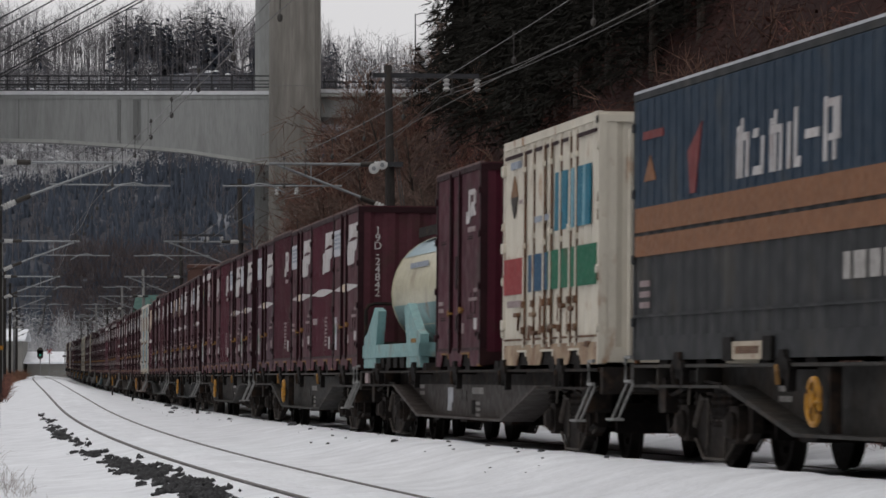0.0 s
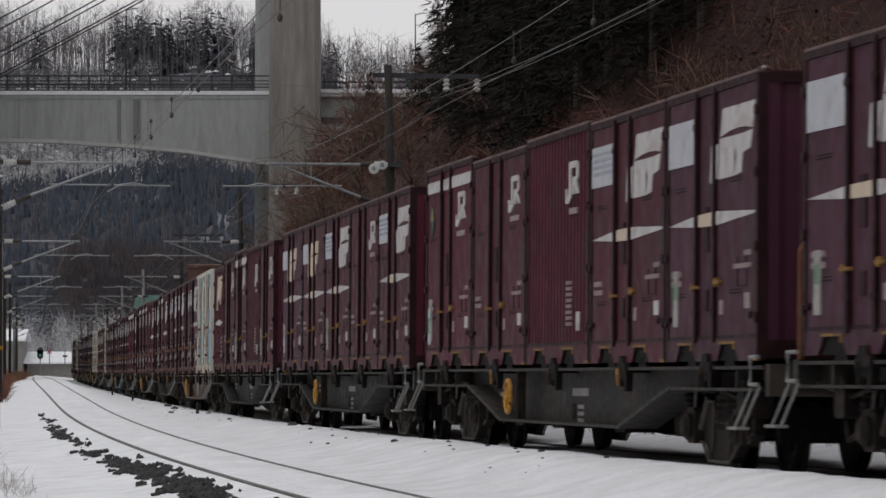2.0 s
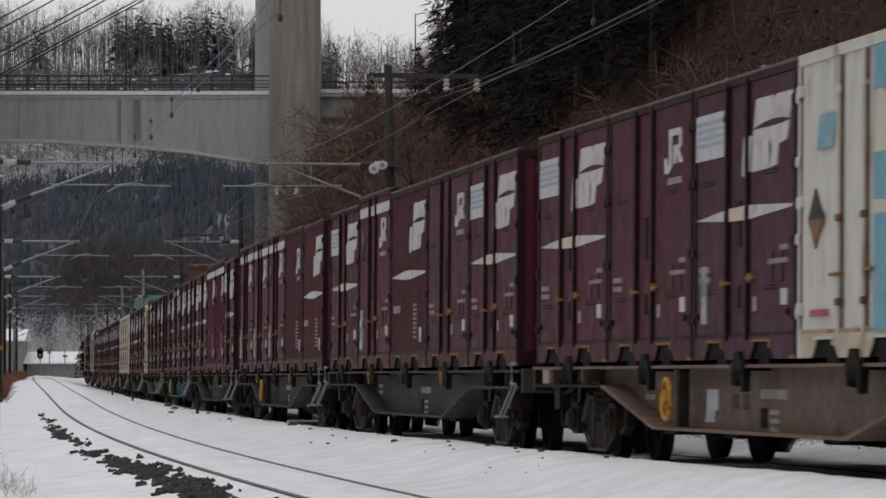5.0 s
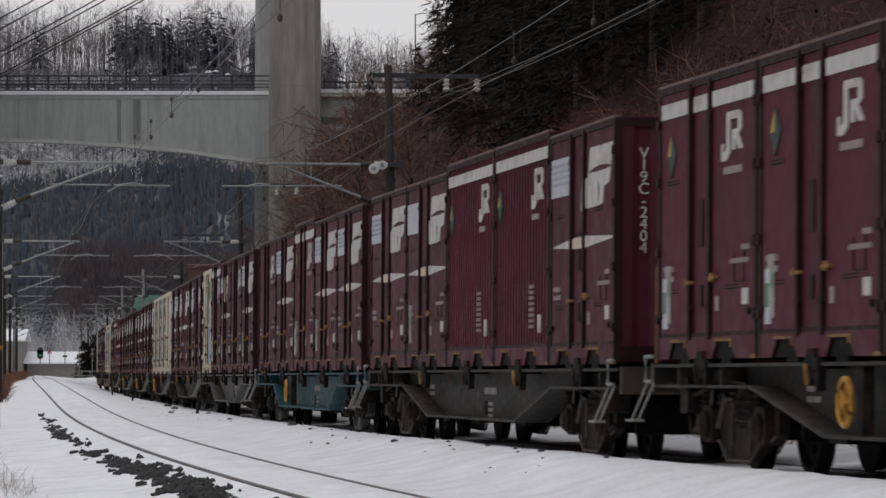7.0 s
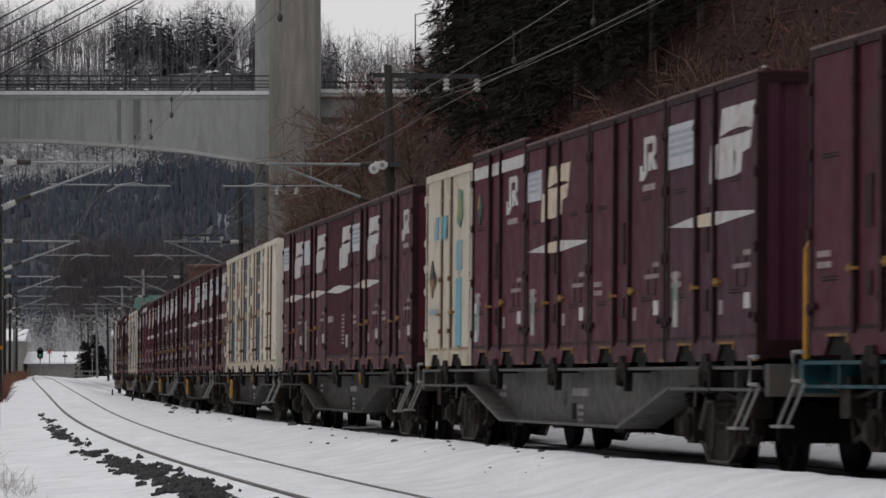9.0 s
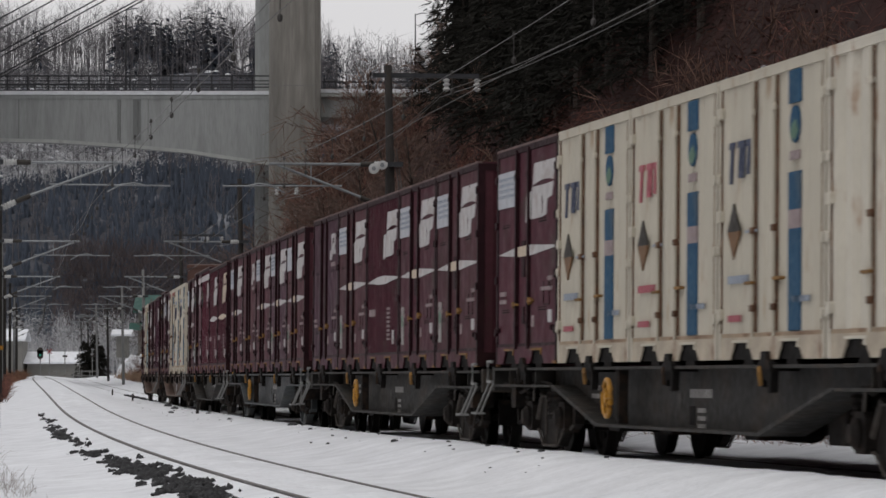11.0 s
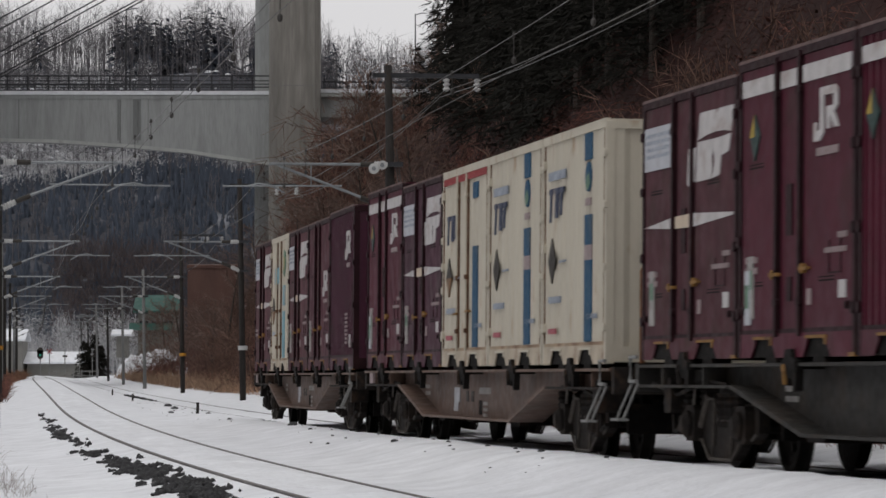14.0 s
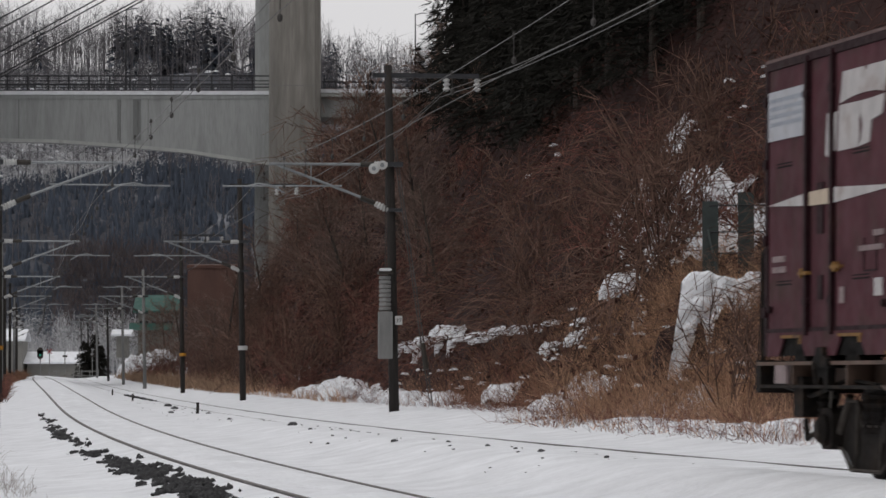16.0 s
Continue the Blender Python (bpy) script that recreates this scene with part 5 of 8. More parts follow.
def load(kind, k, slot):
    """One container of that kind: built once, then copied."""
    seed = k * 5 + slot
    rng = random.Random(seed * 13 + 1)
    paint = {"band": 1, "ribbed_band": 1}.get(kind, rng.choice([0, 0, 2, 3, 0, 2]))
    tan = kind.endswith("_tan")
    if k == 6 and slot == 0:
        paint = 3
    if k == -1 and slot == 4:
        paint = 2
    key = (kind, paint, seed % 3 if kind == "freight" else 0, END_NUMBERS.get(k) if slot == 0 else None)
    if key in _first:
        return copy_thing(_first[key], Matrix.Identity(4))
    if kind == "striped":
        ob = striped_container()
    elif kind == "tank":
        ob = tank_container()
    elif kind == "long":
        ob = long_container()
    elif kind in ("blue", "blue_doors", "red_letters", "red_top", "cyan", "cyan_thin", "bare"):
        ob = pale_container(kind)
    else:
        ob = maroon_container(kind.replace("_tan", ""), paint, seed, tan)
        if key[3]:
            end_number(key[3], L12 / 2, ob, LOGO_WHITE)
        elif k == 6 and slot == 0:
            end_number("19D", L12 / 2, ob, LOGO_WHITE, True)
    tall = {"band": 1.035, "ribbed_band": 1.035, "ribbed": 1.015, "beast": 0.97}.get(kind)
    if tall:
        ob.scale = (1, 1, tall)
    _first[key] = ob
    return ob


SHIFT = {15: 0.45, 14: 0.45, 13: 0.35, 12: -0.2, 11: 0.0, 9: 0.4, 8: -0.15, 7: 0.2, 6: 0.0, 3: 0.22, 2: 0.12, 0: -0.1, -1: -0.42, 16: -0.35, 17: 0.25}   # slack in the couplings
_wagons = {}
for k, color, wheel, loads in TRAIN:
    wkey = (color, wheel)
    if wkey in _wagons:
        wg = copy_thing(_wagons[wkey], Matrix.Identity(4))
        WHEELSETS.extend(o for o in wg.children_recursive if o.name.startswith("wheelset"))
    else:
        wg = _wagons[wkey] = wagon(color, wheel)
    middle = 20.4 * k - 9.435 + SHIFT.get(k, 0.15)
    RIDERS.append((wg, middle, Matrix.Identity(4)))
    for slot, kind in enumerate(loads):
        if kind is None:
            continue
        x = 7.58 - 3.79 * slot
        if kind == "striped":
            x = 9.435 - 2.82
        if kind == "tank":
            x = -9.435 + 3.03
        if kind == "long":
            x = 4.9 if slot == 0 else -4.9
        RIDERS.append((load(kind, k, slot), middle, pose(x, 0, 1.03)))


def motions():
    """The train runs along the line; its wheels roll."""
    times = [0.5 * i for i in range(33)]
    for ob, middle, place in RIDERS:
        walk(ob, [(t, wagon_pose(middle + run(t)) @ place) for t in times])
    # every wheelset has the same place on its bogie but for the axle, so each axle position is keyed once and shared
    shared = {}
    for ob in WHEELSETS:
        at = round(ob.matrix_basis.translation.x, 3)
        if at not in shared:
            n = scene.frame_end - 1
            walk(ob, [(i / FPS, pose(at, 0, 0.43, 0, math.degrees((run(i / FPS) - run(0)) / 0.43) % 360, 0)) for i in range(n + 1)])
            shared[at] = ob.animation_data
        else:
            ob.rotation_mode = "QUATERNION"
            data = ob.animation_data_create()
            data.action = shared[at].action
            data.action_slot = shared[at].action_slot

# ---- thin growth made of many small rods, as arrays ----
def rods(base, way, length, radius, droop=0.3, bend=0.25, seed=1, taper=0.35, steps=(0.0, 0.5, 1.0)):
    """Many three-sided bent rods: their places, directions, lengths and thickness at the foot."""
    rng = np.random.RandomState(seed)
    base, way = np.asarray(base, float), np.asarray(way, float)
    n = len(base)
    way = way / np.linalg.norm(way, axis=1, keepdims=True)
    length, radius = np.broadcast_to(length, n)[:, None], np.broadcast_to(radius, n)[:, None]
    side = np.cross(way, rng.normal(size=(n, 3)))
    side /= np.linalg.norm(side, axis=1, keepdims=True)
    other = np.cross(way, side)
    pts = []
    for f in steps:
        p = base + way * length * f + side * length * bend * (f * f) * rng.normal(size=(n, 1)) * 0.5
        p[:, 2:] -= droop * length * f * f
        r = radius * (1 - (1 - taper) * f)
        for a in (0, 2.094, 4.189):
            pts.append(p + (side * math.cos(a) + other * math.sin(a)) * r)
    verts = np.stack(pts, 1).reshape(-1, 3)
    k = np.arange(n)[:, None] * 3 * len(steps)
    quads = np.concatenate([k + np.array([j * 3 + i, j * 3 + (i + 1) % 3, j * 3 + 3 + (i + 1) % 3, j * 3 + 3 + i]) for j in range(len(steps) - 1) for i in range(3)])
    return verts, quads


def joined(pieces):
    v, q, k = [], [], 0
    for a, b in pieces:
        v.append(a)
        q.append(b + k)
        k += len(a)
    return np.concatenate(v), np.concatenate(q)


def stuff(name, pieces, mat, label, category):
    v, q = joined(pieces)
    return tagged(new(name, bulk_mesh(name, v, q, mat)), label, category, kind="stuff")


def hill_point(s, d, lift=0.0):
    s, d = np.asarray(s, float), np.asarray(d, float)
    x, y, z = line(s, d)
    return np.stack([x, y, z + hill_height(s, d, x, y) + lift], -1)


def ground_point(s, d, lift=0.0):
    s, d = np.asarray(s, float), np.asarray(d, float)
    x, y, z = line(s, d)
    return np.stack([x, y, z + snow_height(s, d, x, y) + lift], -1)


# the upper slope's shade is put into these stems' darker colour
VINE_DARK = material("shade_darkened_stems", (0.043, 0.0195, 0.0168), 0.9, vary=0.35, scale=0.7, islands=0.5, spec=0.1)
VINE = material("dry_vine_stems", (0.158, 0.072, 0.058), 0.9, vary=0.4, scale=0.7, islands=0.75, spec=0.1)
# the slope's far stems, with haze put into a paler colour
FAR_BRUSH = material("haze_paled_brush", (0.205, 0.125, 0.10), 0.9, vary=0.3, scale=0.5, islands=0.5, spec=0.1)
PALE_STALK = material("bleached_stalks", (0.27, 0.235, 0.215), 0.9, vary=0.25, scale=2, islands=0.4, spec=0.1)
PALE_TWIG = material("pale_bare_branches", (0.155, 0.108, 0.09), 0.9, vary=0.3, scale=0.9, islands=0.4, spec=0.1)
STEM_RED = material("reddish_dry_stems", (0.245, 0.132, 0.088), 0.9, vary=0.35, scale=0.9, islands=0.5, spec=0.1)
TWIG = material("grey_brown_twigs", (0.14, 0.085, 0.066), 0.9, vary=0.3, scale=0.9, islands=0.6, spec=0.1)
FAR_REED = material("brown_far_grass", (0.26, 0.17, 0.115), 0.9, vary=0.3, scale=0.5, islands=0.5, spec=0.1)
REED = material("dry_tan_grass", (0.43, 0.26, 0.168), 0.9, vary=0.35, scale=0.8, islands=0.6, spec=0.1)
DEAD_LEAF = material("withered_leaves", (0.064, 0.030, 0.024), 0.9, vary=0.4, scale=1.2, islands=0.5, spec=0.1)
FIR = material("dark_fir_needles", (0.0195, 0.0185, 0.0155), 0.9, vary=0.3, scale=0.8, islands=0.14, spec=0.1)
# distance haze is put into these two lifted, bluish fir colours
FAR_FIR = material("hazed_far_firs", (0.070, 0.082, 0.105), 0.95, vary=0.12, scale=0.05, islands=0.09, spec=0.05)
RIDGE_FIR = material("hazed_ridge_firs", (0.050, 0.057, 0.073), 0.95, vary=0.15, scale=0.1, islands=0.25, spec=0.05)
# branches greyed and lightened so their colour carries the haze
FAR_TREE = material("haze_greyed_branches", (0.128, 0.122, 0.130), 0.95, vary=0.25, scale=0.05, islands=0.3, spec=0.05)
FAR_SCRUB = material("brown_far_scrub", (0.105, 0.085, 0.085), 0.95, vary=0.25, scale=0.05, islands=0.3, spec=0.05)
FROST = material("frosted_twigs", (0.46, 0.46, 0.47), 0.9, vary=0.3, scale=0.1, islands=0.4, spec=0.1)
BARK = material("dark_bark", (0.05, 0.04, 0.033), 0.9, vary=0.3, scale=2, stretch=(3, 3, 0.6), bump=0.6)


def snow_band(s, d):
    """Where snow lies open between the bushes of the upper slope."""
    off = d - np.interp(s, [-24, -18, -11, -5, 0], [9.15, 9.05, 8.75, 8.45, 8.15])
    return (s > -26) & (s < 1.5) & (off > np.interp(s, [-16, -11], [-1.35, -0.75])) & (off < np.interp(s, [-16, -10], [0.95, 0.5]))


def hill_growth():
    rng = np.random.RandomState(5)
    # hanging vines and dry stems over the whole slope, denser towards the camera
    n = 46000
    s = np.concatenate([rng.uniform(-130, 40, int(n * 0.66)), rng.uniform(-300, -130, n - int(n * 0.66))])
    d = 4.6 + 26 * rng.beta(1.1, 2.0, n)
    clump = wobble(*line(s, d)[:2], 3.0, 9) + 0.55 * grain(s, d * 1.5, 1.1, 10)
    keep = clump > rng.uniform(-0.7, 0.65, n)
    s, d = s[keep], d[keep]
    s, d = np.concatenate([s, rng.uniform(-45, 14, 5200)]), np.concatenate([d, rng.uniform(8.8, 16, 5200)])
    bare = (s > -17) & (s < -3) & (d > 5.7) & (d < 8.3) & (rng.uniform(0, 1, len(s)) < 0.72)
    s, d = s[~bare], d[~bare]
    bare = snow_band(s, d) & (rng.uniform(0, 1, len(s)) < 0.88)
    s, d = s[~bare], d[~bare]
    base = hill_point(s, d, -0.05)
    n = len(base)
    way = rng.normal(size=(n, 3)) * np.array([0.9, 0.7, 0.4]) + np.array([-0.75, -0.35, 0.75])
    far = np.interp(s, [-300, -130, 0], [2.2, 1.4, 1.0])
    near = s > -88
    for name, pick, mat, words in (("dry_vines", near & (d < 10.6), VINE, "tangled reddish-brown dry vines and stems covering the slope"), ("matted_vines", near & (d >= 10.6), VINE_DARK, "dry vines on the upper slope, darkened for its shade"),
                                   ("far_brush", ~near, FAR_BRUSH, "brown dry brush on the slope's far end, paled for haze")):
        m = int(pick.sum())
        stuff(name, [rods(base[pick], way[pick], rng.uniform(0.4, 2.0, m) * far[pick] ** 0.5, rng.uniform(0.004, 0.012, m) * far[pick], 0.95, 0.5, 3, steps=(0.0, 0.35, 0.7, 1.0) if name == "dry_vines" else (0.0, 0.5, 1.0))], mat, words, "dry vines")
    # long pale runners trailing down over the tangle
    m = 900
    s, d = rng.uniform(-60, 16, m), rng.uniform(6.0, 9.6, m)
    base = hill_point(s, d, 0.5)
    way = rng.normal(size=(m, 3)) * np.array([0.5, 0.4, 0.3]) + np.array([-0.9, -0.3, 0.35])
    stuff("trailing_vines", [rods(base, way, rng.uniform(1.2, 3.0, m), rng.uniform(0.008, 0.016, m), 0.75, 0.5, 6, steps=(0.0, 0.25, 0.5, 0.75, 1.0))], TWIG, "long pale vine runners trailing down the slope", "dry vines")
    # withered leaves clinging to them
    n = 42000
    s = np.concatenate([rng.uniform(-120, 38, n * 2 // 3), rng.uniform(-290, -120, n - n * 2 // 3)])
    d = 5.0 + 25 * rng.beta(1.1, 1.9, n)
    keep = ~snow_band(s, d) | (rng.uniform(0, 1, n) < 0.3)
    s, d = s[keep], d[keep]
    n = len(s)
    p = hill_point(s, d) + rng.uniform(0.1, 0.9, (n, 1)) * np.array([[-0.4, -0.3, 1.0]])
    a, b = rng.normal(size=(n, 3)), rng.normal(size=(n, 3))
    size = rng.uniform(0.03, 0.085, (n, 1)) * np.interp(s, [-290, -120, 0], [2.0, 1.3, 1.0])[:, None]
    a = a / np.linalg.norm(a, axis=1, keepdims=True) * size
    b = b / np.linalg.norm(b, axis=1, keepdims=True) * size * 0.6
    v = np.stack([p - a, p + b, p + a, p - b], 1).reshape(-1, 3)
    stuff("withered_leaves", [(v, np.arange(4 * n).reshape(-1, 4))], DEAD_LEAF, "withered brown leaves clinging to the slope's vines", "dry leaves")


def shrub(seed, height, stems, mat, name, label, spread=0.5, fine=5):
    """A bare bush: stems, side branches and twigs in one crown."""
    rng = np.random.RandomState(seed)
    pieces = []
    base = rng.normal(size=(stems, 3)) * np.array([0.18, 0.18, 0]) * height * 0.5
    way = np.concatenate([rng.normal(size=(stems, 2)) * spread, np.ones((stems, 1))], 1)
    ln = height * rng.uniform(0.6, 1.0, stems)
    pieces.append(rods(base, way, ln, 0.006 * height + 0.006, 0.1, 0.3, seed))
    w = way / np.linalg.norm(way, axis=1, keepdims=True)
    for level, (count, share) in enumerate(((4, 0.5), (fine, 0.28))):
        i = np.repeat(np.arange(len(base)), count)
        f = rng.uniform(0.25, 0.95, len(i))[:, None]
        nb = base[i] + w[i] * ln[i][:, None] * f
        nb[:, 2:] -= 0.1 * ln[i][:, None] * f * f
        nw = w[i] + rng.normal(size=(len(i), 3)) * 0.55
        nl = height * share * rng.uniform(0.5, 1.0, len(i))
        pieces.append(rods(nb, nw, nl, (0.0045 if level == 0 else 0.003) * height + 0.003, 0.15, 0.4, seed + level + 1, steps=(0.0, 0.5, 1.0) if level == 0 else (0.0, 1.0)))
        base, w, ln = nb, nw / np.linalg.norm(nw, axis=1, keepdims=True), nl
    ob = thing(name, label, "bush", "bushes on the hillside")
    for piece, (v, q) in (("stem", pieces[0]), ("crown", joined(pieces[1:]))):
        m = new(piece, bulk_mesh(piece, v, q, mat))
        m.parent = ob
    return ob


def shrubs():
    words = ("leafless grey-brown bush on the foot of the slope", "low leafless reddish-brown bush on the slope")
    kinds = [shrub(11 + i, h, st, m, "bare_shrub", words[i % 2], sp) for i, (h, st, m, sp) in enumerate(((2.6, 9, TWIG, 0.45), (1.8, 11, VINE, 0.6), (3.4, 8, TWIG, 0.4), (1.2, 12, VINE, 0.7)))]
    rng = random.Random(8)
    spots = [(rng.uniform(-150, 22), rng.uniform(4.3, 8.5)) for _ in range(95)] + [(rng.uniform(-120, -50), rng.uniform(8, 16)) for _ in range(22)] + [(rng.uniform(-300, -130), rng.uniform(4.2, 11)) for _ in range(40)] + [(rng.uniform(-22, 0), rng.uniform(7.9, 9.6)) for _ in range(14)] + [(rng.uniform(-180, -118), rng.uniform(9.5, 15)) for _ in range(42)] + [(rng.uniform(-22, 1), rng.uniform(7.4, 8.9)) for _ in range(9)]
    used = set()
    for s, d in spots:
        k = rng.randrange(4)
        if -15 < s < 12 and 4.2 < d < 7.4 and rng.random() < 0.8:
            continue
        at = line(s, d)
        if d > 9.5 and s < -118 and at[0] / at[1] < -0.038:
            continue
        x, y, z = hill_point(s, d, -0.05)
        z = max(z, float(ground_point(s, d)[2]) - 0.03) if d < 7 else z
        m = pose(x, y, z, rng.uniform(-8, 8), rng.uniform(-12, 4), rng.uniform(0, 360))
        size = rng.uniform(0.75, 1.2) * (0.42 if -62 < s < -12 and d < 6.8 else 1.55 if s < -118 and d > 9.5 else 1.0)
        ob = kinds[k] if k not in used else copy_thing(kinds[k], m)
        used.add(k)
        ob.matrix_basis = m @ Matrix.Scale(size, 4)


def bare_tree(seed, height):
    ob = thing("bare_tree", "leafless tree with fine spreading grey-brown branches", "tree", "bare trees on the slope")
    rng = np.random.RandomState(seed)
    lean = rng.uniform(-0.12, 0.12, 2)
    part("trunk", Shape().tube([(lean[0] * h * h * height, lean[1] * h * h * height, h * height) for h in (0, 0.2, 0.4, 0.6, 0.8, 1.0)], 0.018 * height, 8, 0.004 * height), BARK, ob, "", True)
    pieces = []
    m = 24
    f = rng.uniform(0.1, 0.95, m)
    base = np.stack([lean[0] * f * f * height, lean[1] * f * f * height, f * height], 1)
    ang = rng.uniform(0, 6.28, m)
    w = np.stack([np.cos(ang), np.sin(ang), rng.uniform(0.5, 1.3, m)], 1)
    ln = height * 0.58 * (1.1 - f) + 0.4
    pieces.append(rods(base, w, ln, 0.006 * height, 0.05, 0.35, seed))
    w = w / np.linalg.norm(w, axis=1, keepdims=True)
    for level, (c, share, r) in enumerate(((6, 0.5, 0.003), (6, 0.5, 0.0019))):
        i = np.repeat(np.arange(len(base)), c)
        g = rng.uniform(0.2, 1.0, len(i))[:, None]
        nb = base[i] + w[i] * ln[i][:, None] * g
        nb[:, 2:] -= 0.05 * ln[i][:, None] * g * g
        nw = w[i] + rng.normal(size=(len(i), 3)) * 0.6
        nl = ln[i] * share * rng.uniform(0.5, 1.1, len(i))
        pieces.append(rods(nb, nw, nl, r * height, 0.08, 0.4, seed + level + 5, steps=(0.0, 0.5, 1.0) if level == 0 else (0.0, 1.0)))
        base, w, ln = nb, nw / np.linalg.norm(nw, axis=1, keepdims=True), nl
    v, q = joined(pieces)
    cr = new("crown", bulk_mesh("crown", v, q, PALE_TWIG))
    cr.parent = ob
    return ob


def fir_crown(seed, height, width, tiers, per, mat, base=0.12):
    """Tiers of drooping fronds, each a bent pointed blade."""
    rng = np.random.RandomState(seed)
    v, q = [], []
    n = 0
    for t in range(tiers):
        f = t / (tiers - 1)
        z = height * (base + (1 - base) * f)
        r = width * (1 - f) ** 0.8 * rng.uniform(0.75, 1.1) + 0.1
        for k in range(max(4, int(per * (1 - 0.5 * f)))):
            a = rng.uniform(0, 6.283)
            rr = r * rng.uniform(0.55, 1.1)
            c, s = math.cos(a), math.sin(a)
            wd = rr * rng.uniform(0.07, 0.15)
            z0 = z + rng.uniform(-0.4, 0.4) * height / tiers
            dz = rr * rng.uniform(0.15, 0.5)
            for g0, g1, w0, w1 in ((0.05, 0.55, 0.5, 1.0), (0.55, 1.0, 1.0, 0.12)):
                tilt = rng.uniform(-0.6, 0.6)
                v += [(c * rr * g - s * wd * w * sgn, s * rr * g + c * wd * w * sgn, z0 - dz * g * g + wd * w * sgn * tilt) for g, w, sgn in ((g0, w0, -1), (g1, w1, -1), (g1, w1, 1), (g0, w0, 1))]
                q.append((n, n + 1, n + 2, n + 3))
                n += 4
    return np.array(v), np.array(q)


def fir_sprays(seed, height, width, branches=104, per=22):
    """Drooping branches, each set with short needle sprays to both sides."""
    rng = np.random.RandomState(seed)
    f = np.sort(rng.uniform(0.03, 0.99, branches))
    a = rng.uniform(0, 2 * math.pi, branches)
    reach = (width * (1 - f) ** 0.8 * rng.uniform(0.6, 1.15, branches) + 0.12)
    out = np.stack([np.cos(a), np.sin(a), np.zeros(branches)], 1)
    i = np.repeat(np.arange(branches), per)
    g = rng.uniform(0.08, 1.0, len(i))
    base = out[i] * (reach[i] * g)[:, None]
    base[:, 2] = height * f[i] + 0.05 * reach[i] - 0.42 * reach[i] * g * g + rng.normal(size=len(i)) * 0.05
    side = np.stack([-np.sin(a), np.cos(a), np.zeros(branches)], 1)[i] * rng.choice([-1, 1], len(i))[:, None]
    way = side * 0.8 + out[i] * 0.6 + rng.normal(size=(len(i), 3)) * 0.3 - np.array([0, 0, 0.35])
    way /= np.linalg.norm(way, axis=1, keepdims=True)
    long = (0.16 + 0.32 * reach[i] * (1 - 0.6 * g)) * rng.uniform(0.6, 1.2, len(i))
    flat = np.cross(way, rng.normal(size=(len(i), 3)))
    flat /= np.linalg.norm(flat, axis=1, keepdims=True)
    wide = flat * rng.uniform(0.016, 0.042, (len(i), 1))
    tip = base + way * long[:, None]
    v = np.stack([base - wide, base + wide, tip + wide * 0.3, tip - wide * 0.3], 1).reshape(-1, 3)
    return v, np.arange(len(v)).reshape(-1, 4)


def fir(seed, height, words="dark green fir with drooping branches on the ridge", group="firs on the ridge"):
    ob = thing("fir_tree", words, "tree", group)
    part("trunk", Shape().tube([(0, 0, -0.5), (0, 0, height * 0.5), (0, 0, height * 0.98)], 0.016 * height, 8, 0.02), BARK, ob)
    v, q = fir_sprays(seed, height, height * 0.25)
    cr = new("crown", bulk_mesh("crown", v, q, FIR))
    cr.parent = ob
    return ob


hill_growth()
shrubs()
_trees = [bare_tree(21, 7.5), bare_tree(22, 6.0), bare_tree(23, 9.0)]
_spots = [(-88, 8.0), (-98, 9.5), (-75, 9.0), (-110, 8.5), (-122, 10), (-135, 9), (-150, 11), (-60, 8.2), (-66, 8.6),
          (-54, 8.0), (-160, 8), (-175, 9.5), (-142, 13), (-195, 8), (-128, 16)]
for i, (s, d) in enumerate(_spots):
    x, y, z = hill_point(s, d, -0.1)
    m = pose(x, y, z, 0, -10 + (i * 5) % 9, 0) @ pose(0, 0, 0, 0, 0, (i * 67) % 360) @ Matrix.Scale(0.72, 4)
    if i < 3:
        _trees[i].matrix_basis = m
    else:
        copy_thing(_trees[i % 3], m)
# bare trees before the far shed and the green-roofed house
for i, (x, y, h) in enumerate(((-15.5, 232, 0.95), (-13.6, 230, 1.15), (-12.4, 224, 1.0), (-29.4, 414, 1.5), (-26.0, 395, 1.3))):
    copy_thing(_trees[i % 3], pose(x, y, 0.5, 0, 0, (i * 131) % 360) @ Matrix.Scale(h, 4))
_firs = [fir(31, 9.0), fir(32, 11.5), fir(33, 7.0)]
_rng = random.Random(4)
_spots = [(q, float(np.interp(q, [-104, -84, -56, -34], [13.0, 12.2, 11.1, 10.5])) + _rng.uniform(0, 1) ** 1.5 * 7) for q in [_rng.uniform(-104, -33) for _ in range(118)]]
_spots = [q for q in _spots if line(*q)[0] / line(*q)[1] > 0.004] + [(_rng.uniform(-35, -25), _rng.uniform(10.9, 12.2)) for _ in range(14)] + [(-134, 15.4), (-131, 16.2), (-129, 15.9), (-127, 17), (-146, 13.8)]
for i, (s, d) in enumerate(_spots):
    x, y, z = hill_point(s, d, -0.3)
    m = pose(x, y, z, 0, 0, (i * 83) % 360) @ Matrix.Scale(0.6 if s < -120 else 0.75 if s > -34 else 1.0, 4)
    if i < 3:
        _firs[i].matrix_basis = m
    else:
        copy_thing(_firs[i % 3], m)


# dry grass at the foot of the slope and along the left bank
def grazed(s, d):
    """The grass stays low on the shelf before the snow heaps."""
    return np.where((s > -18) & (s < -3) & (d > 5.7), 0.42, 1.0)


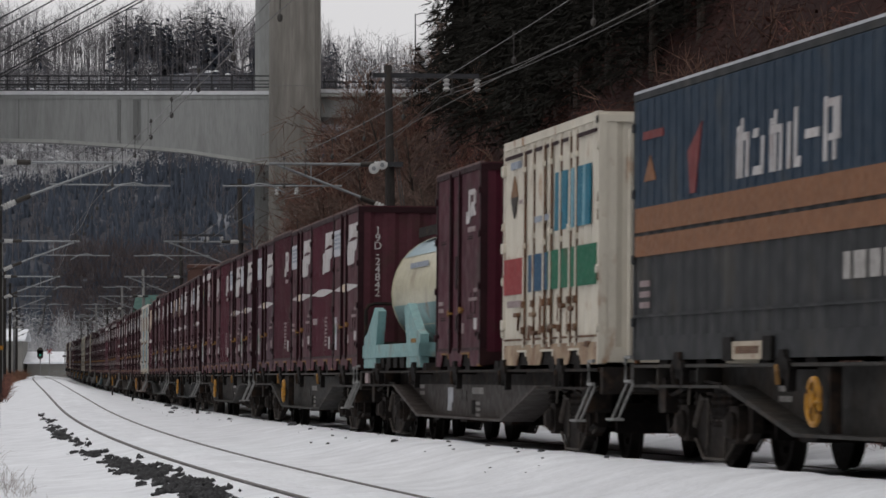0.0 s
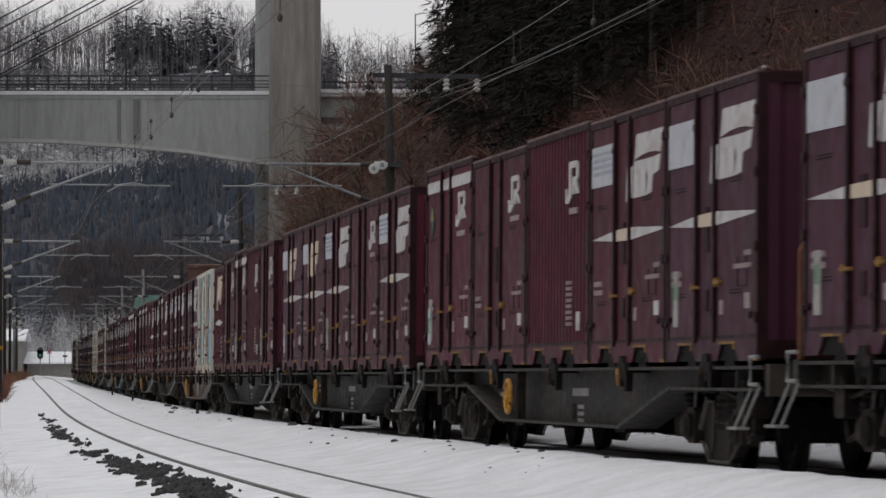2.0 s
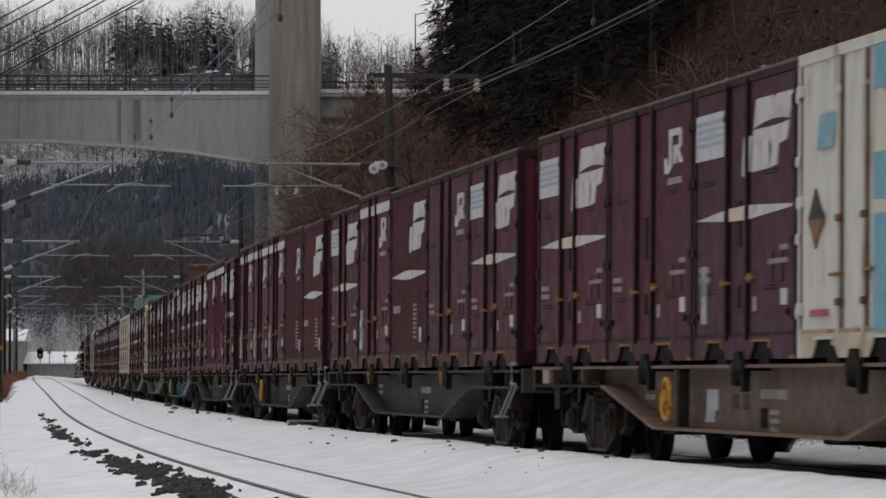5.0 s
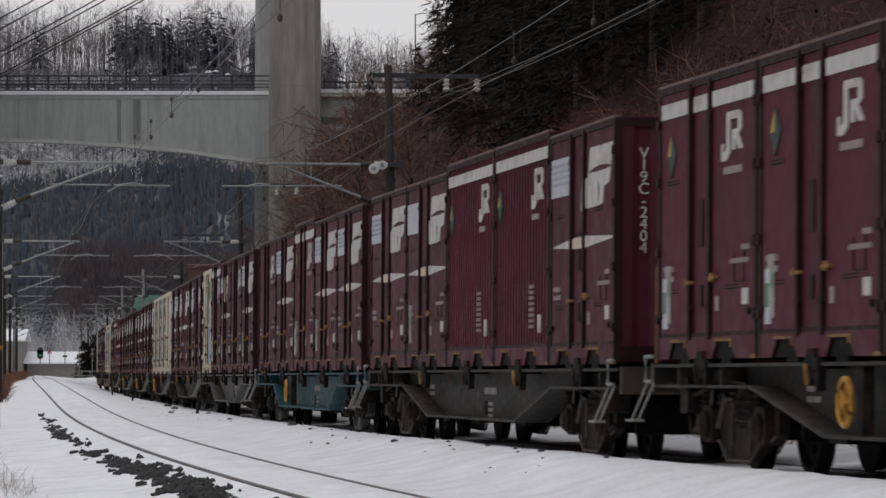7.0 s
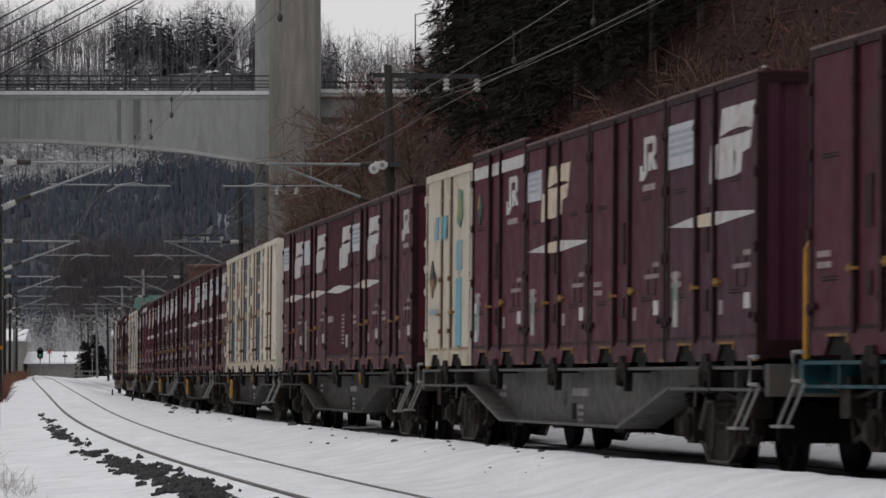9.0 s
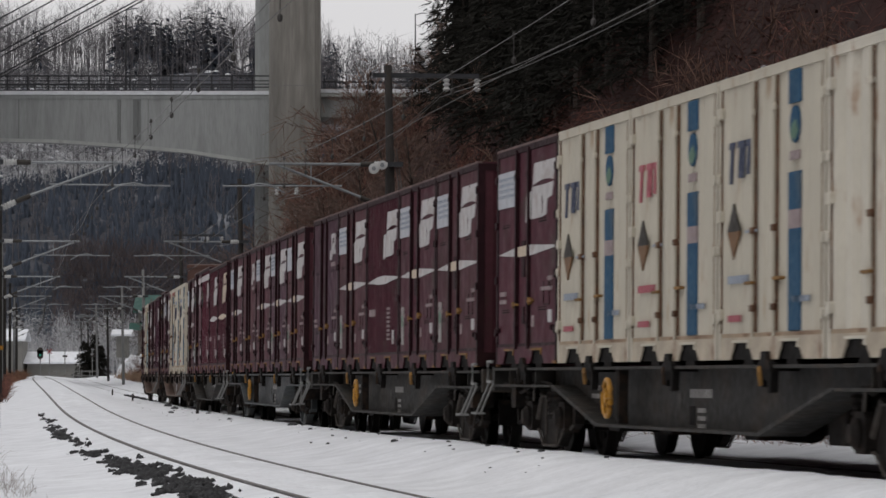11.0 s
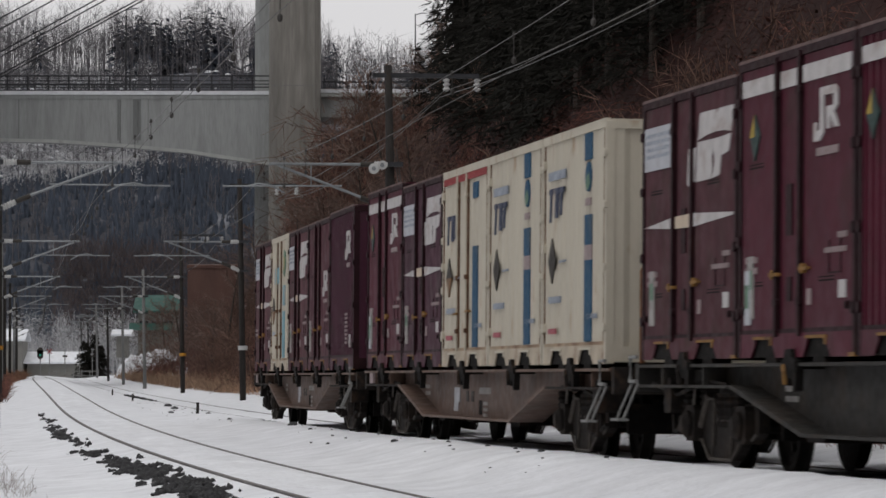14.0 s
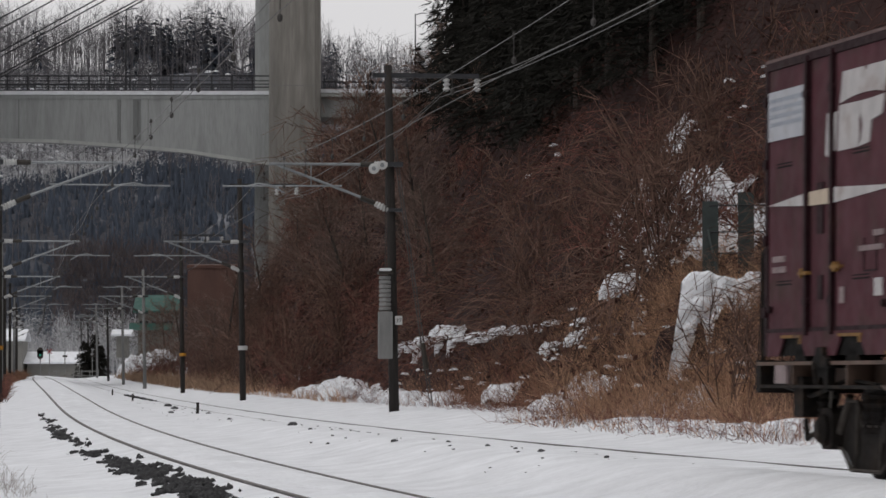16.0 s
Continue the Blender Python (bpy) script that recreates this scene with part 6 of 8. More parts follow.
def tufts():
    rng = np.random.RandomState(17)
    out = []
    for s0, s1, d0, d1, n, h, r in ((-12, 13, 4.8, 7.2, 9000, 1.7, 0.006), (-3, 9, 4.0, 5.2, 2600, 1.0, 0.006), (-20, 4, 6.5, 8.0, 3000, 1.3, 0.006), (-38, 22, 4.3, 6.0, 2600, 1.0, 0.006), (-110, -38, 3.4, 5.6, 2200, 0.8, 0.007), (8, 42, 2.05, 4.3, 3000, 0.55, 0.004), (9, 30, 3.1, 3.99, 3400, 0.95, 0.0042), (2, 20, 4.2, 5.6, 3600, 1.35, 0.005)):
        s, d = rng.uniform(s0, s1, n), rng.uniform(d0, d1, n)
        keep = wobble(*line(s, d)[:2], 1.6, 13) > rng.uniform(-0.7, 0.4, n)
        s, d = s[keep], d[keep]
        base = np.where((d < 4.0)[:, None], ground_point(s, d, -0.03), hill_point(s, d, -0.05))
        way = rng.normal(size=(len(s), 3)) * np.array([0.4, 0.4, 0.1]) + np.array([-0.15, 0, 1.0])
        out.append(rods(base, way, rng.uniform(0.4, 1.0, len(s)) * h * grazed(s, d), r, 0.25, 0.4, 19))
    s, d = np.concatenate([rng.uniform(6, 44, 4200), rng.uniform(-64, 16, 5200)]), np.concatenate([rng.uniform(1.95, 4.4, 4200), rng.uniform(3.9, 6.4, 5200)])
    keep = grain(s, d, 0.9, 15) > rng.uniform(-0.8, 0.5, len(s))
    s, d = s[keep], d[keep]
    way = rng.normal(size=(len(s), 3)) * np.array([0.7, 0.7, 0.2]) + np.array([-0.1, 0, 0.9])
    stuff("trackside_twigs", [rods(np.where((d < 4.4)[:, None], ground_point(s, d, -0.03), hill_point(s, d, -0.03)), way, rng.uniform(0.25, 0.9, len(s)) * np.where(s < 6, 1.5, 1.0), rng.uniform(0.0022, 0.0048, len(s)), 0.3, 0.9, 25)], VINE, "thin brown twigs poking through the snow beside the track", "dry twigs")
    stuff("dry_grass", out, REED, "dry tan grass stalks leaning at the foot of the slope", "dry grass")
    n = 6500
    s, d = rng.uniform(-26, 14, n), rng.uniform(4.4, 7.6, n)
    keep = wobble(*line(s, d)[:2], 1.4, 16) > rng.uniform(-0.6, 0.6, n)
    s, d = s[keep], d[keep]
    way = rng.normal(size=(len(s), 3)) * np.array([0.5, 0.5, 0.15]) + np.array([-0.1, 0, 1.0])
    stuff("reddish_stems", [rods(hill_point(s, d, -0.05), way, rng.uniform(0.5, 1.7, len(s)) * grazed(s, d), 0.0065, 0.2, 0.5, 26)], STEM_RED, "reddish-brown dry stems standing among the grass", "dry stems")
    out = []
    for s0, s1, e0, e1, n, h, r in ((-330, -90, -6.5, -2.7, 4200, 1.1, 0.016), (-190, -62, -3.4, -2.0, 2600, 0.95, 0.011)):
        s, e = rng.uniform(s0, s1, n), rng.uniform(e0, e1, n)
        base = ground_point(s, e - siding(s), -0.03)
        way = rng.normal(size=(n, 3)) * np.array([0.4, 0.4, 0.1]) + np.array([0.1, 0, 1.0])
        out.append(rods(base, way, rng.uniform(0.4, 1.0, n) * h, r, 0.25, 0.4, 23))
    s, d = rng.uniform(-300, -95, 5200), rng.uniform(3.0, 5.5, 5200)
    keep = wobble(*line(s, d)[:2], 5.0, 14) > rng.uniform(-0.9, 0.5, len(s))
    s, d = s[keep], d[keep]
    way = rng.normal(size=(len(s), 3)) * np.array([0.5, 0.5, 0.1]) + np.array([-0.1, 0, 1.0])
    stuff("far_grass", [rods(ground_point(s, d, -0.03), way, rng.uniform(0.4, 1.5, len(s)), 0.014, 0.25, 0.5, 24)], FAR_REED, "brown dry grass along the far trackside", "dry grass")
    n = 5200
    s, e = rng.uniform(-330, -84, n), rng.uniform(0, 1, n)
    e = np.interp(s, [-330, -180, -84], [-1.35, -1.5, -2.1]) - e * np.interp(s, [-330, -84], [2.5, 1.6])
    way = rng.normal(size=(n, 3)) * np.array([0.5, 0.5, 0.1]) + np.array([0.1, 0, 1.0])
    stuff("bank_scrub", [rods(ground_point(s, e - siding(s), -0.03), way, rng.uniform(0.3, 1.0, n) * np.interp(s, [-330, -84], [1.6, 0.7]), np.interp(s, [-330, -84], [0.014, 0.006]), 0.25, 0.5, 27)], STEM_RED, "reddish dry scrub along the bank beside the nearer track", "dry stems")
    stuff("bank_grass", out, VINE, "brown dry scrub along the snowy bank", "dry grass")
    out = []
    for s0, s1, e0, e1, n, h, r in ((4, 31, -3.4, -2.5, 170, 0.45, 0.003), (22, 29, -3.2, -2.65, 130, 0.42, 0.0028)):
        s, e = rng.uniform(s0, s1, n), rng.uniform(e0, e1, n)
        base = ground_point(s, e - siding(s), -0.03)
        way = rng.normal(size=(n, 3)) * np.array([0.5, 0.5, 0.1]) + np.array([0.0, 0, 1.0])
        out.append(rods(base, way, rng.uniform(0.4, 1.0, n) * h, r, 0.3, 0.5, 29))
    stuff("bank_stalks", out, PALE_STALK, "a few pale dry stalks poking through the snow", "dry grass")


tufts()


# ---- the concrete stay-cable bridge ----
BY = 290.0
bridge = thing("bridge", "grey weathered concrete stay-cable bridge crossing above the railway", "bridge", at=pose(0, 0, 0))
soffit = [(-60, 18.0), (-45, 18.35), (-33, 18.4), (-28.7, 18.3), (-22.8, 17.9), (-19, 17.55), (-16.1, 17.1), (-14.0, 16.8), (-12.6, 16.6)]
part("girder", Shape().prism([(-60, 21.6)] + soffit + [(-12.6, 21.6)], BY, BY + 1.1), CONCRETE, bridge)
part("deck_slab", Shape().box(-60, -12.6, BY + 1.1, BY + 9.5, 20.8, 21.6), CONCRETE, bridge)
for x0, x1 in ((-23.05, -22.45), (-24.22, -24.08), (-31.6, -31.5), (-21.95, -21.9)):
    part("wet_streak", Shape().box(x0, x1, BY - 0.012, BY + 0.01, 18.5, 21.55), CONCRETE_WET, bridge, "dark wet streak below a drain")
part("girder_lip", Shape().prism([(x, z + 0.012) for x, z in soffit] + [(x, z + 0.26) for x, z in soffit[::-1]], BY - 0.08, BY + 0.02), CONCRETE_PALE, bridge)
part("deck_edge", Shape().box(-60, -12.6, BY - 0.05, BY + 10, 21.6, 21.94), CONCRETE, bridge)
part("deck_snow", Shape().worn_box(-60, -12.62, BY - 0.12, BY + 0.9, 21.90, 22.18, 0.06), SNOW, bridge)
part("far_girder", Shape().box(-9.2, -3.0, BY + 1, BY + 9.5, 20.3, 21.8), CONCRETE, bridge)
part("far_deck_edge", Shape().box(-9.2, 2.0, BY + 0.5, BY + 10, 21.8, 22.2), CONCRETE_PALE, bridge)
part("far_deck_snow", Shape().worn_box(-9.2, 2.0, BY + 0.44, BY + 1.6, 22.08, 22.36, 0.06), SNOW, bridge)


def column(x0, x1, y0, y1, z0, z1, c):
    sh = Shape()
    pts = [(x0 + c, y0), (x1 - c, y0), (x1, y0 + c), (x1, y1 - c), (x1 - c, y1), (x0 + c, y1), (x0, y1 - c), (x0, y0 + c)]
    v = []
    for z, k in ((z0, 0.03), (21, 0.0), (z1, -0.035)):
        cx, cy = (x0 + x1) / 2, (y0 + y1) / 2
        v += [(cx + (a - cx) * (1 + k), cy + (b - cy) * (1 + k), z) for a, b in pts]
    n = 8
    return sh.add(v, [(i * n + k, i * n + (k + 1) % n, (i + 1) * n + (k + 1) % n, (i + 1) * n + k) for i in range(2) for k in range(n)] + [tuple(range(n)), tuple(range(2 * n, 3 * n))])


pylon = part("pylon", column(-12.85, -9.1, BY - 2.4, BY + 1.2, 0.0, 46.0, 0.35), CONCRETE_WARM, bridge)
for z in (19.6, 22.4):
    part("joint_groove", Shape().box(-12.6, -9.35, BY - 2.42, BY - 2.39, z, z + 0.035), POLE_GREY, pylon)
part("far_pylon", column(-14.45, -11.6, BY + 9.2, BY + 12.4, 0.0, 46.0, 0.35), CONCRETE, bridge)
railing = thing("railing", "dark steel bridge railing with three rails", "railing")
for i, x in enumerate(np.arange(-40, -12.7, 1.52)):
    part("post", Shape().box(x - 0.065, x + 0.065, BY - 0.05, BY + 0.08, 21.9, 23.35), DARK_STEEL, railing)
for z, h in ((22.42, 0.09), (22.66, 0.07), (22.9, 0.07), (23.25, 0.10)):
    part("rail_bar", Shape().box(-40, -12.8, BY - 0.06, BY + 0.0, z, z + h), DARK_STEEL, railing)
for i, x in enumerate(np.arange(-8.9, 0, 0.9)):
    part("post", Shape().box(x - 0.035, x + 0.035, BY + 0.6, BY + 0.7, 22.2, 22.95), DARK_STEEL, railing)
part("rail_bar", Shape().box(-9.0, 0, BY + 0.62, BY + 0.68, 22.85, 22.95).box(-9.0, 0, BY + 0.62, BY + 0.68, 22.5, 22.56), DARK_STEEL, railing)
far_railing = thing("railing", "dark steel railing on the bridge's far edge", "railing")
for z, h in ((22.9, 0.06), (23.3, 0.08)):
    part("rail_bar", Shape().box(-42, -13, BY + 9.6, BY + 9.66, z, z + h), DARK_STEEL, far_railing)
for x in np.arange(-42, -13, 1.52):
    part("post", Shape().box(x - 0.04, x + 0.04, BY + 9.58, BY + 9.68, 22.0, 23.38), DARK_STEEL, far_railing)
for z0 in (23.1, 23.35, 24.65, 25.05, 26.75, 27.55, 29.1, 29.8):
    part("stay_cable", Shape().tube([(-46, BY - 0.2, z0 - 13 * 0.54), (-33, BY - 0.2, z0), (-11, BY - 0.2, z0 + 22 * 0.545)], 0.055, 6), DARK_STEEL, bridge)
for x in (-24.0, -22.7):
    part("drain_pipe", Shape().tube([(x, BY - 0.06, 21.5), (x, BY - 0.06, 18.3)], 0.035, 6), POLE_GREY, bridge)
for x, y, z in ((-23.6, BY + 0.2, 22.0), (-2.1, BY + 6, 22.2)):
    lp = thing("lamp_post", "thin dark steel lamp post standing on the bridge", "lamp post")
    part("pole", Shape().tube([(x, y, z), (x, y, z + 6.3)], 0.07, 8, 0.04), DARK_STEEL, lp)
    part("arm", Shape().tube([(x, y, z + 6.2), (x + 0.5, y, z + 6.35), (x + 0.9, y, z + 6.35)], 0.035, 6), DARK_STEEL, lp)


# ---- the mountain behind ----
# ground colour carries the distance haze as a bluish grey
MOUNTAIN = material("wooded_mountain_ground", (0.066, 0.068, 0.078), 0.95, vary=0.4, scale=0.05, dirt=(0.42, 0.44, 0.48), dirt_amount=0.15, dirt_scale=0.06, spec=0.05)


def mountain_z(x, y):
    u = np.interp(y, [500, 530, 570, 640, 720, 800, 880, 1000, 1300], [-3, 1, 11, 31, 50, 65, 74, 72, 66])
    ridge = 1 + 0.05 * np.sin(x / 38.0 + 0.6) - np.clip((x + 48) / 210, 0, 0.4)
    return u * ridge + wobble(x, y, 45, 31) * 2.2 * np.clip((y - 520) / 100, 0, 1)


_mx, _my = np.arange(-260, 300, 6.0), np.concatenate([np.arange(500, 900, 6.0), np.arange(900, 1320, 30)])
_X, _Y = np.meshgrid(_mx, _my, indexing="ij")
_k = (np.arange(len(_mx) - 1)[:, None] * len(_my) + np.arange(len(_my) - 1)[None, :]).ravel()
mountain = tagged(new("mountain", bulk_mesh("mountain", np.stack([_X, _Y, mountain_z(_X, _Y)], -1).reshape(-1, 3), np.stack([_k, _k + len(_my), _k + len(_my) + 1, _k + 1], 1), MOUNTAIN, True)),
                  "wooded mountainside with patches of snow behind the bridge", "mountain", kind="structure")


def far_woods():
    rng = np.random.RandomState(41)
    # firs: a dark belt low on the slope and scattered groups near the top
    crowns = []
    for i in range(8):
        rings, sides = 5, 5
        f = np.linspace(0, 1, rings)
        a = np.arange(sides) * 2 * math.pi / sides
        r = 0.175 * (1 - f[:, None]) ** 0.85 * rng.uniform(0.35, 1.35, (rings, sides)) + 0.006
        v = np.stack([r * np.cos(a), r * np.sin(a), f[:, None] + rng.uniform(-0.11, 0.11, (rings, sides)) * (1 - f[:, None] * 0.7)], -1).reshape(-1, 3)
        q = np.array([(j * sides + k, j * sides + (k + 1) % sides, (j + 1) * sides + (k + 1) % sides, (j + 1) * sides + k) for j in range(rings - 1) for k in range(sides)])
        crowns.append((v, q))
    ridge_crowns = [fir_crown(50 + i, 1.0, 0.34, 15, 20, FAR_FIR, 0.02) for i in range(3)]
    pieces, ridge = [], []
    n = 30000
    y = rng.uniform(545, 840, n)
    x = rng.uniform(-0.125, 0.05, n) * y
    belt = np.interp(y, [545, 580, 690, 720, 740, 840], [0.7, 1.0, 0.9, 0.25, 0.02, 0.02]) * (0.5 + 0.9 * (wobble(x, y, 40, 43) > 0.1))
    open_slope = np.where(x / y < -0.081, np.interp(y, [625, 660], [0, 0.92]), np.interp(y, [665, 690], [0, 0.5]))
    keep = rng.uniform(0, 1, n) < belt * (1 - open_slope) * 0.72
    for px, py in list(zip(x[keep], y[keep])) + [(-f * 800, 800 + k % 3) for k, f in enumerate((0.0825, 0.0805, 0.0785, 0.0772, 0.0758, 0.0742, 0.0728, 0.071, 0.0695, 0.0675, 0.0655, 0.0638, 0.060))]:
        h = rng.uniform(1.3, 3.3) if py < 799 else rng.uniform(10, 15.5)
        v, q = crowns[rng.randint(8)]
        if py > 799:
            v, q = ridge_crowns[rng.randint(3)]
        a = rng.uniform(0, 6.28)
        R = np.array([[math.cos(a), -math.sin(a), 0], [math.sin(a), math.cos(a), 0], [0, 0, 1]])
        (pieces if py < 799 else ridge).append(((v * h) @ R.T + np.array([px, py, float(mountain_z(px, py)) - 0.4]), q))
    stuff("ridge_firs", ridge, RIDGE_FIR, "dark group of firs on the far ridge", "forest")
    # snow lying in the open parts of the slope
    n = 420
    y = np.concatenate([rng.uniform(648, 705, 120), rng.uniform(722, 800, 240), rng.uniform(668, 700, 60)])
    x = np.concatenate([rng.uniform(-0.118, -0.08, 120), rng.uniform(-0.118, -0.02, 240), rng.uniform(-0.058, -0.046, 60)]) * y
    keep = grain(x, y, 7.0, 55) > rng.uniform(-0.7, 0.5, n)
    x, y = x[keep], y[keep]
    n = len(x)
    r = rng.uniform(0.15, 0.6, (n, 1, 1))
    a = np.arange(7) * 0.8976
    top = np.stack([np.cos(a) * 1.3, np.sin(a), np.zeros(7)], 1)[None] * r * rng.uniform(0.5, 1.3, (n, 7, 1)) + np.stack([x, y, mountain_z(x, y) + 1.2], -1)[:, None] + np.array([0, 0, 0.25]) * r * np.array([[[0.0]]])
    low = top * 1.0
    low[:, :, 2:] -= r * 0.5
    mid = top.mean(1, keepdims=True) + np.array([0, 0, 0.45]) * r
    v = np.concatenate([low, top, np.repeat(mid, 7, 1)], 1).reshape(-1, 3)
    q = np.array([(j * 7 + k, j * 7 + (k + 1) % 7, j * 7 + 7 + (k + 1) % 7, j * 7 + 7 + k) for j in range(2) for k in range(7)])
    stuff("mountain_snow", [(v, (np.arange(n)[:, None, None] * 21 + q[None]).reshape(-1, 4))], SNOW, "scattered patches of snow on the far mountainside", "snow")
    stuff("far_firs", pieces, FAR_FIR, "firs on the far mountainside, tinted bluish for haze", "forest")
    # bare trees
    n = 1500
    y = np.concatenate([rng.uniform(825, 905, 720), rng.uniform(720, 835, 600), rng.uniform(600, 715, n - 1320)])
    x = rng.uniform(-0.125, 0.035, n) * y
    x[1320:] = rng.uniform(-0.115, -0.045, n - 1320) * y[1320:]
    z = mountain_z(x, y)
    h = rng.uniform(8, 15.5, n)
    h[1320:] *= 0.5
    out = [rods(np.stack([x, y, z - 0.3], 1), rng.normal(size=(n, 3)) * 0.05 + np.array([0, 0, 1.0]), h, 0.095, 0, 0.04, 44)]
    for c, f0, share, r in ((11, 0.3, 0.24, 0.040), (12, 0.45, 0.14, 0.030)):
        i = np.repeat(np.arange(n), c)
        f = rng.uniform(f0, 1.0, len(i))
        spread = rng.normal(size=(len(i), 3)) * np.array([0.6, 0.6, 0.3]) + np.array([0, 0, 0.8])
        off = rng.normal(size=(len(i), 3)) * np.array([0.5, 0.5, 0.3]) * (h[i] * 0.07 * (share < 0.2))[:, None]
        out.append(rods(np.stack([x[i], y[i], z[i] + h[i] * f], 1) + off, spread, h[i] * share * rng.uniform(0.5, 1.1, len(i)), r, 0, 0.3, 45, steps=(0.0, 1.0)))
    # pale frosted trees round the far houses
    m = 130
    fx, fy = rng.uniform(-0.118, -0.07, m), rng.uniform(478, 530, m)
    fx = fx * fy
    fh = rng.uniform(3.5, 8, m)
    base = np.stack([fx, fy, np.full(m, 0.8)], 1)
    frost = [rods(base, rng.normal(size=(m, 3)) * 0.1 + np.array([0, 0, 1.0]), fh, 0.09, 0, 0.1, 46)]
    i = np.repeat(np.arange(m), 60)
    f = rng.uniform(0.2, 1.0, len(i))
    frost.append(rods(base[i] + np.stack([rng.normal(size=len(i)) * 0.5, rng.normal(size=len(i)) * 0.5, fh[i] * f], 1), rng.normal(size=(len(i), 3)) + np.array([0, 0, 0.6]), fh[i] * 0.2, 0.028, 0, 0.4, 47, steps=(0.0, 1.0)))
    groves = ((170, -0.110, 0.0045, 700, 16), (120, -0.101, 0.005, 704, 14), (90, -0.0945, 0.003, 690, 14), (150, -0.086, 0.007, 664, 9), (70, -0.0505, 0.003, 678, 8), (60, -0.100, 0.010, 657, 10), (30, -0.062, 0.006, 690, 10), (60, -0.080, 0.004, 700, 20))
    fy = np.concatenate([rng.normal(c, w, k) for k, _, _, c, w in groves] + [rng.uniform(720, 820, 200)])
    fx = np.concatenate([rng.normal(c, w, k) for k, c, w, _, _ in groves] + [rng.uniform(-0.118, -0.074, 200)]) * fy
    m = len(fx)
    fh = rng.uniform(2.0, 4.5, m)
    base = np.stack([fx, fy, mountain_z(fx, fy) - 0.3], 1)
    i = np.repeat(np.arange(m), 26)
    f = rng.uniform(0.1, 1.0, len(i))
    frost.append(rods(base[i] + np.stack([rng.normal(size=len(i)) * 0.7, rng.normal(size=len(i)) * 0.7, fh[i] * f], 1), rng.normal(size=(len(i), 3)) + np.array([0, 0, 0.6]), fh[i] * 0.24, 0.055, 0, 0.4, 48, steps=(0.0, 1.0)))
    stuff("frosted_trees", frost, FROST, "pale frosted bare trees round the far houses", "forest")
    # brown leafless scrub at the foot of the mountain
    m = 9000
    fy = rng.uniform(536, 600, m)
    fx = rng.uniform(-0.1, -0.04, m) * fy
    base = np.stack([fx, fy, mountain_z(fx, fy) + rng.uniform(0, 3.5, m)], 1)
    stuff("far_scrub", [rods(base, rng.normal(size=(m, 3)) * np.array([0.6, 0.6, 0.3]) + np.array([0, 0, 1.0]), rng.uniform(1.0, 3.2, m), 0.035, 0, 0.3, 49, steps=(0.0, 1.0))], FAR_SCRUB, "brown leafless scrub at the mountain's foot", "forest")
    stuff("far_bare_trees", out, FAR_TREE, "leafless trees along the far ridge and slope, greyed for haze", "forest")


far_woods()


# ---- overhead line ----
MAST_STEP = 51.0
MASTS = [-13.5 - MAST_STEP * i for i in range(-1, 9)]


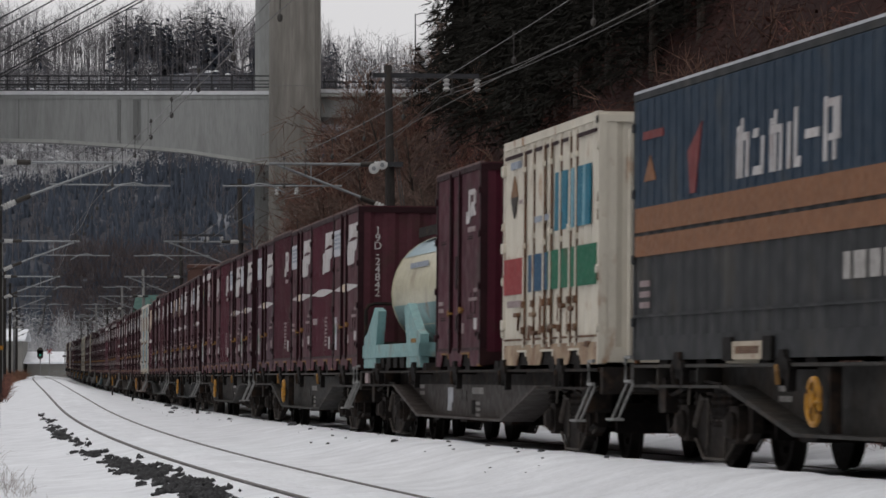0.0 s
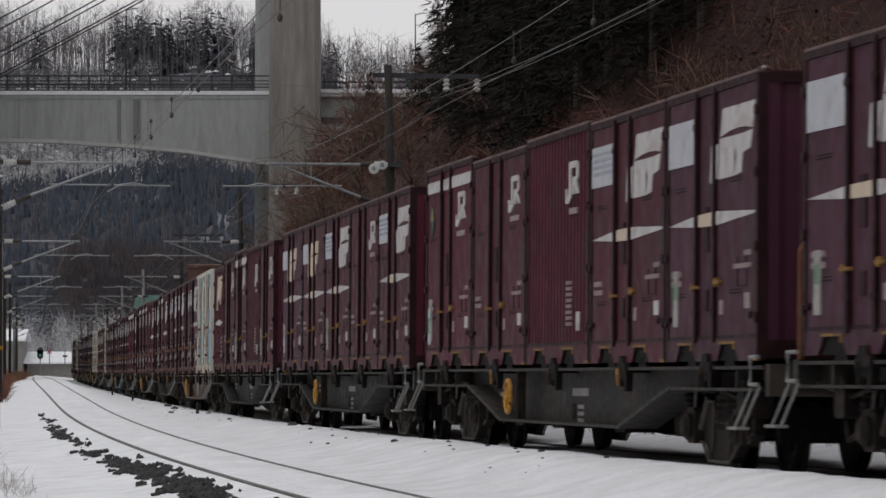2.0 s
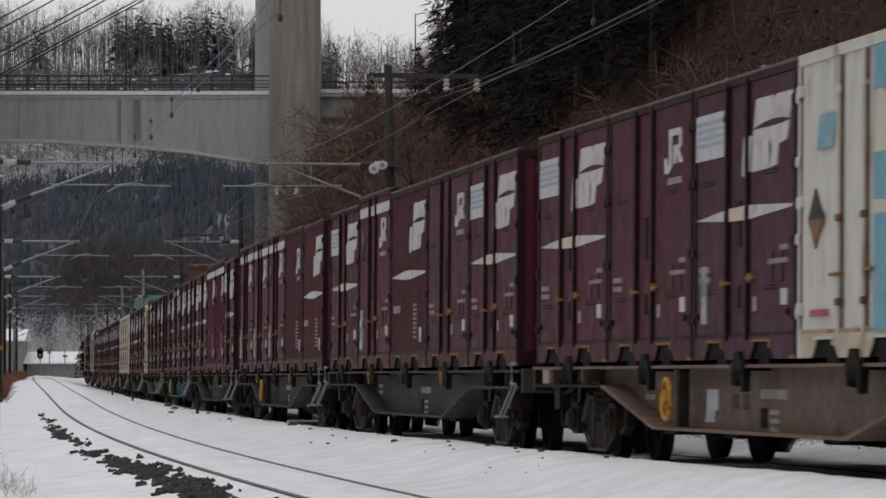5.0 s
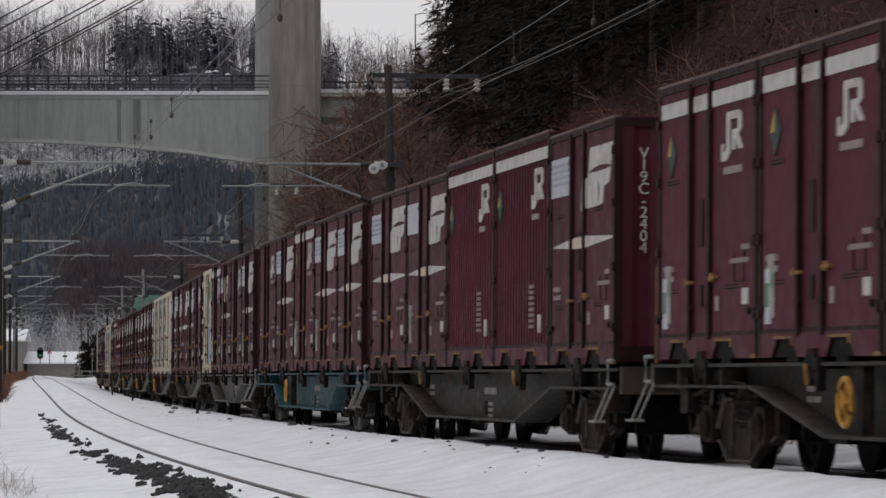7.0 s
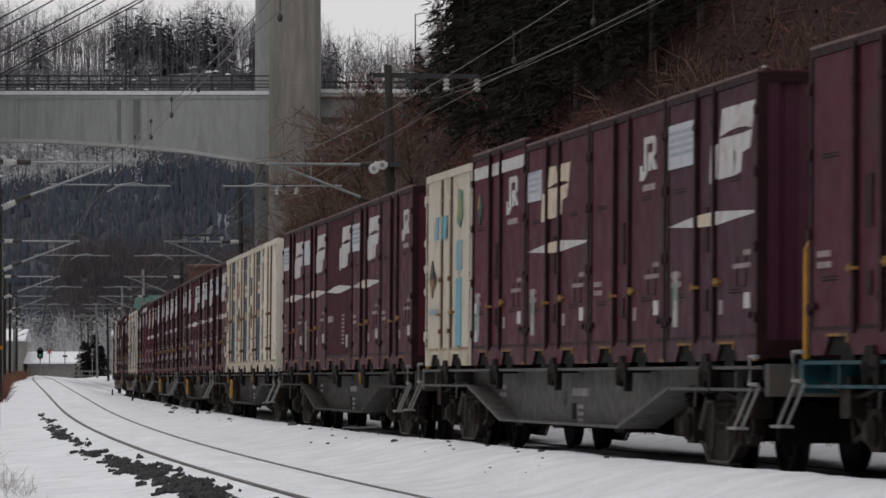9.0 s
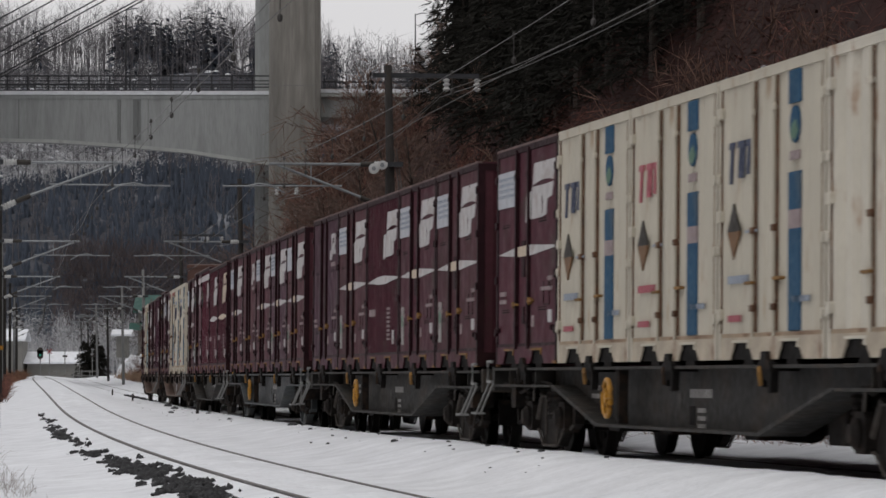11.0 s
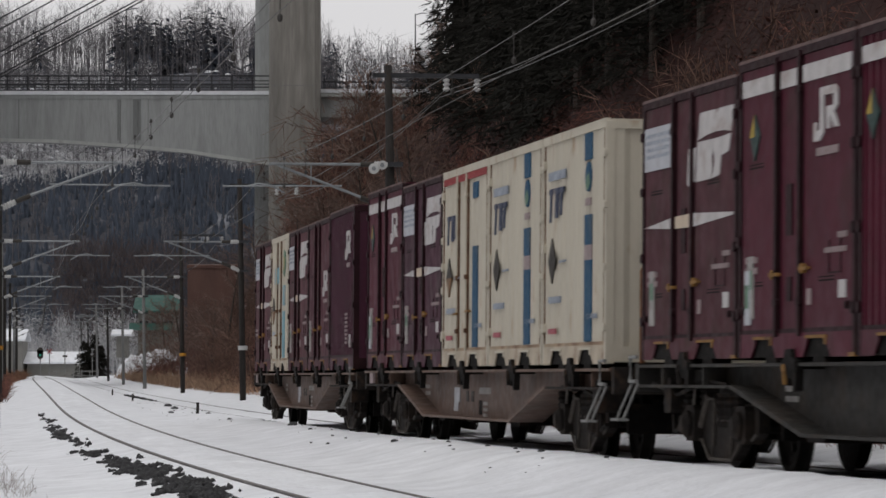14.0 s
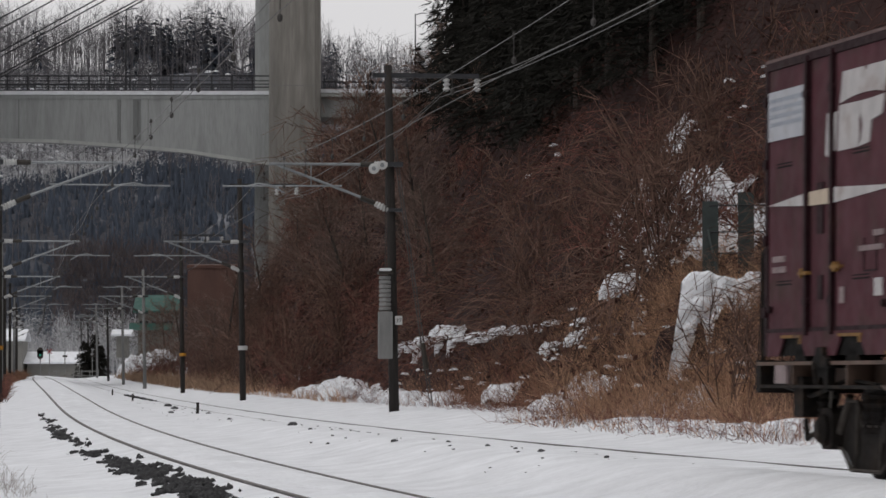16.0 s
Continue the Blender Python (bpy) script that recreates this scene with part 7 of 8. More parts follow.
def mast(s, side, tall=8.0, mat=POLE_DARK, feeder=False, plate=False, group="masts along the line"):
    """A mast with its bracket arm over the track; side 1 stands right of the line, -1 left of the nearer track."""
    track = 0.0 if side > 0 else -float(siding(s))
    off = float(np.interp(s, [-166, -115, -64, -13], [1.8, 2.05, 2.1, 2.55])) if side > 0 else -2.3
    x, y, z = line(s, track + off)
    a = float(np.interp(s, LINE_S, _turn))
    ob = thing("mast", "dark weathered overhead-line mast with a bracket arm and white insulators" if mat is POLE_DARK else "grey concrete overhead-line mast with a bracket arm", "mast", group,
               at=pose(x, y, z, 0, 0, math.degrees(a)))
    lean = -0.15 if side > 0 else 0.0
    part("pole", Shape().tube([(0, 0, -0.6), (lean * 0.5, 0, tall * 0.5), (lean, 0, tall)], 0.122, 10, 0.085), mat, ob, "", True)
    k = -side
    part("bracket_arm", Shape().tube([(k * 0.75, 0, 5.75), (k * 2.85, 0, 5.75)], 0.032, 7), STEEL, ob, "galvanized bracket tube")
    part("brace", Shape().tube([(k * 0.75, 0, 5.0), (k * 2.65, 0, 5.72)], 0.032, 7), STEEL, ob)
    for z0, z1 in ((5.75, 5.75), (4.72, 5.0)):
        part("insulator", Shape().lathe([(0.0, 0.04), (0.03, 0.09), (0.06, 0.05), (0.1, 0.09), (0.13, 0.05), (0.17, 0.09), (0.2, 0.05), (0.24, 0.09), (0.28, 0.05), (0.31, 0.08), (0.34, 0.04)], (k * 0.14, 0, z0), (k, 0, (z1 - z0) / 0.6), 10), PORCELAIN, ob, "white ribbed insulator")
        part("insulator_cap", Shape().tube([(k * 0.46, 0, z0 + (z1 - z0) * 0.53), (k * 0.78, 0, z0 + (z1 - z0) * 1.0)], 0.058, 8), BLACK, ob)
    part("registration_arm", Shape().tube([(k * 1.2, 0, 5.26), (k * 3.9, 0, 5.24)], 0.02, 6), STEEL, ob)
    part("steady_arm", Shape().tube([(k * 3.35, 0, 5.24), (k * 3.1, 0, 5.30), (k * 2.8, 0, 5.26), (k * 2.5, 0, 5.1)], 0.022, 6), STEEL, ob)
    part("hanger", Shape().tube([(k * 1.9, 0, 5.74), (k * 1.9, 0, 5.25)], 0.014, 5), STEEL, ob)
    for z0, z1, w in ((5.70, 5.80, 0.17), (4.68, 4.75, 0.16)):
        part("clamp", Shape().box(-w, w, -w, w, z0, z1), DARK_STEEL, ob)
    if feeder:
        part("cross_arm", Shape().box(-0.5, 1.92, -0.06, 0.06, tall - 0.28, tall - 0.18), DARK_STEEL, ob)
        for q in (1.18, 1.88):
            part("insulator", Shape().lathe([(0, 0.03), (0.05, 0.09), (0.1, 0.04), (0.16, 0.09), (0.2, 0.04), (0.25, 0.09), (0.3, 0.03)], (q, 0, tall - 0.58), (0, 0, 1), 10), PORCELAIN, ob, "white ribbed insulator")
    if plate:
        part("band", Shape().tube([(-0.02, 0, 1.9), (-0.02, 0, 2.05)], 0.172, 10), YELLOW if plate == "yellow" else PORCELAIN, ob)
    return ob


for i, s in enumerate(MASTS):
    right_mat = POLE_GREY if i in (4, 5, 7) else POLE_DARK
    mast(s, 1, 8.0 if i < 4 else 7.4, right_mat, feeder=i in (0, 1, 2, 3), plate=[None, None, "white", "yellow", None][min(i, 4)])
    if i > 0:
        mast(s, -1, 7.6, POLE_DARK if i % 3 else POLE_GREY, plate="yellow" if i == 2 else None)


def wire(name, track, z, sag, r, mat, label, dz=None, d_off=None, droppers=None):
    """A wire from mast to mast; the run is one object."""
    ob = thing(name, label, "wire", "overhead wires")
    for s0, s1 in zip(MASTS[:-1], MASTS[1:]):
        pts = []
        for f in np.linspace(0, 1, 9):
            s = s0 + (s1 - s0) * f
            x, y, h = line(s, track(s))
            pts.append((x, y, h + z + (0.6 * float(siding_z(s)) if track(s) < -2 else 0) - sag * 4 * f * (1 - f)))
        part("span", Shape().tube(pts, r, 4), mat, ob)
        if droppers:
            zc, sg = droppers
            for f in np.arange(0.06, 1, 0.11):
                s = s0 + (s1 - s0) * f
                x, y, h = line(s, track(s))
                top = h + z - sag * 4 * f * (1 - f)
                part("dropper", Shape().tube([(x, y, top), (x, y, h + zc)], 0.006, 4)
                     .lathe([(-0.05, 0.012), (-0.025, 0.036), (0.025, 0.036), (0.05, 0.012)], (x, y, h + zc), (0, 0, 1), 6)
                     .lathe([(-0.04, 0.012), (-0.02, 0.027), (0.02, 0.027), (0.04, 0.012)], (x, y, top), (0, 0, 1), 6), WIRE, ob)
    return ob


wire("messenger_wire", lambda s: -0.2, 5.80, 0.45, 0.0075, WIRE_PALE, "pale twisted messenger wire above the main track", droppers=(5.1, 0))
wire("contact_wire", lambda s: 0.15 * math.cos(s * math.pi / 51), 5.1, 0.0, 0.0075, WIRE, "dull copper contact wire above the main track")
wire("messenger_wire", lambda s: -float(siding(s)) + 0.2, 5.80, 0.45, 0.0075, WIRE_PALE, "pale twisted messenger wire above the nearer track", droppers=(5.1, 0))
wire("contact_wire", lambda s: -siding(s) + 0.15 * math.cos(s * math.pi / 51), 5.1, 0.0, 0.0075, WIRE, "dull copper contact wire above the nearer track")
wire("feeder_wire", lambda s: 3.65, 7.42, 0.5, 0.009, WIRE, "dark feeder wire carried on the masts' cross arms")
wire("feeder_wire", lambda s: 3.58, 7.29, 0.5, 0.008, WIRE_PALE, "pale feeder wire carried on the masts' cross arms")


def balance_weight():
    s = MASTS[1]
    x, y, z = line(s, 2.6)
    a = float(np.interp(s, LINE_S, _turn))
    ob = thing("balance_weight", "grey stack of tensioning weights hung beside the mast", "tension weight", at=pose(x, y, z, 0, 0, math.degrees(a)))
    part("guard_box", Shape().worn_box(-0.42, -0.12, -0.2, 0.15, 1.35, 2.42, 0.02), POLE_GREY, ob)
    for i in range(8):
        part("weight", Shape().lathe([(0, 0.12), (0.015, 0.145), (0.075, 0.145), (0.09, 0.12)], (-0.27, -0.02, 2.44 + i * 0.1), (0, 0, 1), 12), POLE_GREY, ob)
    part("cap", Shape().worn_box(-0.44, -0.1, -0.2, 0.15, 3.26, 3.33, 0.02), BLACK, ob)
    part("snow_top", Shape().worn_box(-0.4, -0.14, -0.16, 0.1, 3.33, 3.40, 0.03), SNOW, ob)
    for q, r in ((-0.36, 0.10), (-0.55, 0.118)):
        p = part("pulley", Shape().lathe([(-0.05, r), (-0.03, r * 1.02), (-0.012, r * 0.84), (0.012, r * 0.84), (0.03, r * 1.02), (0.05, r)], (q, -0.28, 5.72 - 0.08 * (q < -0.4)), (0.25, 1, 0), 20), PORCELAIN, ob, "white pulley disc")
        part("hub", Shape().lathe([(-0.07, 0.05), (0.02, 0.05)], (q, -0.28, 5.72 - 0.08 * (q < -0.4)), (0.25, 1, 0), 10), STEEL, p)
    part("cable", Shape().tube([(-0.28, -0.2, 5.6), (-0.27, -0.05, 3.35)], 0.012, 4), WIRE, ob)
    pl = thing("mast_plate", "small white mast plate with the number 37", "sign", at=pose(x, y, z, 0, 0, math.degrees(a)))
    plate = part("plate", Shape().box(-0.06, 0.1, -0.185, -0.17, 2.12, 2.32), PORCELAIN, pl)
    cu = bpy.data.curves.new("number", "FONT")
    cu.body, cu.size, cu.extrude, cu.align_x = "37", 0.13, 0.002, "CENTER"
    tmp = bpy.data.objects.new("number", cu)
    me = bpy.data.meshes.new_from_object(tmp)
    bpy.data.objects.remove(tmp)
    me.transform(pose(0.02, -0.188, 2.17, 90, 0, 0))
    me.materials.append(BLACK)
    ob2 = new("number", me)
    ob2.parent = plate
    gx, gy, gz = hill_point(s + 1.0, 5.1)
    gw = thing("guy_wire", "steel guy wire with a dark protective sleeve", "guy wire")
    top, foot = Vector((x - 0.05, y, z + 6.1)), Vector((x + 0.78, y - 1.0, z + 0.3))
    for q in (-0.03, 0.03):
        part("strand", Shape().tube([top + Vector((q, 0, 0)), foot + Vector((q, 0, 0))], 0.013, 5), WIRE_PALE, gw)
    a0, a1 = top.lerp(foot, 0.76), top.lerp(foot, 0.86)
    part("sleeve", Shape().tube([a0, a1], 0.055, 8, 0.07), BLACK, gw)


balance_weight()


# ---- snow lying on the slope, stones and small things ----
def snow_patch(s0, s1, d0, d1, seed, thick=0.18, label="patch of old snow lying on the slope's scrub"):
    n, m = 26, 14
    S, Dd = np.meshgrid(np.linspace(s0, s1, n), np.linspace(d0, d1, m), indexing="ij")
    u, w = np.meshgrid(np.linspace(-1, 1, n), np.linspace(-1, 1, m), indexing="ij")
    S = S + wobble(u * 3 + seed, w * 3, 1.2, seed) * (s1 - s0) * 0.07
    Dd = Dd + wobble(u * 3, w * 3 + seed, 1.0, seed + 1) * (d1 - d0) * 0.12
    x, y, z = line(S, Dd)
    edge = np.clip(1.25 - (np.abs(u) ** 3 + np.abs(w) ** 3) ** (1 / 3) - 0.3 * np.abs(wobble(u * 4, w * 4, 0.8, seed + 3)), -0.25, 1)
    h = z + hill_height(S, Dd, x, y) + thick * 1.6 * np.tanh(edge * 3.0) + wobble(x, y, 0.5, seed + 4) * 0.05
    k = (np.arange(n - 1)[:, None] * m + np.arange(m - 1)[None, :]).ravel()
    me = bulk_mesh("snow_patch", np.stack([x, y, h], -1).reshape(-1, 3), np.stack([k, k + 1, k + m + 1, k + m], 1), SNOW, True)
    return tagged(new("snow_patch", me), label, "snow", "snow patches on the slope")


def snow_clumps():
    """Small heaps of snow caught on the scrub, past counting."""
    rng = np.random.RandomState(64)
    groups = ((12, -14, 14, 5.2, 7.5), (14, -19, 1, 8.0, 10.2), (8, -20, -4, 7.2, 8.0), (8, -34, 10, 5.0, 6.0), (4, -34, -14, 5.0, 6.0), (5, -50, -36, 9.2, 9.9), (6, -40, 20, 4.9, 5.9), (14, 8, 24, 5.0, 6.0), (40, -42, 6, 4.3, 6.0), (14, -16, -2, 6.0, 7.6))
    v, q, k = [], [], 0
    for n, s0, s1, d0, d1 in groups:
        for i in range(n):
            s, d = rng.uniform(s0, s1), rng.uniform(d0, d1)
            c = hill_point(s, d, rng.uniform(0.12, 0.5))
            r = rng.uniform(0.03, 0.11) * (1 if rng.uniform() < 0.85 else 1.7)
            a = np.arange(8) * 0.785
            ring = []
            for f, h in ((1.0, -0.12), (0.8, 0.25), (0.4, 0.42)):
                rad = r * f * rng.uniform(0.6, 1.3, 8)
                ring.append(np.stack([c[0] + rad * np.cos(a) * 1.4, c[1] + rad * np.sin(a), np.full(8, c[2]) + h * r + rng.normal(size=8) * 0.12 * r], 1))
            ring.append(np.repeat((c + np.array([0, 0, 0.45 * r]))[None], 8, 0))
            v.append(np.concatenate(ring))
            q.append(np.array([(k + j * 8 + m, k + j * 8 + (m + 1) % 8, k + j * 8 + 8 + (m + 1) % 8, k + j * 8 + 8 + m) for j in range(3) for m in range(8)]))
            k += 32
    me = bulk_mesh("snow_clumps", np.concatenate(v), np.concatenate(q), SNOW, True)
    tagged(new("snow_clumps", me), "small heaps of old snow caught on the scrub", "snow", kind="stuff")


snow_clumps()
for i, (s0, s1, d0, d1) in enumerate(((-22, -15, 8.6, 9.45), (-18.5, -8, 8.4, 9.1), (-13, -3, 8.1, 8.85), (-7, 1.2, 7.7, 8.3), (-20.6, -18.2, 9.7, 10.4), (-10, 0, 4.2, 4.9), (-56, -53, 4.6, 5.6), (-50, -40, 4.4, 5.4), (-8, -2, 4.6, 5.8), (2, 10, 4.4, 5.6), (-220, -190, 5, 12), (-300, -230, 4.5, 14))):
    snow_patch(s0, s1, d0, d1, 60 + i)


def stones():
    """Dark ballast laid bare in broken patches along the nearer track's shoulder."""
    rng = np.random.RandomState(71)
    n = 24000
    s = np.concatenate([rng.uniform(-25, 52, n // 2), rng.uniform(20, 46, n - n // 2)])
    e = -0.5665 - rng.uniform(0.05, 1.25, n)
    x, y, _ = line(s, e - siding(s))
    middle = 0.57 + 0.10 * wobble(x, y, 6, 72)
    width = np.interp(s, [-25, -5, 15, 35, 52], [0.10, 0.17, 0.24, 0.30, 0.32])
    field = 0.75 - np.abs(-0.5665 - e - middle) / width + 0.5 * grain(s * 0.7, e * 2.5, 1.3, 73) + 0.85 * grain(s * 0.8, e * 3.5, 0.40, 74) + 0.5 * grain(s, e * 4.0, 3.4, 75)
    keep = field > rng.uniform(0.0, 0.6, n) + np.interp(s, [-25, 15, 40], [0.40, 0.28, 0.06])
    s, e = s[keep], e[keep]
    # and a dark strip beside the main track
    s2 = rng.uniform(-100, -66, 1400)
    d2 = rng.normal(-1.05, 0.10, 1400)
    keep = grain(s2, d2 * 4, 2.5, 79) > rng.uniform(-0.3, 0.5, 1400)
    c = np.concatenate([ground_point(s, e - siding(s), 0.0), ground_point(s2[keep], d2[keep], 0.02)])
    n = len(c)
    c[:, 2] += rng.uniform(-0.02, 0.018, n)
    size = rng.uniform(0.012, 0.04, (n, 1, 1))
    cube = np.array([(x, y, z) for x in (-1, 1) for y in (-1, 1) for z in (-1, 1)], float)[None] * rng.uniform(0.45, 1.15, (n, 8, 3)) * size
    ax = rng.normal(size=(n, 3, 3))
    turn = np.linalg.qr(ax)[0]
    cube = np.einsum("nij,nkj->nki", turn, cube)
    v = (c[:, None, :] + cube).reshape(-1, 3)
    f = np.array([(0, 1, 3, 2), (4, 6, 7, 5), (0, 4, 5, 1), (2, 3, 7, 6), (0, 2, 6, 4), (1, 5, 7, 3)])
    q = (np.arange(n)[:, None, None] * 8 + f[None]).reshape(-1, 4)
    stuff("ballast_stones", [(v, q)], BALLAST, "dark wet ballast stones bare of snow beside the rail", "ballast")


stones()


def debris():
    """Small dark bits lying on the snow beside the main track."""
    rng = np.random.RandomState(77)
    n = 420
    s = rng.uniform(-60, 40, n)
    d = np.where(rng.uniform(0, 1, n) < 0.65, rng.normal(-0.78, 0.09, n), rng.uniform(-2.6, -0.9, n))
    keep = grain(s, d * 0 + 3.0, 3.0, 78) > rng.uniform(-0.6, 0.5, n)
    s, d = s[keep], d[keep]
    n = len(s)
    c = ground_point(s, d, 0.004)
    size = rng.uniform(0.004, 0.014, (n, 1, 1)) * np.array([1.6, 1.0, 0.8])
    cube = np.array([(x, y, z) for x in (-1, 1) for y in (-1, 1) for z in (-1, 1)], float)[None] * rng.uniform(0.4, 1.2, (n, 8, 3)) * size
    f = np.array([(0, 1, 3, 2), (4, 6, 7, 5), (0, 4, 5, 1), (2, 3, 7, 6), (0, 2, 6, 4), (1, 5, 7, 3)])
    stuff("track_grit", [((c[:, None, :] + cube).reshape(-1, 3), (np.arange(n)[:, None, None] * 8 + f[None]).reshape(-1, 4))], BALLAST, "small dark grit scattered on the snow beside the rails", "grit")


debris()


def rock(x, y, z, r, seed, mat=BALLAST, label="small dark stone poking out of the snow"):
    rng = np.random.RandomState(seed)
    bm = bmesh.new()
    bmesh.ops.create_icosphere(bm, subdivisions=2, radius=r)
    for v in bm.verts:
        v.co *= 1 + rng.uniform(-0.25, 0.25)
        v.co.z *= 0.7
    me = bpy.data.meshes.new("stone")
    bm.to_mesh(me)
    bm.free()
    me.materials.append(mat)
    ob = tagged(new("stone", me), label, "stone", "stones in the snow")
    ob.matrix_basis = pose(x, y, z)
    return ob


_rng = random.Random(12)
for s, d, r in ((8, -1.6, 0.09), (24, -1.9, 0.05), (29, -1.5, 0.035), (33, -1.6, 0.04), (20, -2.3, 0.03), (-4, -1.8, 0.05), (-16, -1.5, 0.06), (-20, -2.2, 0.07), (-30, -1.7, 0.1), (-40, -1.5, 0.12), (36, -1.5, 0.03), (30.6, -1.45, 0.025), (26, -1.5, 0.03), (12, -1.7, 0.04)):
    x, y, z = ground_point(s, d, 0.0)
    rock(x, y, z, r, int(s * 10) + 500)
for s, d in ((-16.5, -1.75), (-62, -1.9), (-97, -1.8)):
    x, y, z = ground_point(s, d, 0)
    po = thing("marker_post", "short dark wooden marker post standing in the snow", "post", "marker posts")
    part("stake", Shape().tube([(x, y, z - 0.1), (x + 0.01, y, z + 0.26)], 0.035, 8), POLE_DARK, po)

FENCE = material("grey_green_fence_paint", (0.045, 0.056, 0.054), 0.7, vary=0.2, scale=3)
# fence posts and the snow-laden wall on the slope
for i, (x, y, h) in enumerate(((5.02, 73.4, 1.28), (5.69, 73.4, 1.45))):
    z = 2.95
    fp = thing("fence_post", "grey-green steel guard fence post on the slope", "fence post", "guard fence")
    part("post", Shape().box(x - 0.07, x + 0.07, y - 0.1, y + 0.1, z - 2.0, z + h).box(x - 0.15, x + 0.15, y - 0.12, y - 0.1, z - 1.0, z + h), FENCE, fp)
    if i == 0:
        part("brace", Shape().tube([(x - 0.05, y - 0.14, z + 0.75), (x + 0.24, y - 0.5, z - 0.6)], 0.035, 6), FENCE, fp)
    for q in (0.3, 0.7, 1.2):
        part("wire", Shape().tube([(x - 0.02, y - 0.13, z + q), (x + 1.6, y - 0.13, z + q + 0.02)], 0.012, 4), DARK_STEEL, fp)


def snow_mound(x, y, z, w, h, seed, deep=0.5, lean=0.0, label="rounded heap of snow lying on the scrub"):
    """A lumpy heap: w wide, h high above its uneven hem."""
    n, m = 44, 16
    u, f = np.meshgrid(np.linspace(0, 2 * math.pi, n, endpoint=False), np.linspace(0, 1, m), indexing="ij")
    hem = 1 + 0.26 * wobble(np.cos(u) * 2 + seed, np.sin(u) * 2, 1.1, seed) + 0.2 * wobble(np.cos(u) * 5, np.sin(u) * 5 + seed, 1.0, seed + 2) + 0.16 * grain(np.cos(u) * 5, np.sin(u) * 5, 1.0, seed)
    r = np.sin(f * math.pi / 2) ** 0.8 * hem
    px, py = x + r * np.cos(u) * w / 2, y + r * np.sin(u) * deep
    fall = 0.2 * h * np.abs(wobble(np.cos(u) * 4 + seed, np.sin(u) * 4, 0.9, seed + 5)) * f ** 3
    pz = z + h * (np.cos(f * math.pi / 2) ** 0.7) + lean * (px - x) - fall + 0.10 * h * wobble(px * 3, py * 3, 0.8, seed + 1) + 0.16 * h * grain(px, py, w * 0.16, seed + 2) + 0.08 * h * grain(px, py, w * 0.07, seed + 3) - 0.1 * h
    k = (np.arange(n)[:, None] * m + np.arange(m - 1)[None, :]).ravel()
    up = ((np.arange(n) + 1) % n)[:, None] * m + np.arange(m - 1)[None, :]
    me = bulk_mesh("snow_mound", np.stack([px, py, pz], -1).reshape(-1, 3), np.stack([k, k + 1, up.ravel() + 1, up.ravel()], 1), SNOW, True)
    return tagged(new("snow_mound", me), label, "snow", "snow patches on the slope")


# the broken strip of snow on the ledge: lobes with tongues, side by side
for i, (s, d, w, h) in enumerate(((-54.5, 6.75, 0.75, 0.42), (-50.5, 6.7, 0.9, 0.5), (-46.5, 6.65, 0.8, 0.55), (-43.0, 6.6, 0.85, 0.6), (-39.8, 6.6, 0.85, 0.65), (-36.5, 6.6, 0.9, 0.6),
                                  (-33.0, 6.65, 0.95, 0.42), (-30.0, 6.7, 0.8, 0.35), (-26.5, 6.85, 0.9, 0.4), (-23.5, 7.05, 0.8, 0.35), (-21.5, 7.25, 0.5, 0.22))):
    x, y, z = hill_point(s, d)
    snow_mound(x, y - 0.9, z - 0.02, w * 1.1, h * 0.55, 130 + i, 0.35, 0.05, "lobe of snow hanging over a ledge of the slope")
    if i in (0, 2, 4, 5):
        snow_mound(x - 0.12, y - 1.15, z - h * 0.75, 0.3, h * 1.05, 150 + i, 0.2, 0.0, "tongue of snow hanging over a ledge of the slope")
boulder = rock(5.1, 71.4, 1.25, 1.15, 90, HILL_SOIL, "large earth-covered boulder under snow")


def snow_drape(y):
    """Thick snow over the boulder: a rounded brow and a ragged curtain with two long tails and a hollow."""
    n, m = 120, 40
    u, f = np.meshgrid(np.linspace(0, 1, n), np.linspace(0, 1, m), indexing="ij")
    hem = np.interp(u, [0, 0.08, 0.18, 0.26, 0.32, 0.38, 0.46, 0.56, 0.62, 0.74, 0.86, 0.95, 1], [1.05, 1.0, 1.2, 1.75, 1.95, 1.3, 2.0, 2.3, 2.1, 1.95, 2.0, 2.25, 2.5])
    hem = hem + 0.16 * grain(u * 30, u * 0, 1.0, 5) + 0.1 * grain(u * 60, u * 0, 1.0, 6)
    brow = 2.74 + 0.05 * np.sin(u * 7) - 0.25 * np.clip(0.08 - u, 0, 1) * 8 + 0.04 * grain(u * 12, u * 0, 1.0, 7)
    over = np.clip(f / 0.35, 0, 1)
    down = np.clip((f - 0.35) / 0.65, 0, 1)
    x = 4.3 + 1.45 * u - 0.28 * (1 - u) ** 3 * down
    z = brow - 0.16 * (1 - over) ** 2 + 0.08 * np.sin(over * math.pi) - (brow - hem) * down
    yy = y + 0.7 * (1 - over) - 0.22 * np.sin(np.clip(down * 1.2, 0, 1) * math.pi / 2) + 0.10 * down
    bulge = grain(x, z, 0.22, 8) * 0.07 + grain(x, z, 0.1, 9) * 0.04
    yy, z = yy - bulge * (0.4 + down), z + bulge * 0.5
    k = (np.arange(n - 1)[:, None] * m + np.arange(m - 1)[None, :]).ravel()
    me = bulk_mesh("hanging_snow", np.stack([x, yy, z], -1).reshape(-1, 3), np.stack([k, k + 1, k + m + 1, k + m], 1), SNOW, True)
    return tagged(new("hanging_snow", me), "thick snow hanging ragged over a boulder", "snow", "snow patches on the slope")


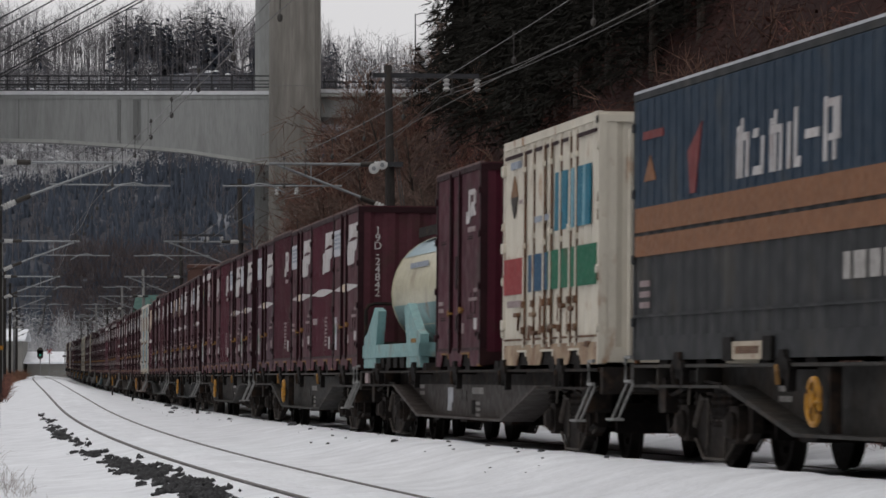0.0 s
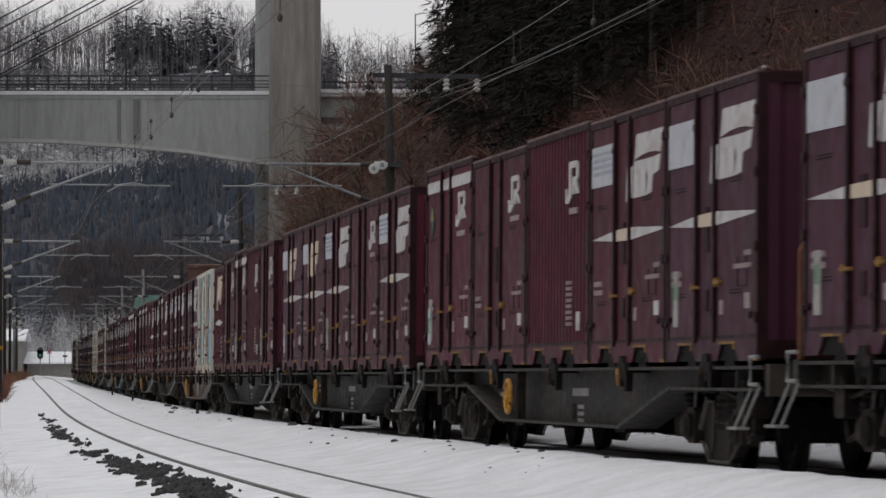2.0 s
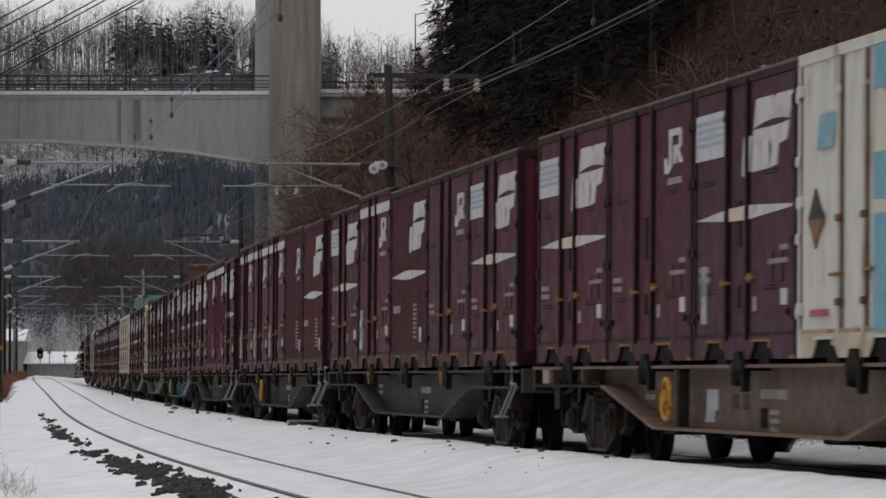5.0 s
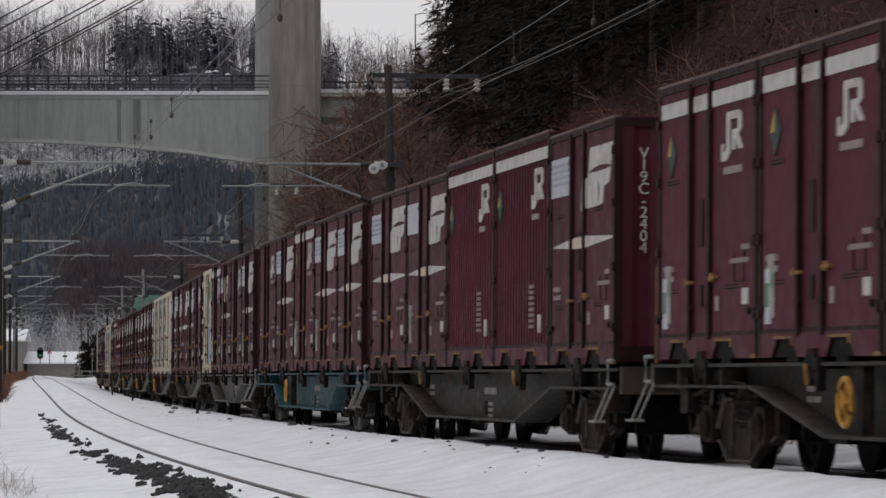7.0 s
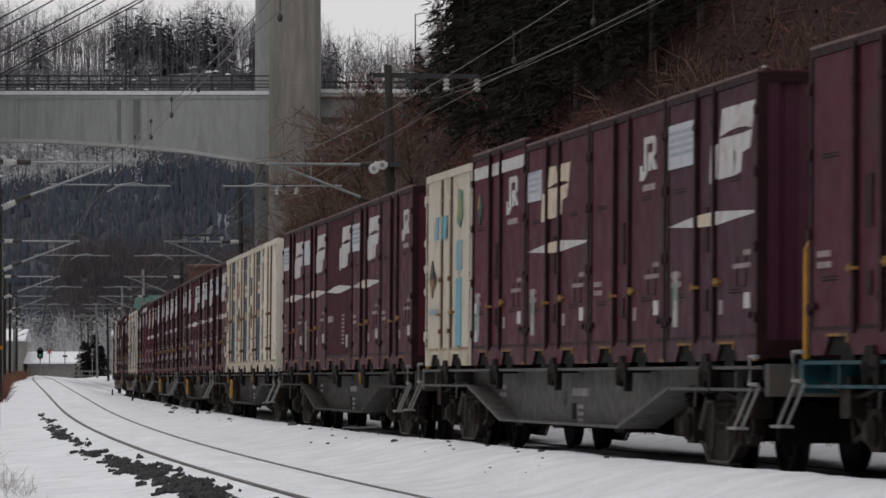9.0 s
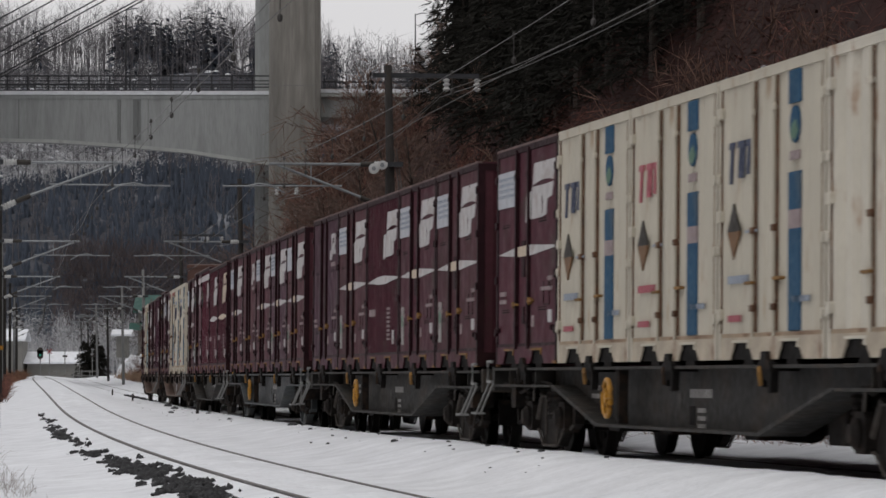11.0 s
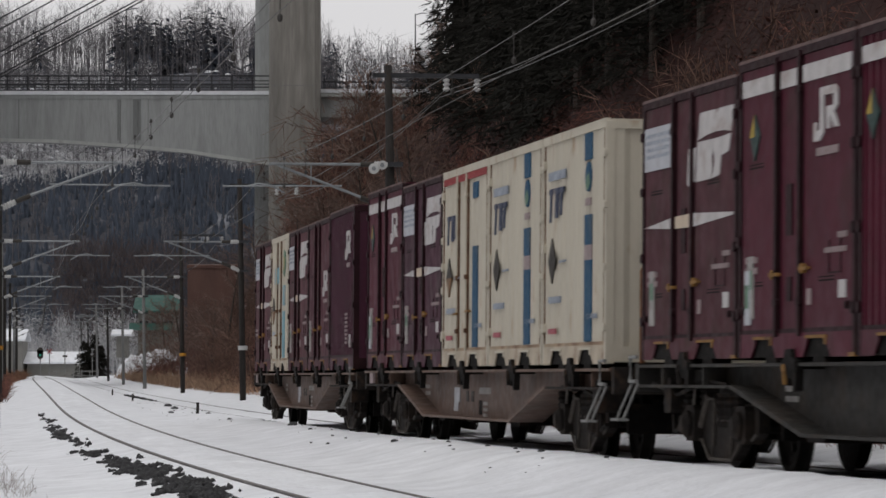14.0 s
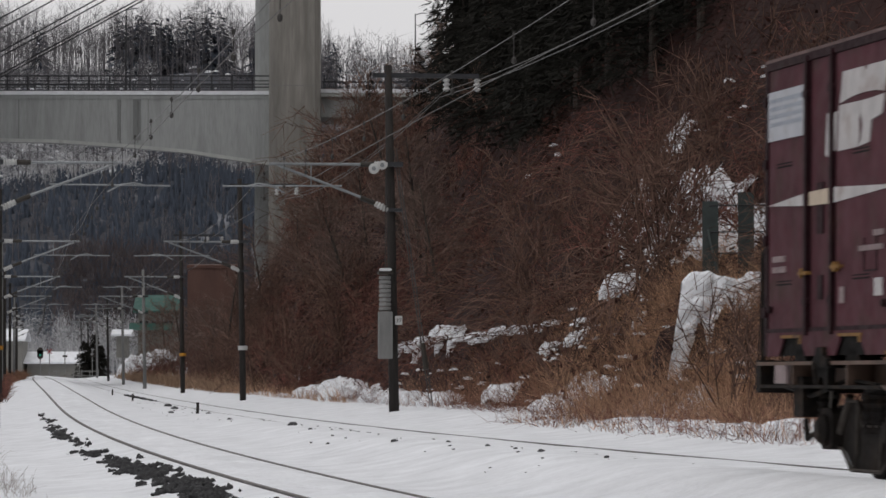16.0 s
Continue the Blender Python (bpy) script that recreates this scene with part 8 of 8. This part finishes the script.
snow_drape(70.2)
for i, (x, y, z, w, h) in enumerate(((3.84, 87.0, 2.78, 0.66, 0.46), (4.16, 87.0, 2.86, 0.5, 0.42), (4.72, 86.3, 3.36, 0.42, 0.26), (4.90, 86.2, 3.48, 0.3, 0.22), (3.2, 87.5, 1.75, 0.9, 0.3), (4.3, 80.5, 2.0, 0.8, 0.3), (2.5, 90.0, 1.5, 0.7, 0.25))):
    snow_mound(x, y, z, w, h, 190 + i, 0.4, 0.12)
# drifts along the foot of the slope
for i, (s, d, w, h, deep) in enumerate(((14, 3.3, 1.3, 0.16, 1.5), (17, 3.0, 1.0, 0.15, 1.2), (20, 3.1, 1.2, 0.2, 1.2), (23.0, 2.9, 1.1, 0.17, 1.2), (26, 3.1, 1.2, 0.24, 1.2), (29, 3.0, 1.1, 0.3, 1.2), (32, 3.1, 1.2, 0.34, 1.2), (9.5, 4.3, 1.1, 0.2, 1.4), (6.5, 4.7, 0.9, 0.2, 1.2),
                                        (-58, 5.2, 2.0, 0.7, 2.0), (-52, 4.7, 1.6, 0.5, 2.0), (-64, 4.8, 1.8, 0.5, 2.0), (-88, 6.0, 0.8, 0.5, 0.8), (-40, 4.7, 1.2, 0.35, 1.5), (-32, 4.8, 1.3, 0.4, 1.5), (-24, 4.9, 1.2, 0.4, 1.4), (-15, 5.4, 1.2, 0.4, 1.2), (-5, 5.0, 1.0, 0.35, 1.2))):
    x, y, z = hill_point(s, d)
    z = max(z, float(ground_point(s, d)[2]))
    snow_mound(x, y, z - 0.08, w, h, 210 + i, deep, 0.0, "drift of snow among dry stalks at the slope's foot")
x, y, z = -29.5, 395.0, 1.2
snow_mound(x, y, z, 6.2, 2.3, 250, 3.0, 0.1, "high bank of snow below the green-roofed house")
snow_mound(x + 3.4, y, z, 4.0, 2.0, 251, 3.0, 0.1, "high bank of snow below the green-roofed house")
for i, (x, h) in enumerate(((-40.4, 3.6), (-39.4, 4.3), (-38.9, 3.2))):
    bush = fir(260 + i, h, "dark evergreen bush beside the level crossing", "evergreens by the crossing")
    bush.matrix_basis = pose(x, 441 + i, 0.8) @ Matrix.Diagonal((1.7, 1.7, 1.15, 1))

# ---- far buildings and the crossing ----
PLASTER = material("beige_plaster", (0.19, 0.185, 0.17), 0.85, vary=0.12, scale=0.8)
GREEN_ROOF = material("green_metal_roof", (0.03, 0.085, 0.07), 0.6, vary=0.12, scale=0.6)
BROWN_WALL = material("rusty_brown_cladding", (0.105, 0.058, 0.047), 0.85, vary=0.15, scale=0.5, stretch=(2, 2, 0.4))
GLASS = material("dark_window_glass", (0.03, 0.035, 0.04), 0.1, spec=0.6)


def house(name, label, x, y, z, w, dp, wall_h, roof_h, wall_mat, roof_mat, snow=False, windows=3, over=0.5):
    ob = thing(name, label, "house", at=pose(x, y, z))
    part("wall", Shape().box(-w / 2, w / 2, 0, dp, -1.5, wall_h), wall_mat, ob)
    sh = Shape()
    v = [(-w / 2 - over, -over, wall_h), (w / 2 + over, -over, wall_h), (w / 2 + over, dp / 2, wall_h + roof_h), (-w / 2 - over, dp / 2, wall_h + roof_h), (-w / 2 - over, dp + over, wall_h), (w / 2 + over, dp + over, wall_h)]
    v += [(a, b, c + 0.2) for a, b, c in v]
    sh.add(v, [(0, 1, 2, 3), (3, 2, 5, 4), (6, 9, 8, 7), (9, 10, 11, 8), (0, 6, 7, 1), (4, 5, 11, 10), (0, 3, 9, 6), (3, 4, 10, 9), (1, 7, 8, 2), (2, 8, 11, 5)])
    part("roof", sh, SNOW if snow else roof_mat, ob)
    for i in range(windows):
        cx = -w / 2 + w * (i + 0.5) / windows
        wd = part("window", Shape().box(cx - 0.55, cx + 0.55, -0.05, 0.02, wall_h * 0.45, wall_h * 0.45 + 1.1), STEEL, ob)
        part("pane", Shape().box(cx - 0.48, cx - 0.03, -0.06, -0.04, wall_h * 0.45 + 0.07, wall_h * 0.45 + 1.03).box(cx + 0.03, cx + 0.48, -0.06, -0.04, wall_h * 0.45 + 0.07, wall_h * 0.45 + 1.03), GLASS, wd)
    return ob


house("house", "house with a green metal roof above the snowy bank", -31.2, 425, 4.4, 4.0, 7, 3.5, 1.8, PLASTER, GREEN_ROOF)
part("eave_roof", Shape().add([(-2.9, -1.2, 1.6), (1.8, -1.2, 1.6), (1.8, 0, 2.4), (-2.9, 0, 2.4)], [(0, 1, 2, 3)]), GREEN_ROOF, bpy.data.objects["house"])
house("shed", "brown metal-clad shed with a flat top", -14.2, 240, 0.6, 3.0, 5, 7.0, 0.12, BROWN_WALL, BROWN_WALL, windows=0, over=0.05)
house("barn", "long low building with a snow-covered roof", -47.0, 470, 0.9, 6.0, 8, 1.6, 1.3, PLASTER, SNOW, True, 0)
house("house", "beige house with a snow-covered roof", -51.5, 468, 0.9, 2.2, 6, 4.3, 1.3, PLASTER, SNOW, True, 0, 0.4)
house("shed", "small shed with a snow-covered roof", -32.9, 400, 4.4, 1.1, 3, 0.7, 0.5, PLASTER, SNOW, True, 0)


def signal(x, y, z):
    ob = thing("railway_signal", "black railway signal head showing a green light on a post", "signal", at=pose(x, y, z))
    part("post", Shape().tube([(0, 0, 0), (0, 0, 2.6)], 0.06, 8), POLE_GREY, ob)
    head = part("head", Shape().lathe([(0, 0.3), (0.06, 0.34), (0.1, 0.34)], (0, 0, 2.6), (0, -1, 0), 16).box(-0.34, 0.34, -0.1, 0.0, 2.6, 3.2).lathe([(0, 0.3), (0.06, 0.34), (0.1, 0.34)], (0, 0, 3.2), (0, -1, 0), 16), BLACK, ob)
    glow = bpy.data.materials.new("green_lamp_glow")
    glow.use_nodes = True
    p = glow.node_tree.nodes["Principled BSDF"]
    p.inputs["Base Color"].default_value = (0.02, 0.1, 0.08, 1)
    p.inputs["Emission Color"].default_value, p.inputs["Emission Strength"].default_value = (0.1, 0.9, 0.6, 1), 0.12
    part("lamp", Shape().lathe([(0, 0.13), (0.05, 0.12)], (0, -0.12, 2.7), (0, -1, 0), 12), glow, head, "green signal light")


signal(-43.8, 425, 0.6)
for i, (x, y) in enumerate(((-41.6, 430), (-38.6, 430), (-40.2, 432))):
    cp = thing("crossing_post", "grey level crossing post with a dark lamp box", "crossing post", "level crossing posts", at=pose(x, y, 0.8))
    part("post", Shape().tube([(0, 0, 0), (0, 0, 3.2)], 0.05, 8), POLE_GREY, cp)
    part("warning_lamp", Shape().box(-0.25, 0.25, -0.1, 0.0, 2.3, 2.5), BLACK, cp)
gate = thing("crossing_fence", "pale low fence at the level crossing", "fence")
for x in np.arange(-43, -37.5, 0.9):
    part("post", Shape().box(x - 0.05, x + 0.05, 426, 426.1, 0.6, 1.7), STEP_STEEL, gate)
for z in (1.0, 1.5):
    part("rail_bar", Shape().box(-43, -37.6, 425.96, 426.0, z, z + 0.1), STEP_STEEL, gate)

sign = thing("crossing_sign", "small red crossed warning boards on a level crossing post", "sign", at=pose(-43.2, 429, 0.8))
part("post", Shape().tube([(0, 0, 0), (0, 0, 3.3)], 0.05, 8), POLE_GREY, sign)
part("board", Shape().prism([(-0.3, 2.7), (-0.22, 2.62), (0.3, 3.14), (0.22, 3.22)], -0.09, -0.06), RED, sign)
part("board", Shape().prism([(0.3, 2.7), (0.22, 2.62), (-0.3, 3.14), (-0.22, 3.22)], -0.12, -0.092), RED, sign)



motions()
